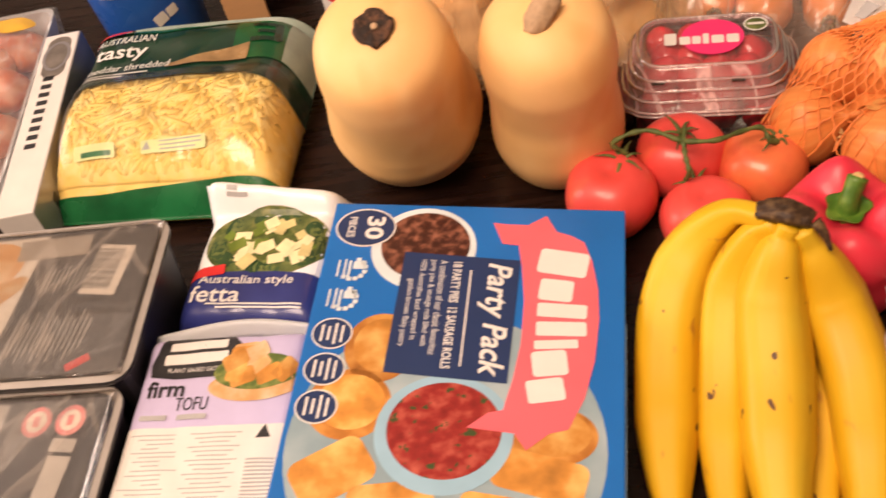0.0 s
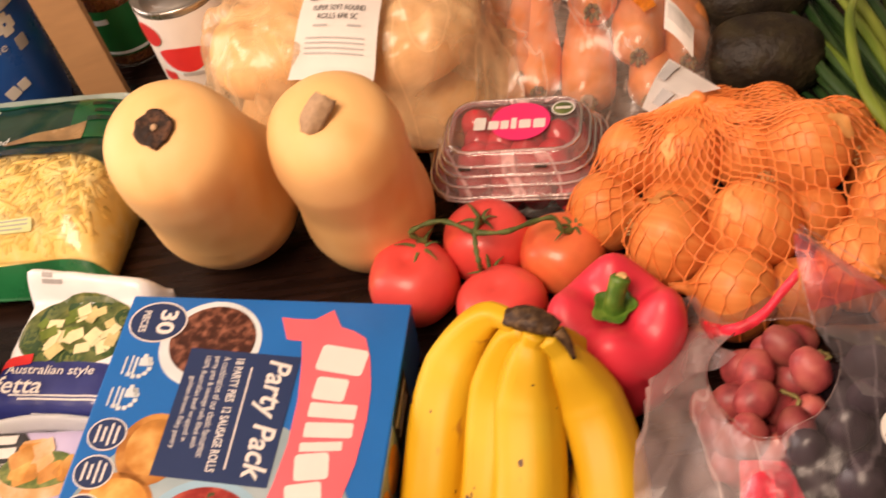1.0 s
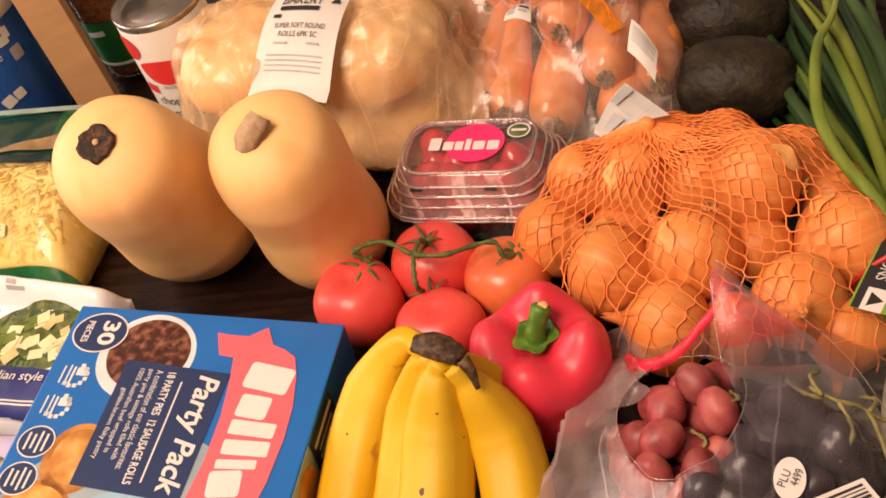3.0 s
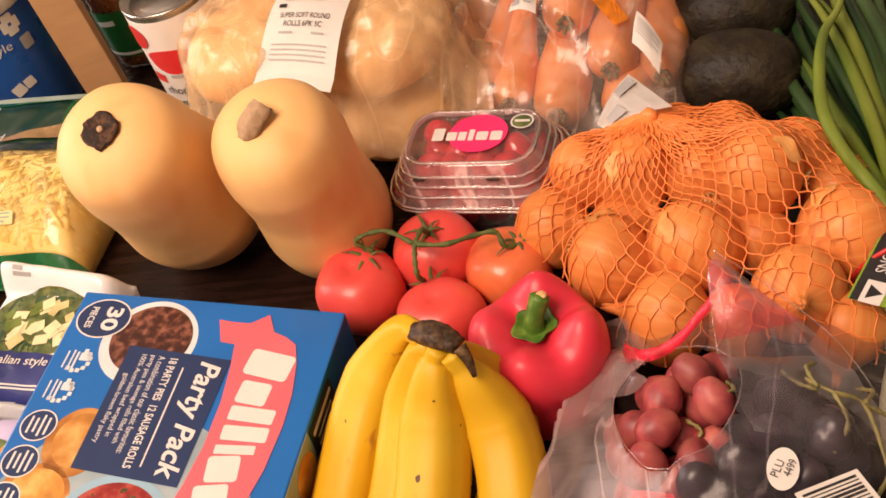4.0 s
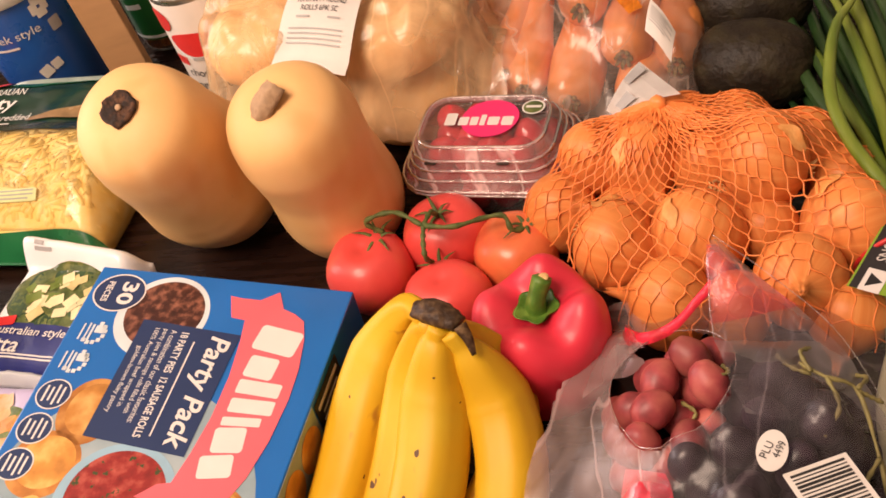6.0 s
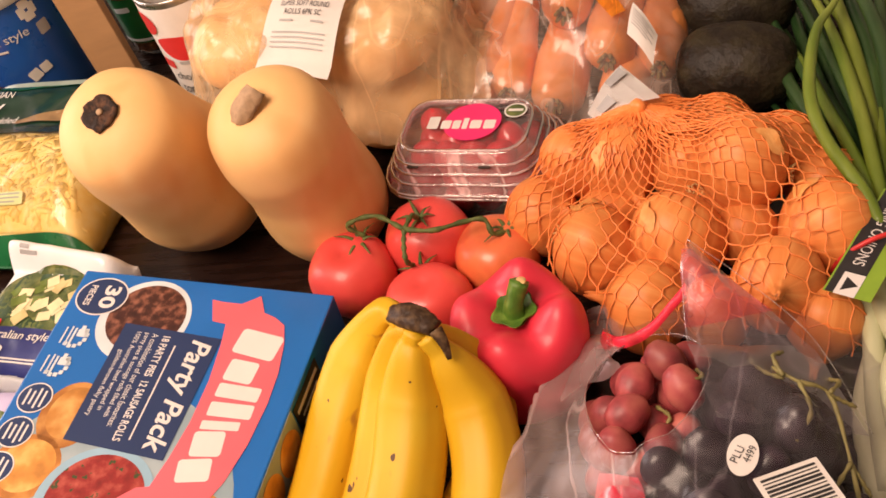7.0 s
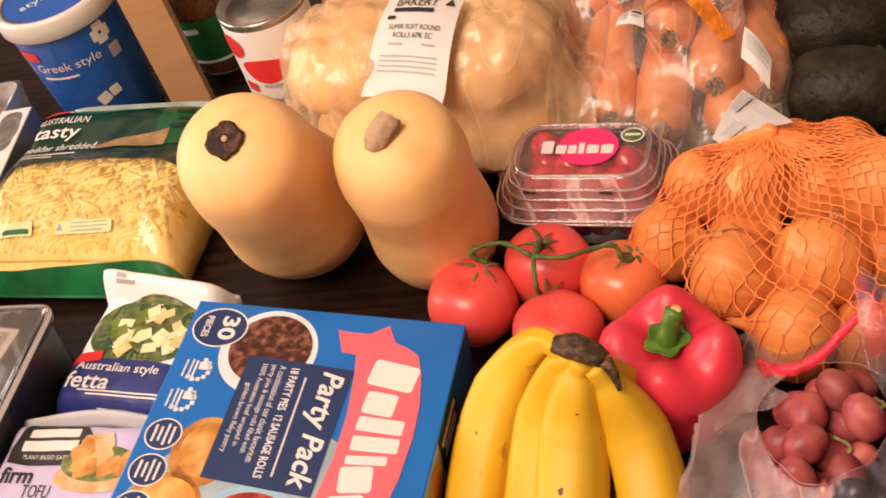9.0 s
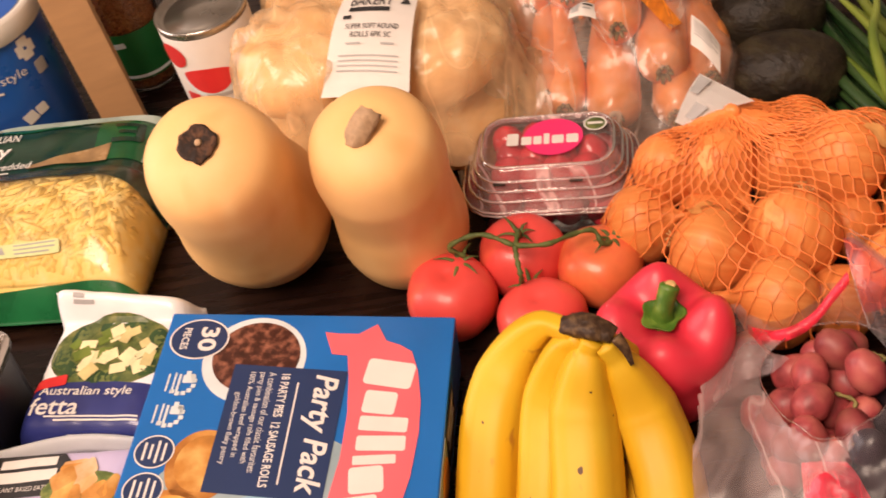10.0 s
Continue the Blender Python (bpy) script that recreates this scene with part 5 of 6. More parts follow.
    part("lettering", lay(fit_text("tasty", 0.048, 0.0175, pose(-0.056, 0.045, 0.0040, 0, 0, 3), 0.012, 0.1), surf, 0.0022), M["white"], t, "", False)
    part("lettering", lay(fit_text("cheddar shredded", 0.078, 0.0088, pose(-0.047, 0.028, 0.0040, 0, 0, 4), 0.0, 0.1), surf, 0.0022), M["white"], t, "", False)
    part("small_print", lay(bars([(-0.058, 0.0175, 0.066, 0.0018, 4), (-0.068, 0.0125, 0.044, 0.0018, 4)], 0.0040), surf, 0.0022), M["white"], t, "", False)
    part("numeral_shape", lay(bars([(0.072, 0.052, 0.024, 0.005, 5), (0.082, 0.062, 0.006, 0.02, 5), (0.072, 0.071, 0.024, 0.005, 5), (0.074, 0.0615, 0.018, 0.004, 5)], 0.0026), surf, 0.0022), M["dark_green"], t, "", False)
    part("pale_label", lay(bars([(-0.052, -0.068, 0.036, 0.011, 3), (0.016, -0.066, 0.055, 0.010, 2)], 0.0026), surf, 0.0022), M["pale_green"], t, "pale green printed strips", False)
    part("label_print", lay(bars([(-0.050, -0.070, 0.026, 0.0036, 3)], 0.0032), surf, 0.0022), M["green_film"], t, "", False)
    part("label_text", lay(bars([(0.022, -0.0625, 0.036, 0.0011, 2), (0.022, -0.0655, 0.036, 0.0011, 2), (0.020, -0.0685, 0.030, 0.0011, 2)], 0.0032), surf, 0.0022), M["grey"], t, "", False)
    part("triangle_mark", lay(slab([(-0.010, -0.069), (-0.003, -0.069), (-0.0065, -0.063)], 0.0032), surf, 0.0022), M["grey"], t, "", False)
    b = pillow(W, H * 0.5, lambda x, y: surf(x, y - 0.035) + 0.0030)
    for v in b.verts:
        v.co.y -= 0.035
    part("clear_window", b, M["window"], t, "clear plastic window film")


make_cheese_bag()


def make_toothpaste():
    t = thing("toothpaste_box", "slim white and silver toothpaste carton lying flat", "toothpaste box", pose(-0.371, 0.688, 0, 0, 0, 4), high=0.042)
    W, H, D = 0.031, 0.222, 0.042
    part("carton", box(W, H, D, 0.0010), M["paper"], t, "white card carton", False)
    up = pose(0, 0, D, 0, 0, 90)
    for k in range(9):
        part("brand_block", bars([(-0.002, -0.035 + k * 0.0105, 0.0095, 0.0058)], D + 0.0006), M["black"], t, "plain black block", False)
    part("silver_emblem", slab(outline("rect", 0.0, 0.078, 0.0105, 0.028, corner=0.9), D + 0.0006), M["silver_dk"], t, "dark silver round-ended emblem", False)
    part("emblem_ring", ring_patch(0.0, 0.079, 0.0125, 0.020, 0.003, D + 0.001), M["silver"], t, "", False)
    side = Matrix(((0, 0, 1, W / 2 + 0.0004), (0, 1, 0, 0), (-1, 0, 0, D), (0, 0, 0, 1)))
    part("silver_side", slab(outline("rect", 0.024, 0, 0.0235, 0.112, corner=0.02), 0.0002), M["silver"], t, "silver printed side", False, side)
    for k in range(9):
        part("side_shape", bars([(0.022, -0.075 + k * 0.016, 0.016, 0.0085, 8)], 0.0006), M["black"], t, "plain black block", False, side)

    press(t, D, ("carton", "silver_side", "side_shape"))


make_toothpaste()


def make_meal_tray(name_m, W, H, D, meal, label):
    t = thing("ready_meal_tray", label, "ready meal", name_m, "ready meals", high=D)
    pr = bmesh.new()
    rows = []
    for sc, z in ((0.86, 0.001), (0.90, 0.010), (0.955, D - 0.006), (0.985, D - 0.004), (1.0, D - 0.002), (1.0, D)):
        rows.append([pr.verts.new((x * sc, y * sc, z)) for x, y in outline("rect", 0, 0, W / 2, H / 2, corner=0.22)])
    grid_faces(pr, rows)
    pr.faces.new(rows[0][::-1])
    part("tray", pr, M["tray_black"], t, "black plastic tray", False)
    rim = bmesh.new()
    a = [rim.verts.new((x, y, D + 0.0005)) for x, y in outline("rect", 0, 0, W / 2, H / 2, corner=0.22)]
    b = [rim.verts.new((x * 0.945, y * 0.93, D + 0.0012)) for x, y in outline("rect", 0, 0, W / 2, H / 2, corner=0.2)]
    for i in range(len(a)):
        rim.faces.new((a[i], a[(i + 1) % len(a)], b[(i + 1) % len(a)], b[i]))
    part("rim", rim, M["rim"], t, "grey sealed rim")
    part("card_sleeve", slab(outline("rect", -0.002, 0, W / 2 * 0.94, H / 2 * 0.925, corner=0.12), D + 0.0012), M["sleeve"], t, "charcoal printed film lid", False)
    z = D + 0.0018
    if meal:
        part("printed_meal", slab([(-W * 0.47, H * 0.44), (-0.005, H * 0.44), (-0.018, -H * 0.43), (-W * 0.47, -H * 0.43)], z), M["paper"], t, "cream printed picture panel", False)
        for k, (x, y, rx, ry, r) in enumerate(((-0.052, 0.030, 0.036, 0.024, 20), (-0.035, 0.005, 0.030, 0.010, 35), (-0.06, 0.000, 0.018, 0.012, 20))):
            part("printed_food", slab(outline("ellipse", x, y, rx, ry, turn=r), z + 0.0004 + k * 0.0002), M["meal"], t, "", False)
        part("pale_sticker", slab(outline("rect", 0.002, 0.047, 0.026, 0.009, turn=2, corner=0.05), z + 0.001), M["rim"], t, "", False)
        part("barcode_label", slab(outline("rect", 0.046, 0.024, 0.013, 0.021, turn=-8, corner=0.05), z + 0.0006), M["paper"], t, "white barcode label", False)
        part("barcode", bars([(0.0455 - k * 0.00024, 0.041 - k * 0.0017, 0.020, (0.0009, 0.0006, 0.0011)[k % 3], -8) for k in range(20)], z + 0.001), M["black"], t, "", False)
        part("small_print", bars([(0.004 + (k % 9) * 0.0033, 0.020 - 0.0 * k, 0.0012, 0.026 - 0.006 * (k % 3), -8) for k in range(9)] + [(-0.006 + k * 0.0036, -0.028, 0.0013, 0.040 - 0.008 * (k % 3), -8) for k in range(15)], z + 0.0004), M["grey"], t, "", False)
        part("text_rule", bars([(0.020, 0.001, 0.062, 0.0012, -3)], z + 0.0006), M["tray_black"], t, "", False)
        part("red_mark", bars([(0.046, -0.050, 0.016, 0.006, 30)], z + 0.0006), M["red"], t, "", False)
    else:
        part("pale_sticker", slab(outline("rect", -0.030, 0.046, 0.038, 0.0145, turn=-2, corner=0.05), z), M["grey"], t, "", False)
        for x in (0.030, 0.052):
            s = part("round_seal", slab(outline("ellipse", x, 0.046, 0.0095, 0.0105), z), M["rose"], t, "rose round seal", False)
            part("seal_centre", slab(outline("ellipse", x, 0.046, 0.0065, 0.0072), z + 0.0005), M["paper"], s, "", False)
            part("seal_mark", bars([(x, 0.046, 0.004, 0.007)], z + 0.001), M["rose"], s, "", False)
        part("recycling_label", slab(outline("rect", 0.050, 0.0, 0.0075, 0.022, turn=-6, corner=0.1), z), M["grey"], t, "grey recycling panel", False)
        part("recycling_mark", slab([(0.044, -0.016), (0.052, -0.016), (0.048, -0.008)], z + 0.0005), M["black"], t, "", False)
        part("small_label", bars([(0.052, 0.029, 0.016, 0.009, -6)], z), M["grey"], t, "", False)
        part("title_bar", bars([(0.004, -0.012, 0.010, 0.034, -6), (-0.012, -0.022, 0.010, 0.046, -6), (0.014, -0.034, 0.010, 0.030, -6)], z), M["paper"], t, "", False)

    press(t, D + 0.0008, ("tray", "rim"))
    part("film_lid", pillow(W * 0.95, H * 0.94, lambda x, y: D + 0.0022 + 0.0008 * noise.noise((x * 30, y * 30, D * 99)) + 0.0005 * noise.noise((x * 90, y * 30, 4)), 40, 5, D + 0.0016), M["lidfilm"], t, "clear crinkled lidding film")


make_meal_tray(pose(-0.311, 0.474, 0, 0, 0, -3), 0.165, 0.132, 0.059, True, "black plastic ready meal tray with a clear wrapped lid")
make_meal_tray(pose(-0.322, 0.343, 0, 0, 0, -3), 0.165, 0.138, 0.050, False, "charcoal ready meal pack with rose seals and pale print")


def make_meat_tray():
    t = thing("meat_tray", "plastic-wrapped tray of pink raw meat with a yellow sticker", "meat", pose(-0.462, 0.735, 0, 0, 0, 3), high=0.05)
    W, H = 0.128, 0.24
    pr = bmesh.new()
    rows = [[pr.verts.new((x * sc, y * sc, z)) for x, y in outline("rect", 0, 0, W / 2, H / 2, corner=0.2)] for sc, z in ((0.88, 0.001), (0.95, 0.020), (1, 0.036), (0.96, 0.036), (0.93, 0.020), (0.9, 0.006))]
    grid_faces(pr, rows)
    pr.faces.new(rows[0][::-1])
    pr.faces.new(rows[-1])
    part("tray", pr, M["fetawhite"], t, "pale plastic tray", False)
    rnd = random.Random(5)
    for k in range(10):
        x, y = -0.03 + 0.03 * (k % 3), -0.09 + 0.021 * k
        bm = lathe([(max(0.1, q), z) for q, z in spline([(0.1, -1), (0.7, -0.7), (1, 0), (0.7, 0.7), (0.1, 1)], 12)], 16, lambda a, z, q: (0.034 * q * math.cos(a), 0.020 * q * math.sin(a), 0.016 * z))
        part("meat_piece", bm, M["meat"], t, "", True, pose(x, y, 0.026 + rnd.uniform(0, 0.006), 0, 0, rnd.uniform(-25, 25)))
    surf = lambda x, y: 0.036 + 0.014 * bumpy(x, W) * bumpy(y, H) + 0.002 * noise.noise((x * 50, y * 50, 0))
    part("wrap", pillow(W, H, surf), M["wrap"], t, "clear stretched wrap")
    part("sticker", lay(slab(outline("ellipse", 0.034, 0.085, 0.020, 0.014), 0.0008), surf), M["yellow"], t, "yellow oval sticker", False)


make_meat_tray()


def make_tub():
    t = thing("yoghurt_tub", "large blue plastic tub of yoghurt with a white-rimmed lid", "yoghurt", pose(-0.313, 0.846, 0, 0, 0, 2), high=0.13)
    part("tub", lathe([(0.030, 0.001), (0.043, 0.0), (0.0445, 0.004), (0.0515, 0.118), (0.0515, 0.121)], 56), M["tub_blue"], t, "blue printed tapering tub")
    lid = part("lid", lathe([(0.0530, 0.112), (0.0555, 0.114), (0.0560, 0.128), (0.0545, 0.131), (0.0500, 0.1305), (0.0485, 0.1275), (0.010, 0.1275)], 56), M["tub_white"], t, "white plastic lid rim")
    part("lid_print", slab(outline("ellipse", 0, 0, 0.0475, 0.0475, 50), 0.1282), M["tub_blue"], lid, "blue printed lid disc", False)
    part("lettering", fit_text("style", 0.030, 0.013, pose(-0.010, -0.014, 0.1286, 0, 0, 40)), M["bowl_white"], lid, "", False)
    part("lid_ring", ring_patch(0, 0, 0.0475, 0.0475, 0.002, 0.1286), M["tin"], lid, "", False)
    def on_tub(bm, z0):
        cut_fine(bm, 0.004)
        for v in bm.verts:
            r = 0.0446 + 0.0618 * (z0 + v.co.y - 0.004) + 0.0004 + v.co.z
            a = v.co.x / 0.048
            v.co = Vector((r * math.sin(a), -r * math.cos(a), z0 + v.co.y))
        return bm
    part("lettering", on_tub(fit_text("Greek style", 0.060, 0.0105, pose(0.008, 0, 0.0004), 0.0, 0.1), 0.084), M["white"], t, "", False)
    part("small_print", on_tub(bars([(-0.004, 0, 0.034, 0.002)], 0.0004), 0.0745), M["white"], t, "", False)
    part("red_flash", on_tub(bars([(-0.024, 0, 0.020, 0.009)], 0.0004), 0.097), M["red"], t, "red brand patch", False)
    f = part("flower_print", on_tub(bars([(0.046, 0.006, 0.010, 0.008, 0), (0.046, -0.005, 0.010, 0.008, 0), (0.041, 0, 0.007, 0.010), (0.051, 0, 0.007, 0.010)], 0.0004), 0.100), M["tub_white"], t, "white printed flowers", False)
    part("flower_print", on_tub(bars([(0.052, 0, 0.011, 0.012)], 0.0004), 0.080), M["grey"], t, "grey printed flower", False)
    part("flower_print", on_tub(bars([(0.022, 0, 0.012, 0.010, 20), (0.034, 0.003, 0.010, 0.009, 10)], 0.0004), 0.045), M["tub_white"], t, "", False)


make_tub()

carton = thing("cardboard_carton", "plain brown cardboard carton standing on end", "carton", pose(-0.2226, 0.828, 0, 0, 0, 14), high=0.21)
part("front_panel", box(0.036, 0.003, 0.21, 0.001, (0, -0.0065, 0.0)), M["cardboard"], carton, "smooth tan front panel", False)
part("back_panel", box(0.036, 0.003, 0.21, 0.001, (0, 0.0065, 0.0)), M["cardboard"], carton, "", False)
for x in (-0.0165, 0.0165):
    part("side_panel", box(0.003, 0.0096, 0.2096, 0.0008, (x, 0, 0.0)), M["cardboard"], carton, "", False)
part("top_flap", box(0.0298, 0.0096, 0.003, 0.0008, (0, 0, 0.2065)), M["cardboard"], carton, "", False)


def make_jar():
    t = thing("lentil_jar", "clear jar of brown lentils with a green label", "jar", pose(-0.2150, 0.9090, 0) @ Matrix.Diagonal((0.88, 0.88, 1, 1)), high=0.16)
    part("glass", lathe([(0.026, 0.001), (0.033, 0.002), (0.0350, 0.008), (0.0350, 0.125), (0.030, 0.138), (0.028, 0.150)], 48), M["glass"], t, "clear glass wall")
    part("lid", lathe([(0.0295, 0.148), (0.0300, 0.150), (0.0300, 0.162), (0.0285, 0.164), (0.004, 0.164)], 36), M["green_film"], t, "green screw lid")
    part("label", lathe([(0.0353, 0.016), (0.0355, 0.017), (0.0355, 0.062), (0.0353, 0.063)], 48, None, False), M["jar_label"], t, "green paper label")
    part("label_text", lathe([(0.0357, 0.018), (0.0358, 0.0185), (0.0358, 0.0205), (0.0357, 0.021)], 48, None, False), M["bowl_white"], t, "")
    part("label_print", wrap_on(cut_fine(bars([(-0.010, 0.052, 0.022, 0.005, 6)], 0.0004), 0.003), 0.0357), M["bowl_white"], t, "", False)
    rnd = random.Random(2)
    bm = bmesh.new()
    for k in range(1500):
        a, z = rnd.uniform(math.pi, TAU), rnd.uniform(0.006, 0.128)
        r = 0.0325 - rnd.uniform(0, 0.002)
        c = Vector((r * math.cos(a), r * math.sin(a), z))
        s = 0.0019
        o = [bm.verts.new(c + Vector(d) * s) for d in ((1, 0, 0), (-1, 0, 0), (0, 1, 0), (0, -1, 0), (0, 0, 0.8), (0, 0, -0.8))]
        for f in ((0, 2, 4), (2, 1, 4), (1, 3, 4), (3, 0, 4), (2, 0, 5), (1, 2, 5), (3, 1, 5), (0, 3, 5)):
            bm.faces.new([o[i] for i in f])
    tagged(part("lentils", bm, M["lentil"], t, "heap of brown lentils"), kind="stuff")
    part("lentil_core", lathe([(0.020, 0.004), (0.031, 0.005), (0.0315, 0.126), (0.01, 0.128)], 30), M["lentil"], t, "")


make_jar()


def make_can():
    t = thing("tomato_can", "tin can of chopped tomatoes with a white paper label", "can", pose(-0.1085, 0.803, 0, 0, 0, -4), high=0.116)
    R, H = 0.0372, 0.116
    part("can_body", lathe([(0.034, 0.001), (R, 0.0), (R + 0.0006, 0.002), (R, 0.004), (R, H - 0.004), (R + 0.0008, H - 0.003), (R + 0.0008, H), (R - 0.0014, H), (R - 0.0020, H - 0.004), (0.030, H - 0.0045), (0.0295, H - 0.0038), (0.026, H - 0.0045), (0.0255, H - 0.0038), (0.004, H - 0.0042)], 56), M["tin"], t, "plain metal tin with ridged lid")
    part("label", lathe([(R + 0.0002, 0.006), (R + 0.0005, 0.0065), (R + 0.0005, H - 0.0065), (R + 0.0002, H - 0.006)], 56, None, False), M["paper"], t, "white paper label")

    def put(bm, z0):
        cut_fine(bm, 0.003)
        for v in bm.verts:
            v.co.y += z0
        return wrap_on(bm, R + 0.0008)
    part("lettering", put(fit_text("chopped", 0.038, 0.0098, pose(0.000, 0, 0.0004)), 0.046), M["black"], t, "", False)
    part("lettering", put(fit_text("tomatoes", 0.040, 0.0072, pose(0.001, 0, 0.0004)), 0.034), M["black"], t, "", False)
    bowl = [(0.021 * math.cos(a), 0.016 * math.sin(a) if math.sin(a) < 0 else 0.006 * math.sin(a)) for a in np.linspace(0, TAU, 36, endpoint=False)]
    part("printed_bowl", put(slab([(x * 1.12, y * 1.12 - 0.001) for x, y in bowl], 0.0002), 0.078), M["bowl_white"], t, "", False)
    part("printed_tomato", put(slab(bowl, 0.0006), 0.079), M["red"], t, "printed red chopped tomato", False)
    part("printed_tomato", put(slab(outline("ellipse", -0.026, 0, 0.013, 0.010), 0.0006), 0.095), M["red"], t, "", False)
    part("red_flash", put(bars([(-0.021, 0, 0.013, 0.008, -4)], 0.0004), 0.058), M["red"], t, "", False)
    part("shadow_bar", put(bars([(0.006, 0, 0.026, 0.003)], 0.0003), 0.0605), M["grey"], t, "", False)


make_can()

# ---- things in clear bags ----
def make_punnet():
    t = thing("cherry_tomato_punnet", "clear plastic punnet of red cherry tomatoes with a pink sticker", "punnet", pose(0.1500, 0.6435, 0, 0, 0, -8) @ Matrix.Diagonal((1.00, 1.02, 0.90, 1)), high=0.055)
    W, H = 0.126, 0.084

    def shell(levels):
        bm = bmesh.new()
        rows = [[bm.verts.new((x, y, z)) for x, y in outline("rect", 0, 0, w / 2, h / 2, corner=c)] for w, h, z, c in levels]
        grid_faces(bm, rows)
        return bm, rows
    bm, rows = shell([(0.100, 0.058, 0.001, 0.35), (0.104, 0.062, 0.004, 0.35), (0.112, 0.070, 0.026, 0.62), (0.114, 0.072, 0.030, 0.62), (0.126, 0.084, 0.031, 0.62), (0.127, 0.085, 0.0335, 0.62)])
    bm.faces.new(rows[0][::-1])
    part("base", bm, M["clear"], t, "clear moulded base")
    bm, rows = shell([(0.128, 0.086, 0.032, 0.62), (0.128, 0.086, 0.036, 0.62), (0.121, 0.079, 0.037, 0.62), (0.119, 0.077, 0.041, 0.62), (0.114, 0.072, 0.042, 0.62), (0.108, 0.066, 0.052, 0.62), (0.104, 0.062, 0.054, 0.62), (0.098, 0.056, 0.060, 0.62), (0.094, 0.052, 0.0615, 0.62), (0.088, 0.046, 0.0605, 0.62)])
    part("lid_top", slab(outline("rect", 0, 0, 0.044, 0.023, corner=0.62), 0.0606), M["clear"], t, "flat clear top of the lid", False)
    # only the slopes carry the painted reflection haze; the flat top stays clearer
    part("lid", bm, M["lidsheen"], t, "clear ridged snap lid")
    bm = bmesh.new()
    for z, w, h in ((0.036, 0.128, 0.086), (0.0330, 0.128, 0.086), (0.0415, 0.118, 0.076), (0.0475, 0.111, 0.069), (0.0535, 0.105, 0.063), (0.0612, 0.094, 0.052)):
        pts = [Vector((x, y, z)) for x, y in outline("rect", 0, 0, w / 2, h / 2, corner=0.62)]
        pts.append(pts[0])
        sweep(bm, pts, [0.0013] * len(pts), 6, None, 1.0, False)
    part("lid_ribs", bm, M["ribclear"], t, "clear moulded ribs")
    seed = lathe([(max(0.06, q), z) for q, z in spline([(0.06, -1.05), (0.6, -0.85), (0.97, -0.2), (0.97, 0.3), (0.6, 0.88), (0.06, 1.0)], 14)], 18)
    bmesh.ops.scale(seed, vec=(0.0118, 0.0118, 0.0125), verts=seed.verts)
    first = part("cherry_tomato", seed, M["cherry"], t)
    first.matrix_basis = pose(-0.036, -0.016, 0.014)
    rnd = random.Random(6)
    for k in range(12 * 2 + 11):
        lay_no, i = divmod(k, 12)
        gx, gy = i % 4, i // 4
        o = new("cherry_tomato", first.data)
        o.parent = t
        near = (1.0, 0.95, 0.80)[lay_no]
        x, y = near * (-0.036 + gx * 0.024 + rnd.uniform(-0.003, 0.003)), near * (-0.020 + gy * 0.020 + rnd.uniform(-0.003, 0.003))
        o.matrix_basis = pose(x, y, 0.014 + 0.0160 * lay_no + rnd.uniform(0, 0.002), rnd.uniform(0, 180), rnd.uniform(0, 180), 0)
    s = part("sticker", slab(outline("ellipse", 0.004, 0.003, 0.0215, 0.019), 0.0622), M["punnet_pink"], t, "round hot pink sticker", False)
    for blk in ((-0.025, 0.002, 0.0085, 0.0125), (-0.0150, 0.0, 0.0075, 0.0085), (-0.0070, 0.0, 0.006, 0.0085), (-0.0005, 0.001, 0.004, 0.011), (0.0075, 0.0, 0.0085, 0.0085), (0.0178, 0.0, 0.0085, 0.009)):
        part("brand_block", bars([blk], 0.0632), M["white"], t, "plain white block", False)
    part("seal", slab(outline("ellipse", 0.034, 0.014, 0.0078, 0.0068), 0.0622), M["vine"], t, "small green seal", False)
    part("seal_ring", ring_patch(0.034, 0.014, 0.0084, 0.0074, 0.0012, 0.0628), M["white"], t, "", False)
    part("seal_bar", bars([(0.034, 0.0145, 0.011, 0.0024)], 0.0628), M["white"], t, "", False)
    for x in (-0.034, 0.020):
        part("pull_tab", bars([(x, -0.033, 0.009, 0.003)], 0.0535), M["scar"], t, "", False)

    press(t, 0.0617, ("base", "lid", "lid_top", "lid_ribs", "cherry_tomato", "pull_tab"))


make_punnet()


def lumpy(name, size, flat, material, n=26):
    pr = spline([(0.06, -0.62), (0.62, -0.60), (0.93, -0.36), (1.0, -0.02), (0.93, 0.34), (0.70, 0.62), (0.38, 0.77), (0.06, 0.81)], 22)
    return lathe([(max(0.05, q), z) for q, z in pr], n, lambda a, z, q: (size * q * (1 + 0.03 * math.sin(2 * a + size * 900)) * math.cos(a), size * q * (1 + 0.03 * math.sin(3 * a)) * math.sin(a), size * flat * z))


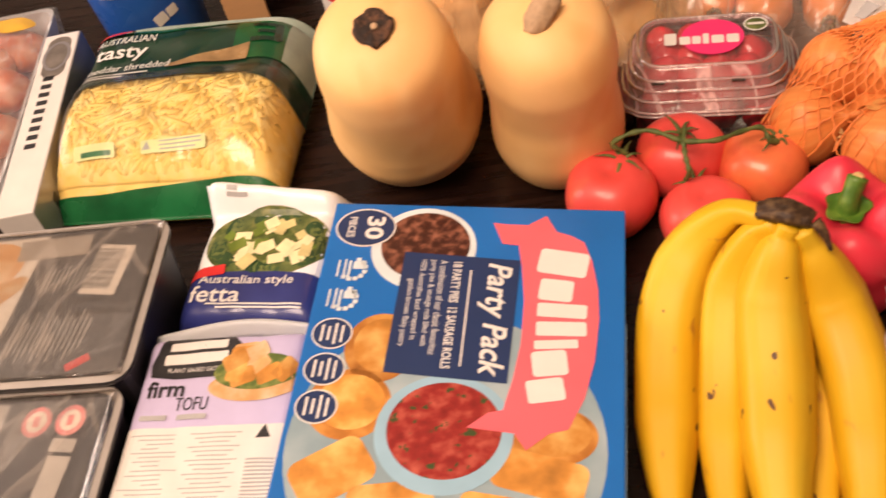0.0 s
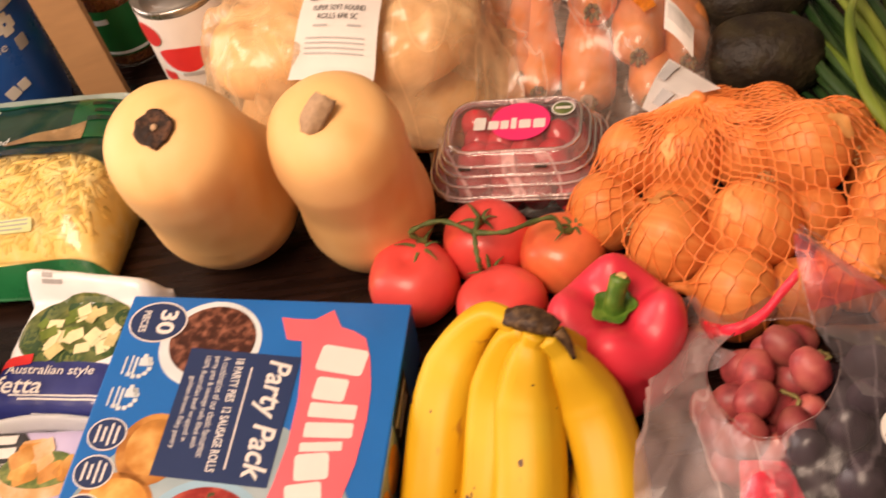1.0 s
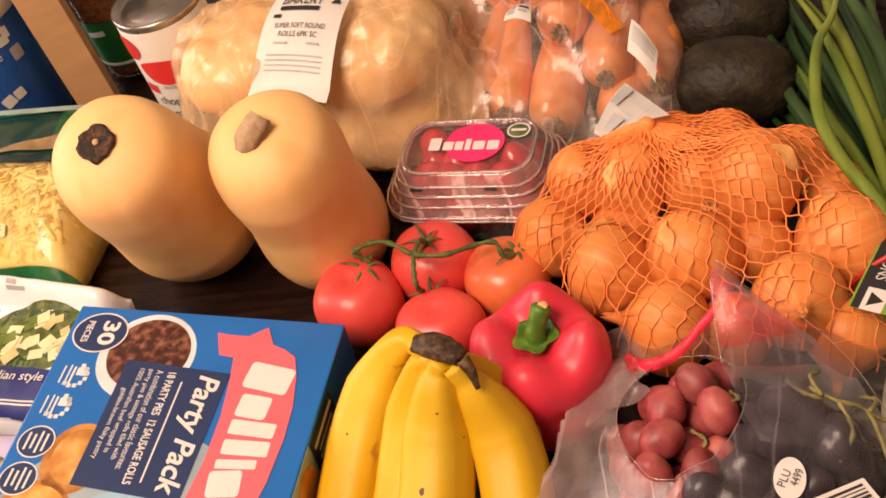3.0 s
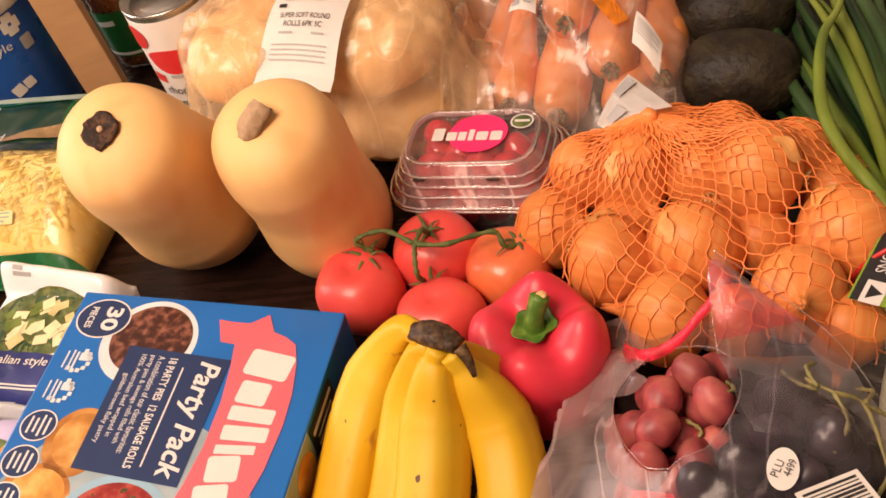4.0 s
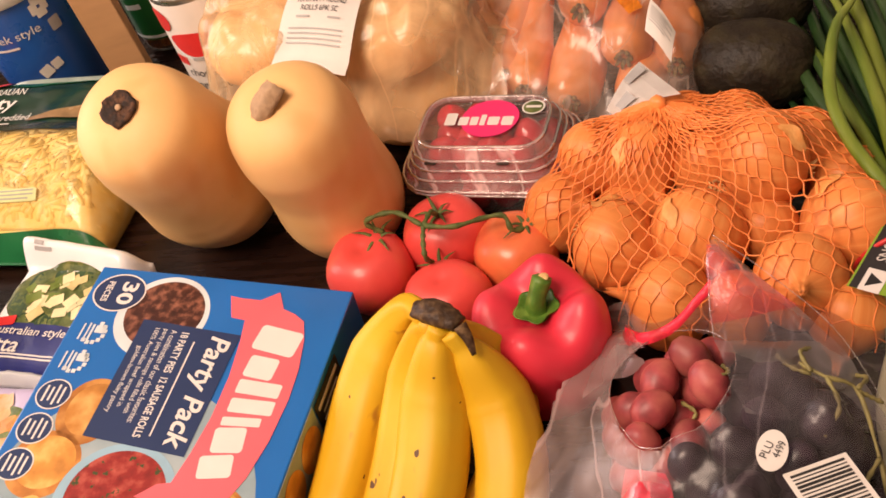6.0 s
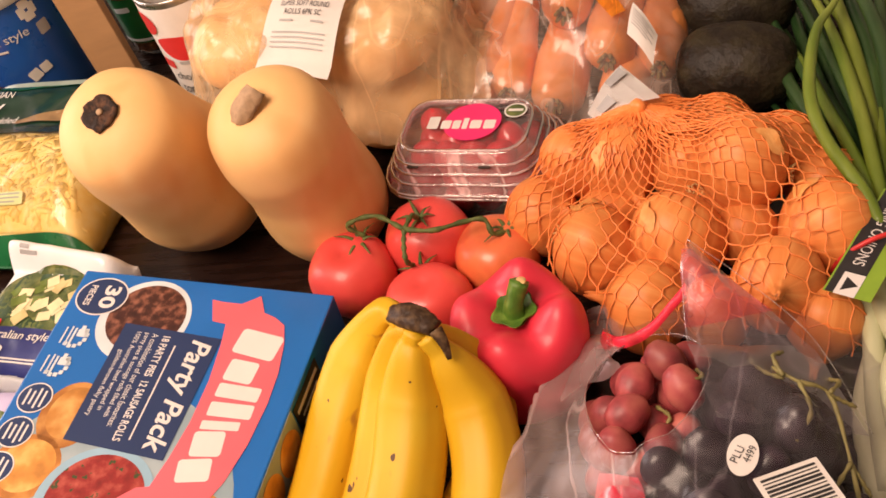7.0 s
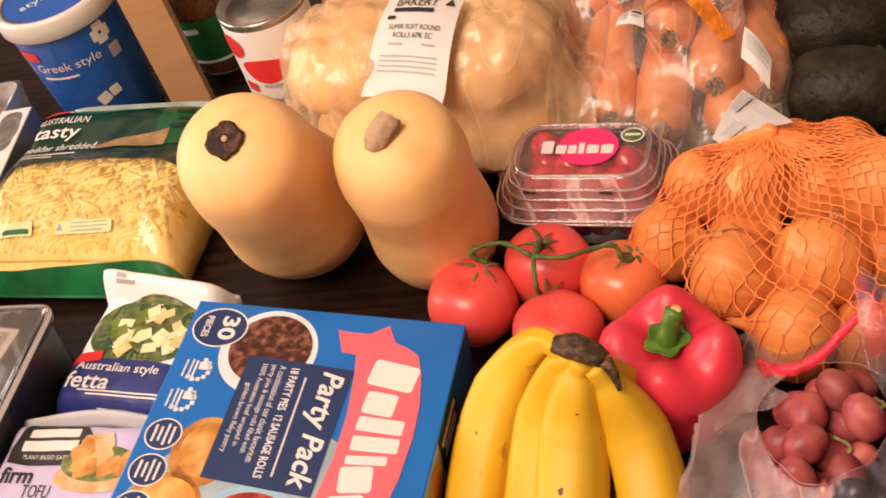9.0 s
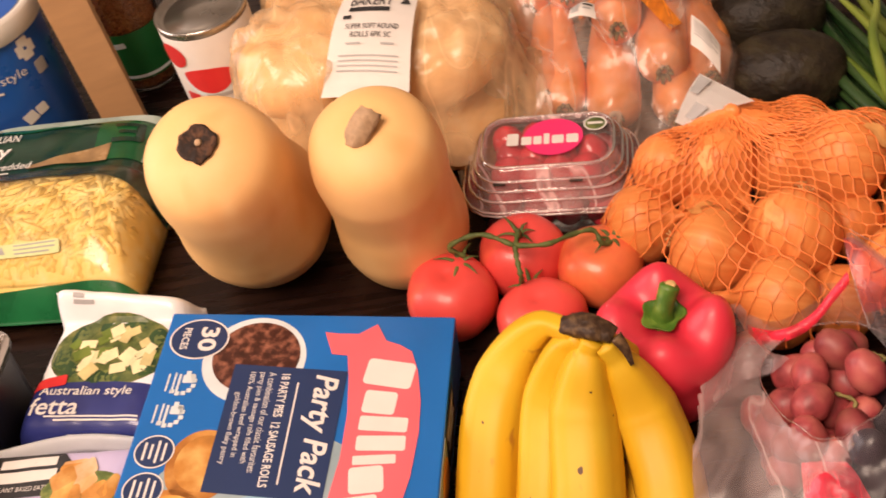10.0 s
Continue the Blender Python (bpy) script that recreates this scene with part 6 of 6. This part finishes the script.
def make_rolls():
    t = thing("bread_roll_bag", "clear plastic bags of soft round bread rolls with a paper label", "bread rolls", pose(0.0, 0.75, 0), high=0.12)
    back = pose(0, -0.75, 0)
    rolls = [(-0.021, 0.742, 0.092, 0.058), (0.078, 0.738, 0.087, 0.056), (-0.014, 0.838, 0.084, 0.052), (0.084, 0.832, 0.084, 0.052), (-0.024, 0.746, 0.031, 0.053), (0.086, 0.726, 0.031, 0.055), (-0.014, 0.848, 0.030, 0.053), (0.084, 0.838, 0.029, 0.052)]
    for x, y, z, r in rolls:
        part("bread_roll", lumpy("roll", r, 0.58, "bread", 36), M["bread"], t, "", True, back @ pose(x, y, z, random.uniform(-4, 4), random.uniform(-4, 4), random.uniform(0, 360)))
    xs, ys = np.arange(-0.115, 0.160, 0.004), np.arange(0.655, 0.925, 0.004)
    Z = lumps_height(xs, ys, [(x, y, z, r * 1.04, r * 1.04, r * 0.49) for x, y, z, r in rolls], 16, 2)
    X, Y = np.meshgrid(xs, ys)
    keep = Z > 0.006
    part("bag", sheet(xs, ys, Z, keep, 0.0060, 0.0068, 34, 3), M["breadfilm"], t, "crinkled clear plastic bag", True, back)
    # the twisted slack of the bag beside the carrots
    bm = bmesh.new()
    rows = []
    for i in range(22):
        f = i / 21
        rows.append([bm.verts.new((0.120 + 0.012 * math.sin(f * 2.2) + 0.014 * g + 0.003 * noise.noise((f * 9, g * 5, 2)), 0.692 + 0.13 * f, 0.006 + 0.085 * (1 - abs(g - 0.4)) * (0.45 + 0.55 * math.sin(f * 2.6 + 0.4)) + 0.006 * noise.noise((f * 14, g * 7, 0)))) for g in np.linspace(0, 1, 9)])
    grid_faces(bm, rows, False)
    part("bag_slack", bm, M["slackfilm"], t, "loose folded end of the bag", True, back)
    # the crumpled corner in front, between the pumpkin and the punnet
    bm = bmesh.new()
    grid_faces(bm, [[bm.verts.new((x + 0.004 * noise.noise((x * 50, y * 60, 3)), y + 0.004 * noise.noise((x * 60, y * 50, 8)), 0.004 + 0.058 * f ** 0.6 * (0.7 + 0.3 * math.sin(g * 2.6)) + 0.010 * abs(noise.noise((x * 70 + y * 40, y * 30, 1))))) for g, x in zip(np.linspace(0, 1, 26), np.linspace(0.078, 0.142, 26))] for f, y in zip(np.linspace(0, 1, 26), np.linspace(0.668, 0.728, 26))], False)
    part("bag_corner", bm, M["slackfilm"], t, "crumpled corner of the bag", True, back)

    c = [Vector((0.019, 0.744, 0.132)), Vector((0.073, 0.742, 0.124)), Vector((0.058, 0.654, 0.104)), Vector((-0.006, 0.676, 0.103))]
    smooth = lambda u, v: c[0].lerp(c[1], u).lerp(c[3].lerp(c[2], u), v)

    def laid(u, v, up):
        p = smooth(u, v)
        return Vector((p.x, p.y, p.z + 0.0085 * math.sin(math.pi * min(1, v + 0.12)) + 0.002 * math.sin(u * 3.1) + up))
    bm = bmesh.new()
    grid_faces(bm, [[bm.verts.new(laid(u, v, 0)) for u in np.linspace(0, 1, 40)] for v in np.linspace(0, 1, 44)], False)
    lab = part("paper_label", bm, M["paper"], t, "white printed paper label", True, back)

    def stuck(bm, up=0.0010):
        cut_grid(bm, 0.06)
        for v in bm.verts:
            v.co = laid(min(max(v.co.x, 0), 1), 1 - min(max(v.co.y, 0), 1), up)
        return bm
    part("lettering", stuck(fit_text("BAKERY", 0.56, 0.115, pose(0.43, 0.90, 0), 0.0, 0.1)), M["black"], lab, "", False)
    part("lettering", stuck(fit_text("SUPER SOFT ROUND", 0.66, 0.050, pose(0.5, 0.60, 0))), M["black"], lab, "", False)
    part("lettering", stuck(fit_text("ROLLS 6PK SC", 0.50, 0.050, pose(0.5, 0.52, 0))), M["black"], lab, "", False)
    part("label_print", stuck(bars([(0.42, 0.79, 0.52, 0.050), (0.16, 0.70, 0.10, 0.04)], 0)), M["black"], lab, "", False)
    tagged(part("label_text", stuck(bars([(0.30, 0.44, 0.18, 0.018), (0.72, 0.44, 0.16, 0.018), (0.5, 0.34, 0.72, 0.012), (0.5, 0.30, 0.72, 0.012), (0.5, 0.26, 0.72, 0.012), (0.5, 0.22, 0.72, 0.012)], 0)), M["grey"], lab, "", False), kind="stuff")
    part("triangle_mark", stuck(slab([(0.80, 0.86), (0.93, 0.86), (0.865, 0.95)], 0)), M["black"], lab, "", False)


make_rolls()

CARROTS = [
    ((0.141, 0.710, 0.024), (0.152, 0.870, 0.030), 0.0150), ((0.168, 0.714, 0.030), (0.184, 0.875, 0.040), 0.0165), ((0.154, 0.724, 0.038), (0.166, 0.880, 0.042), 0.0135), ((0.205, 0.700, 0.026), (0.223, 0.870, 0.034), 0.0205),
    ((0.247, 0.720, 0.044), (0.268, 0.875, 0.052), 0.0190), ((0.252, 0.700, 0.019), (0.285, 0.850, 0.020), 0.0180), ((0.284, 0.724, 0.030), (0.293, 0.880, 0.036), 0.0190),
    ((0.217, 0.750, 0.066), (0.230, 0.900, 0.062), 0.0190), ((0.186, 0.815, 0.062), (0.190, 0.930, 0.055), 0.0175), ((0.124, 0.745, 0.020), (0.130, 0.880, 0.020), 0.0165),
    ((0.258, 0.775, 0.074), (0.262, 0.910, 0.060), 0.0175), ((0.152, 0.820, 0.052), (0.158, 0.930, 0.045), 0.0175),
]


def make_carrots():
    t = thing("carrot_bag", "clear plastic bag of washed orange carrots with white labels", "carrots", pose(0.21, 0.78, 0), high=0.085)
    back = pose(-0.21, -0.78, 0)
    lumps = []
    for k, (a, b, r) in enumerate(CARROTS):
        r = r * 1.08
        a, b = Vector(a), Vector(b)
        d = (b - a).normalized()
        mid = a.lerp(b, 0.5) + Vector((random.uniform(-0.004, 0.004), 0, 0))
        line = [a, a + d * 0.010, a.lerp(b, 0.25), mid, b]
        o = part("carrot", tube([tuple(p) for p in line], [r * 0.45, r * 0.93, r, r * 0.80, r * 0.30], 22, 34, lambda q: 1 + 0.025 * math.sin(3 * q + k)), M["carrot"], t, "", True, back)
        bm = bmesh.new()
        for i in range(7):
            q = TAU * i / 7
            s = Vector((math.cos(q), 0, math.sin(q)))
            sweep(bm, [a + s * 0.003 + d * 0.003, a + s * 0.005 - d * 0.003, a + s * 0.0065 - d * 0.0055], [0.0022, 0.0018, 0.0010], 6)
        part("crown", bm, M["carrot_top"], o, "trimmed dark green crown", True)
        o.children[0].matrix_parent_inverse = Matrix.Identity(4)
        for f in np.linspace(0, 1, 9):
            p = a.lerp(b, f)
            w = r * (1 - 0.6 * f)
            lumps.append((p.x, p.y, p.z, w * 1.1, 0.022, w))
    xs, ys = np.arange(0.105, 0.325, 0.004), np.arange(0.665, 0.925, 0.004)
    Z = lumps_height(xs, ys, lumps, 8, 2)
    part("bag", sheet(xs, ys, Z, Z > 0.005, 0.0045, 0.0036, 26, 8), M["wrap2"], t, "crinkled clear plastic bag", True, back)

    def patch(name, corners, ma, up, label=""):
        c = [Vector((*p, 0)) for p in corners]
        bm = bmesh.new()

        def at(u, v):
            p = c[0].lerp(c[1], u).lerp(c[3].lerp(c[2], u), v)
            z = sample(xs, ys, Z, p.x, p.y, 0.008)
            return (p.x, p.y, z + up)
        grid_faces(bm, [[bm.verts.new(at(u, v)) for u in np.linspace(0, 1, 10)] for v in np.linspace(0, 1, 10)], False)
        return part(name, bm, M[ma], t, label, True, back)
    patch("orange_band", [(0.191, 0.772), (0.229, 0.775), (0.227, 0.757), (0.189, 0.761)], "orangefilm", 0.0075, "orange printed band on the film")
    patch("orange_band", [(0.229, 0.775), (0.264, 0.737), (0.254, 0.729), (0.227, 0.757)], "orangefilm", 0.0075)

    def plate(name, corners, ma, lift, label="", span=(0, 1, 0, 1)):
        c = [Vector(p) for p in corners]
        bm = bmesh.new()
        at = lambda u, v: c[0].lerp(c[1], u).lerp(c[3].lerp(c[2], u), v) + Vector((0, 0, 0.0030 * math.sin(math.pi * u) + 0.002 * math.sin(math.pi * v) + lift))
        grid_faces(bm, [[bm.verts.new(at(u, v)) for u in np.linspace(span[0], span[1], 9)] for v in np.linspace(span[2], span[3], 9)], False)
        return part(name, bm, M[ma], t, label, True, back)
    small = [(0.1844, 0.7440, 0.092), (0.2003, 0.7444, 0.092), (0.1995, 0.7277, 0.090), (0.1791, 0.7344, 0.090)]
    plate("small_label", small, "paper", 0.0, "small white sticker")
    plate("small_label_mark", small, "grey", 0.0006, "", (0.08, 0.36, 0.20, 0.80))
    plate("small_label_mark", small, "black", 0.0006, "", (0.52, 0.92, 0.28, 0.42))
    plate("small_label_mark", small, "grey", 0.0006, "", (0.52, 0.82, 0.56, 0.66))
    large = [(0.2704, 0.7328, 0.078), (0.2866, 0.7083, 0.066), (0.2821, 0.6860, 0.058), (0.2652, 0.7085, 0.070)]
    plate("white_label", large, "paper", 0.0, "white printed label")
    for k in range(6):
        plate("label_print", large, "grey", 0.0006, "", (0.10, 0.90 - 0.2 * (k % 2), 0.18 + 0.09 * k, 0.215 + 0.09 * k))
    patch("top_label", [(0.218, 0.800), (0.268, 0.796), (0.262, 0.768), (0.222, 0.776)], "paper", 0.009, "white printed label")


make_carrots()


def make_grapes():
    t = thing("grape_bag", "open plastic bag of red grapes with a barcode sticker", "grapes", pose(0.30, 0.39, 0), high=0.085)
    back = pose(-0.30, -0.39, 0)
    shape = lathe([(max(0.06, q), z) for q, z in spline([(0.06, -1.15), (0.6, -0.95), (0.97, -0.25), (0.97, 0.3), (0.6, 0.95), (0.06, 1.12)], 16)], 20)
    bmesh.ops.scale(shape, vec=(0.0101, 0.0101, 0.0110), verts=shape.verts)
    dark = part("grape", shape, M["grape2"], t)
    red_mesh = dark.data.copy()
    red_mesh.materials[0] = M["grape"]
    rnd = random.Random(21)
    spots_red = [(0.287, 0.424, 0.066), (0.270, 0.413, 0.062), (0.296, 0.403, 0.071), (0.266, 0.395, 0.062), (0.284, 0.378, 0.057), (0.255, 0.384, 0.044), (0.246, 0.396, 0.038), (0.272, 0.372, 0.044), (0.262, 0.412, 0.040), (0.280, 0.400, 0.046), (0.298, 0.436, 0.052), (0.254, 0.402, 0.052), (0.249, 0.376, 0.030), (0.266, 0.428, 0.046), (0.282, 0.432, 0.048), (0.260, 0.378, 0.056), (0.244, 0.414, 0.030), (0.290, 0.414, 0.050), (0.274, 0.386, 0.034), (0.292, 0.390, 0.050), (0.250, 0.391, 0.026), (0.280, 0.420, 0.038)]
    lumps = []
    dark.matrix_basis = back @ pose(0.300, 0.385, 0.046)
    taken = [Vector(p) for p in spots_red] + [Vector((0.300, 0.385, 0.046))]
    for p in spots_red:
        o = new("grape", red_mesh)
        o.parent = t
        o.matrix_basis = back @ pose(*p, rnd.uniform(0, 180), rnd.uniform(0, 180), 0)
    for z, shrink in ((0.0125, 1.0), (0.031, 0.92), (0.049, 0.78), (0.066, 0.58)):
        for k in range(260):
            a, q = rnd.uniform(0, TAU), math.sqrt(rnd.random()) * shrink
            p = Vector((0.318 + 0.066 * q * math.cos(a), 0.372 + 0.068 * q * math.sin(a), z + rnd.uniform(-0.003, 0.003)))
            if all((p - s).length > 0.0205 for s in taken):
                taken.append(p)
                o = new("grape", dark.data)
                o.parent = t
                o.matrix_basis = back @ pose(*p, rnd.uniform(0, 180), rnd.uniform(0, 180), 0)
    for z in (0.0125, 0.030):
        for k in range(160):
            a, q = rnd.uniform(0, TAU), math.sqrt(rnd.random())
            p = Vector((0.252 + 0.026 * q * math.cos(a), 0.352 + 0.038 * q * math.sin(a), z + rnd.uniform(-0.002, 0.003)))
            if all((p - s).length > 0.0200 for s in taken):
                taken.append(p)
                o = new("grape", dark.data)
                o.parent = t
                o.matrix_basis = back @ pose(*p, rnd.uniform(0, 180), rnd.uniform(0, 180), 0)
    stems = [[(0.340, 0.405, 0.082), (0.352, 0.395, 0.083), (0.366, 0.392, 0.076), (0.372, 0.36, 0.066), (0.376, 0.33, 0.05)], [(0.330, 0.412, 0.080), (0.336, 0.402, 0.083), (0.345, 0.398, 0.082)], [(0.366, 0.392, 0.076), (0.378, 0.392, 0.066)], [(0.281, 0.402, 0.058), (0.288, 0.392, 0.062), (0.281, 0.385, 0.058)], [(0.303, 0.415, 0.07), (0.306, 0.406, 0.076), (0.300, 0.402, 0.078)], [(0.372, 0.36, 0.066), (0.380, 0.350, 0.055)], [(0.352, 0.395, 0.083), (0.356, 0.380, 0.080), (0.348, 0.368, 0.074)], [(0.366, 0.392, 0.078), (0.372, 0.404, 0.070), (0.366, 0.412, 0.062)], [(0.345, 0.398, 0.084), (0.341, 0.408, 0.086), (0.346, 0.414, 0.082)], [(0.372, 0.36, 0.068), (0.364, 0.348, 0.066), (0.360, 0.338, 0.06)], [(0.374, 0.345, 0.060), (0.384, 0.336, 0.05)], [(0.325, 0.330, 0.07), (0.318, 0.320, 0.066), (0.322, 0.31, 0.055)]]
    for line in stems:
        part("stalk", sweep(bmesh.new(), spline(line, 14), [0.0011 * (1 + 0.3 * math.sin(i * 1.9)) for i in range(14)], 6), M["grape_stem"], t, "thin green-brown grape stalk", True, back)
    xs, ys = np.arange(0.196, 0.412, 0.0025), np.arange(0.275, 0.490, 0.0025)
    base = [(p.x, p.y, p.z, 0.0125, 0.0125, 0.0125) for p in taken]
    slack = [(0.222, 0.420, 0.0, 0.022, 0.030, 0.022), (0.232, 0.385, 0.0, 0.030, 0.04, 0.034), (0.240, 0.345, 0.0, 0.04, 0.045, 0.045), (0.240, 0.446, 0.0, 0.026, 0.026, 0.040), (0.262, 0.436, 0.0, 0.03, 0.03, 0.05), (0.335, 0.440, 0.0, 0.04, 0.035, 0.062), (0.375, 0.41, 0.0, 0.025, 0.03, 0.035)]
    Z = lumps_height(xs, ys, base + slack, 40, 4)
    X, Y = np.meshgrid(xs, ys)
    edge = 0.10 * np.sin(np.arctan2(Y - 0.404, X - 0.276) * 3 + 0.5)
    hole = ((X - 0.276) / 0.033) ** 2 + ((Y - 0.403) / 0.040) ** 2 < 1 + edge
    skin = sheet(xs, ys, Z, (Z > 0.004) & ~hole & (X > 0.2110 - 0.0025 + 0.3784 * (Y - 0.4170)), 0.006, 0.0035, 15, 5)
    for v in skin.verts:
        dx, dy = (v.co.x - 0.276) / 0.033, (v.co.y - 0.403) / 0.040
        lim = math.sqrt(1 + 0.10 * math.sin(math.atan2(v.co.y - 0.403, v.co.x - 0.276) * 3 + 0.5))
        e = math.hypot(dx, dy)
        if lim * 0.93 < e < lim * 1.10:
            v.co.x, v.co.y = 0.276 + 0.033 * dx * lim / e, 0.403 + 0.040 * dy * lim / e
    for v in skin.verts:
        left = 0.2110 + 0.3784 * (v.co.y - 0.4170) + 0.002 * math.sin(v.co.y * 130)
        if v.co.x < left:
            v.co.x = left
    side = skin.copy()
    bmesh.ops.delete(side, geom=[f for f in side.faces if f.calc_center_median().x > 0.268 + 0.010 * math.sin(f.calc_center_median().y * 90)], context="FACES")
    bmesh.ops.delete(skin, geom=[f for f in skin.faces if f.calc_center_median().x <= 0.268 + 0.010 * math.sin(f.calc_center_median().y * 90)], context="FACES")
    part("bag", skin, M["bagfilm"], t, "crumpled grey clear plastic bag", True, back)
    part("bag_side", side, M["bagmilk"], t, "milky creased side of the bag", True, back)

    def patch(name, corners, ma, label, sag=0.0, crumple=0.002, n=14):
        c = [Vector(p) for p in corners]
        bm = bmesh.new()
        rows = []
        for v in np.linspace(0, 1, n):
            row = []
            for u in np.linspace(0, 1, n):
                p = c[0].lerp(c[1], u).lerp(c[3].lerp(c[2], u), v)
                p = p + Vector((0, 0, sag * math.sin(u * math.pi) * math.sin(v * math.pi))) + crumple * Vector(noise.noise_vector(p * 60))
                row.append(bm.verts.new(p))
            rows.append(row)
        grid_faces(bm, rows, False)
        return part(name, bm, M[ma], t, label, True, back)
    patch("bag_flap", [(0.301, 0.470, 0.104), (0.304, 0.470, 0.104), (0.362, 0.425, 0.072), (0.300, 0.418, 0.086)], "bagfilm", "raised corner of the bag", 0.006)
    patch("bag_flap", [(0.300, 0.418, 0.086), (0.362, 0.425, 0.072), (0.385, 0.385, 0.050), (0.312, 0.372, 0.088)], "bagfilm", "", 0.010)
    patch("pink_edge", [(0.299, 0.468, 0.103), (0.304, 0.467, 0.103), (0.344, 0.436, 0.086), (0.299, 0.424, 0.090)], "pinkfilm", "pink printed corner of the bag", 0.004)
    patch("left_flap", [(0.226, 0.470, 0.034), (0.250, 0.462, 0.046), (0.262, 0.425, 0.060), (0.222, 0.430, 0.028)], "bagmilk", "folded side of the bag", 0.008, 0.004)
    patch("pink_edge", [(0.248, 0.466, 0.046), (0.258, 0.452, 0.056), (0.262, 0.440, 0.058), (0.246, 0.448, 0.050)], "pinkfilm", "", 0.004)
    rim = [(0.276 + 0.033 * math.cos(a) * math.sqrt(1 + 0.10 * math.sin(a * 3 + 0.5)), 0.403 + 0.040 * math.sin(a) * math.sqrt(1 + 0.10 * math.sin(a * 3 + 0.5))) for a in np.linspace(0, TAU, 60)]
    part("opening_hem", sweep(bmesh.new(), [(x, y, sample(xs, ys, Z, x, y) + 0.0062) for x, y in rim], [0.0003] * 60, 5, None, 1.0, False), M["hem"], t, "pale folded edge of the opening", True, back)
    fold = bmesh.new()
    for line in ([(0.303, 0.470, 0.106), (0.330, 0.452, 0.094), (0.362, 0.427, 0.075), (0.386, 0.386, 0.052)], [(0.300, 0.462, 0.100), (0.299, 0.440, 0.094), (0.300, 0.418, 0.088)]):
        sweep(fold, spline(line, 20), [0.00035] * 20, 5)
    part("fold_crease", fold, M["hem"], t, "pale crease in the film", True, back)
    ribbon = spline([(0.250, 0.456, 0.050), (0.262, 0.443, 0.060), (0.278, 0.443, 0.068), (0.292, 0.450, 0.079), (0.300, 0.454, 0.086)], 20)
    bm = bmesh.new()
    rows = [[bm.verts.new(Vector(p) + Vector((0, dy, dz))) for dy, dz in ((0.003, 0.002), (0.0, 0.0026), (-0.002, 0.0008), (-0.0025, -0.0015))] for p in ribbon]
    grid_faces(bm, rows, False)
    part("pink_strip", bm, M["redfilm"], t, "pink printed strip along the opening", True, back)
    patch("red_print", [(0.252, 0.362, 0.060), (0.272, 0.356, 0.066), (0.282, 0.325, 0.062), (0.246, 0.330, 0.052)], "redfilm", "bright red printed patch", 0.006)

    def top(x, y):
        j, i = min(max(int((y - ys[0]) / 0.0025), 1), len(ys) - 2), min(max(int((x - xs[0]) / 0.0025), 1), len(xs) - 2)
        return float(Z[j - 1:j + 2, i - 1:i + 2].max())
    hz = max(top(0.324, 0.352), top(0.345, 0.345)) + 0.0105
    st = part("code_sticker", slab(outline("ellipse", 0.323, 0.353, 0.0072, 0.0112, turn=-12), 0), M["paper"], t, "white oval sticker", False, back @ Matrix.Translation((0, 0, hz)))
    for k, txt in enumerate(("PLU", "4499")):
        part("lettering", fit_text(txt, 0.009, 0.0038, pose(0.3205 + 0.0055 * k, 0.353, 0.0005, 0, 0, 62)), M["black"], st, "", False)
    lab = part("barcode_label", slab(outline("rect", 0, 0, 0.016, 0.022, corner=0.04), 0), M["paper"], t, "white barcode label", False, back @ pose(0.350, 0.328, hz - 0.002, -4, 5, 24))
    tagged(part("barcode", bars([(0, 0.0190 - k * 0.0021, 0.027, (0.0013, 0.0006, 0.0010, 0.0015)[k % 4]) for k in range(19)], 0.0002), M["black"], lab, "", False), kind="stuff")


make_grapes()
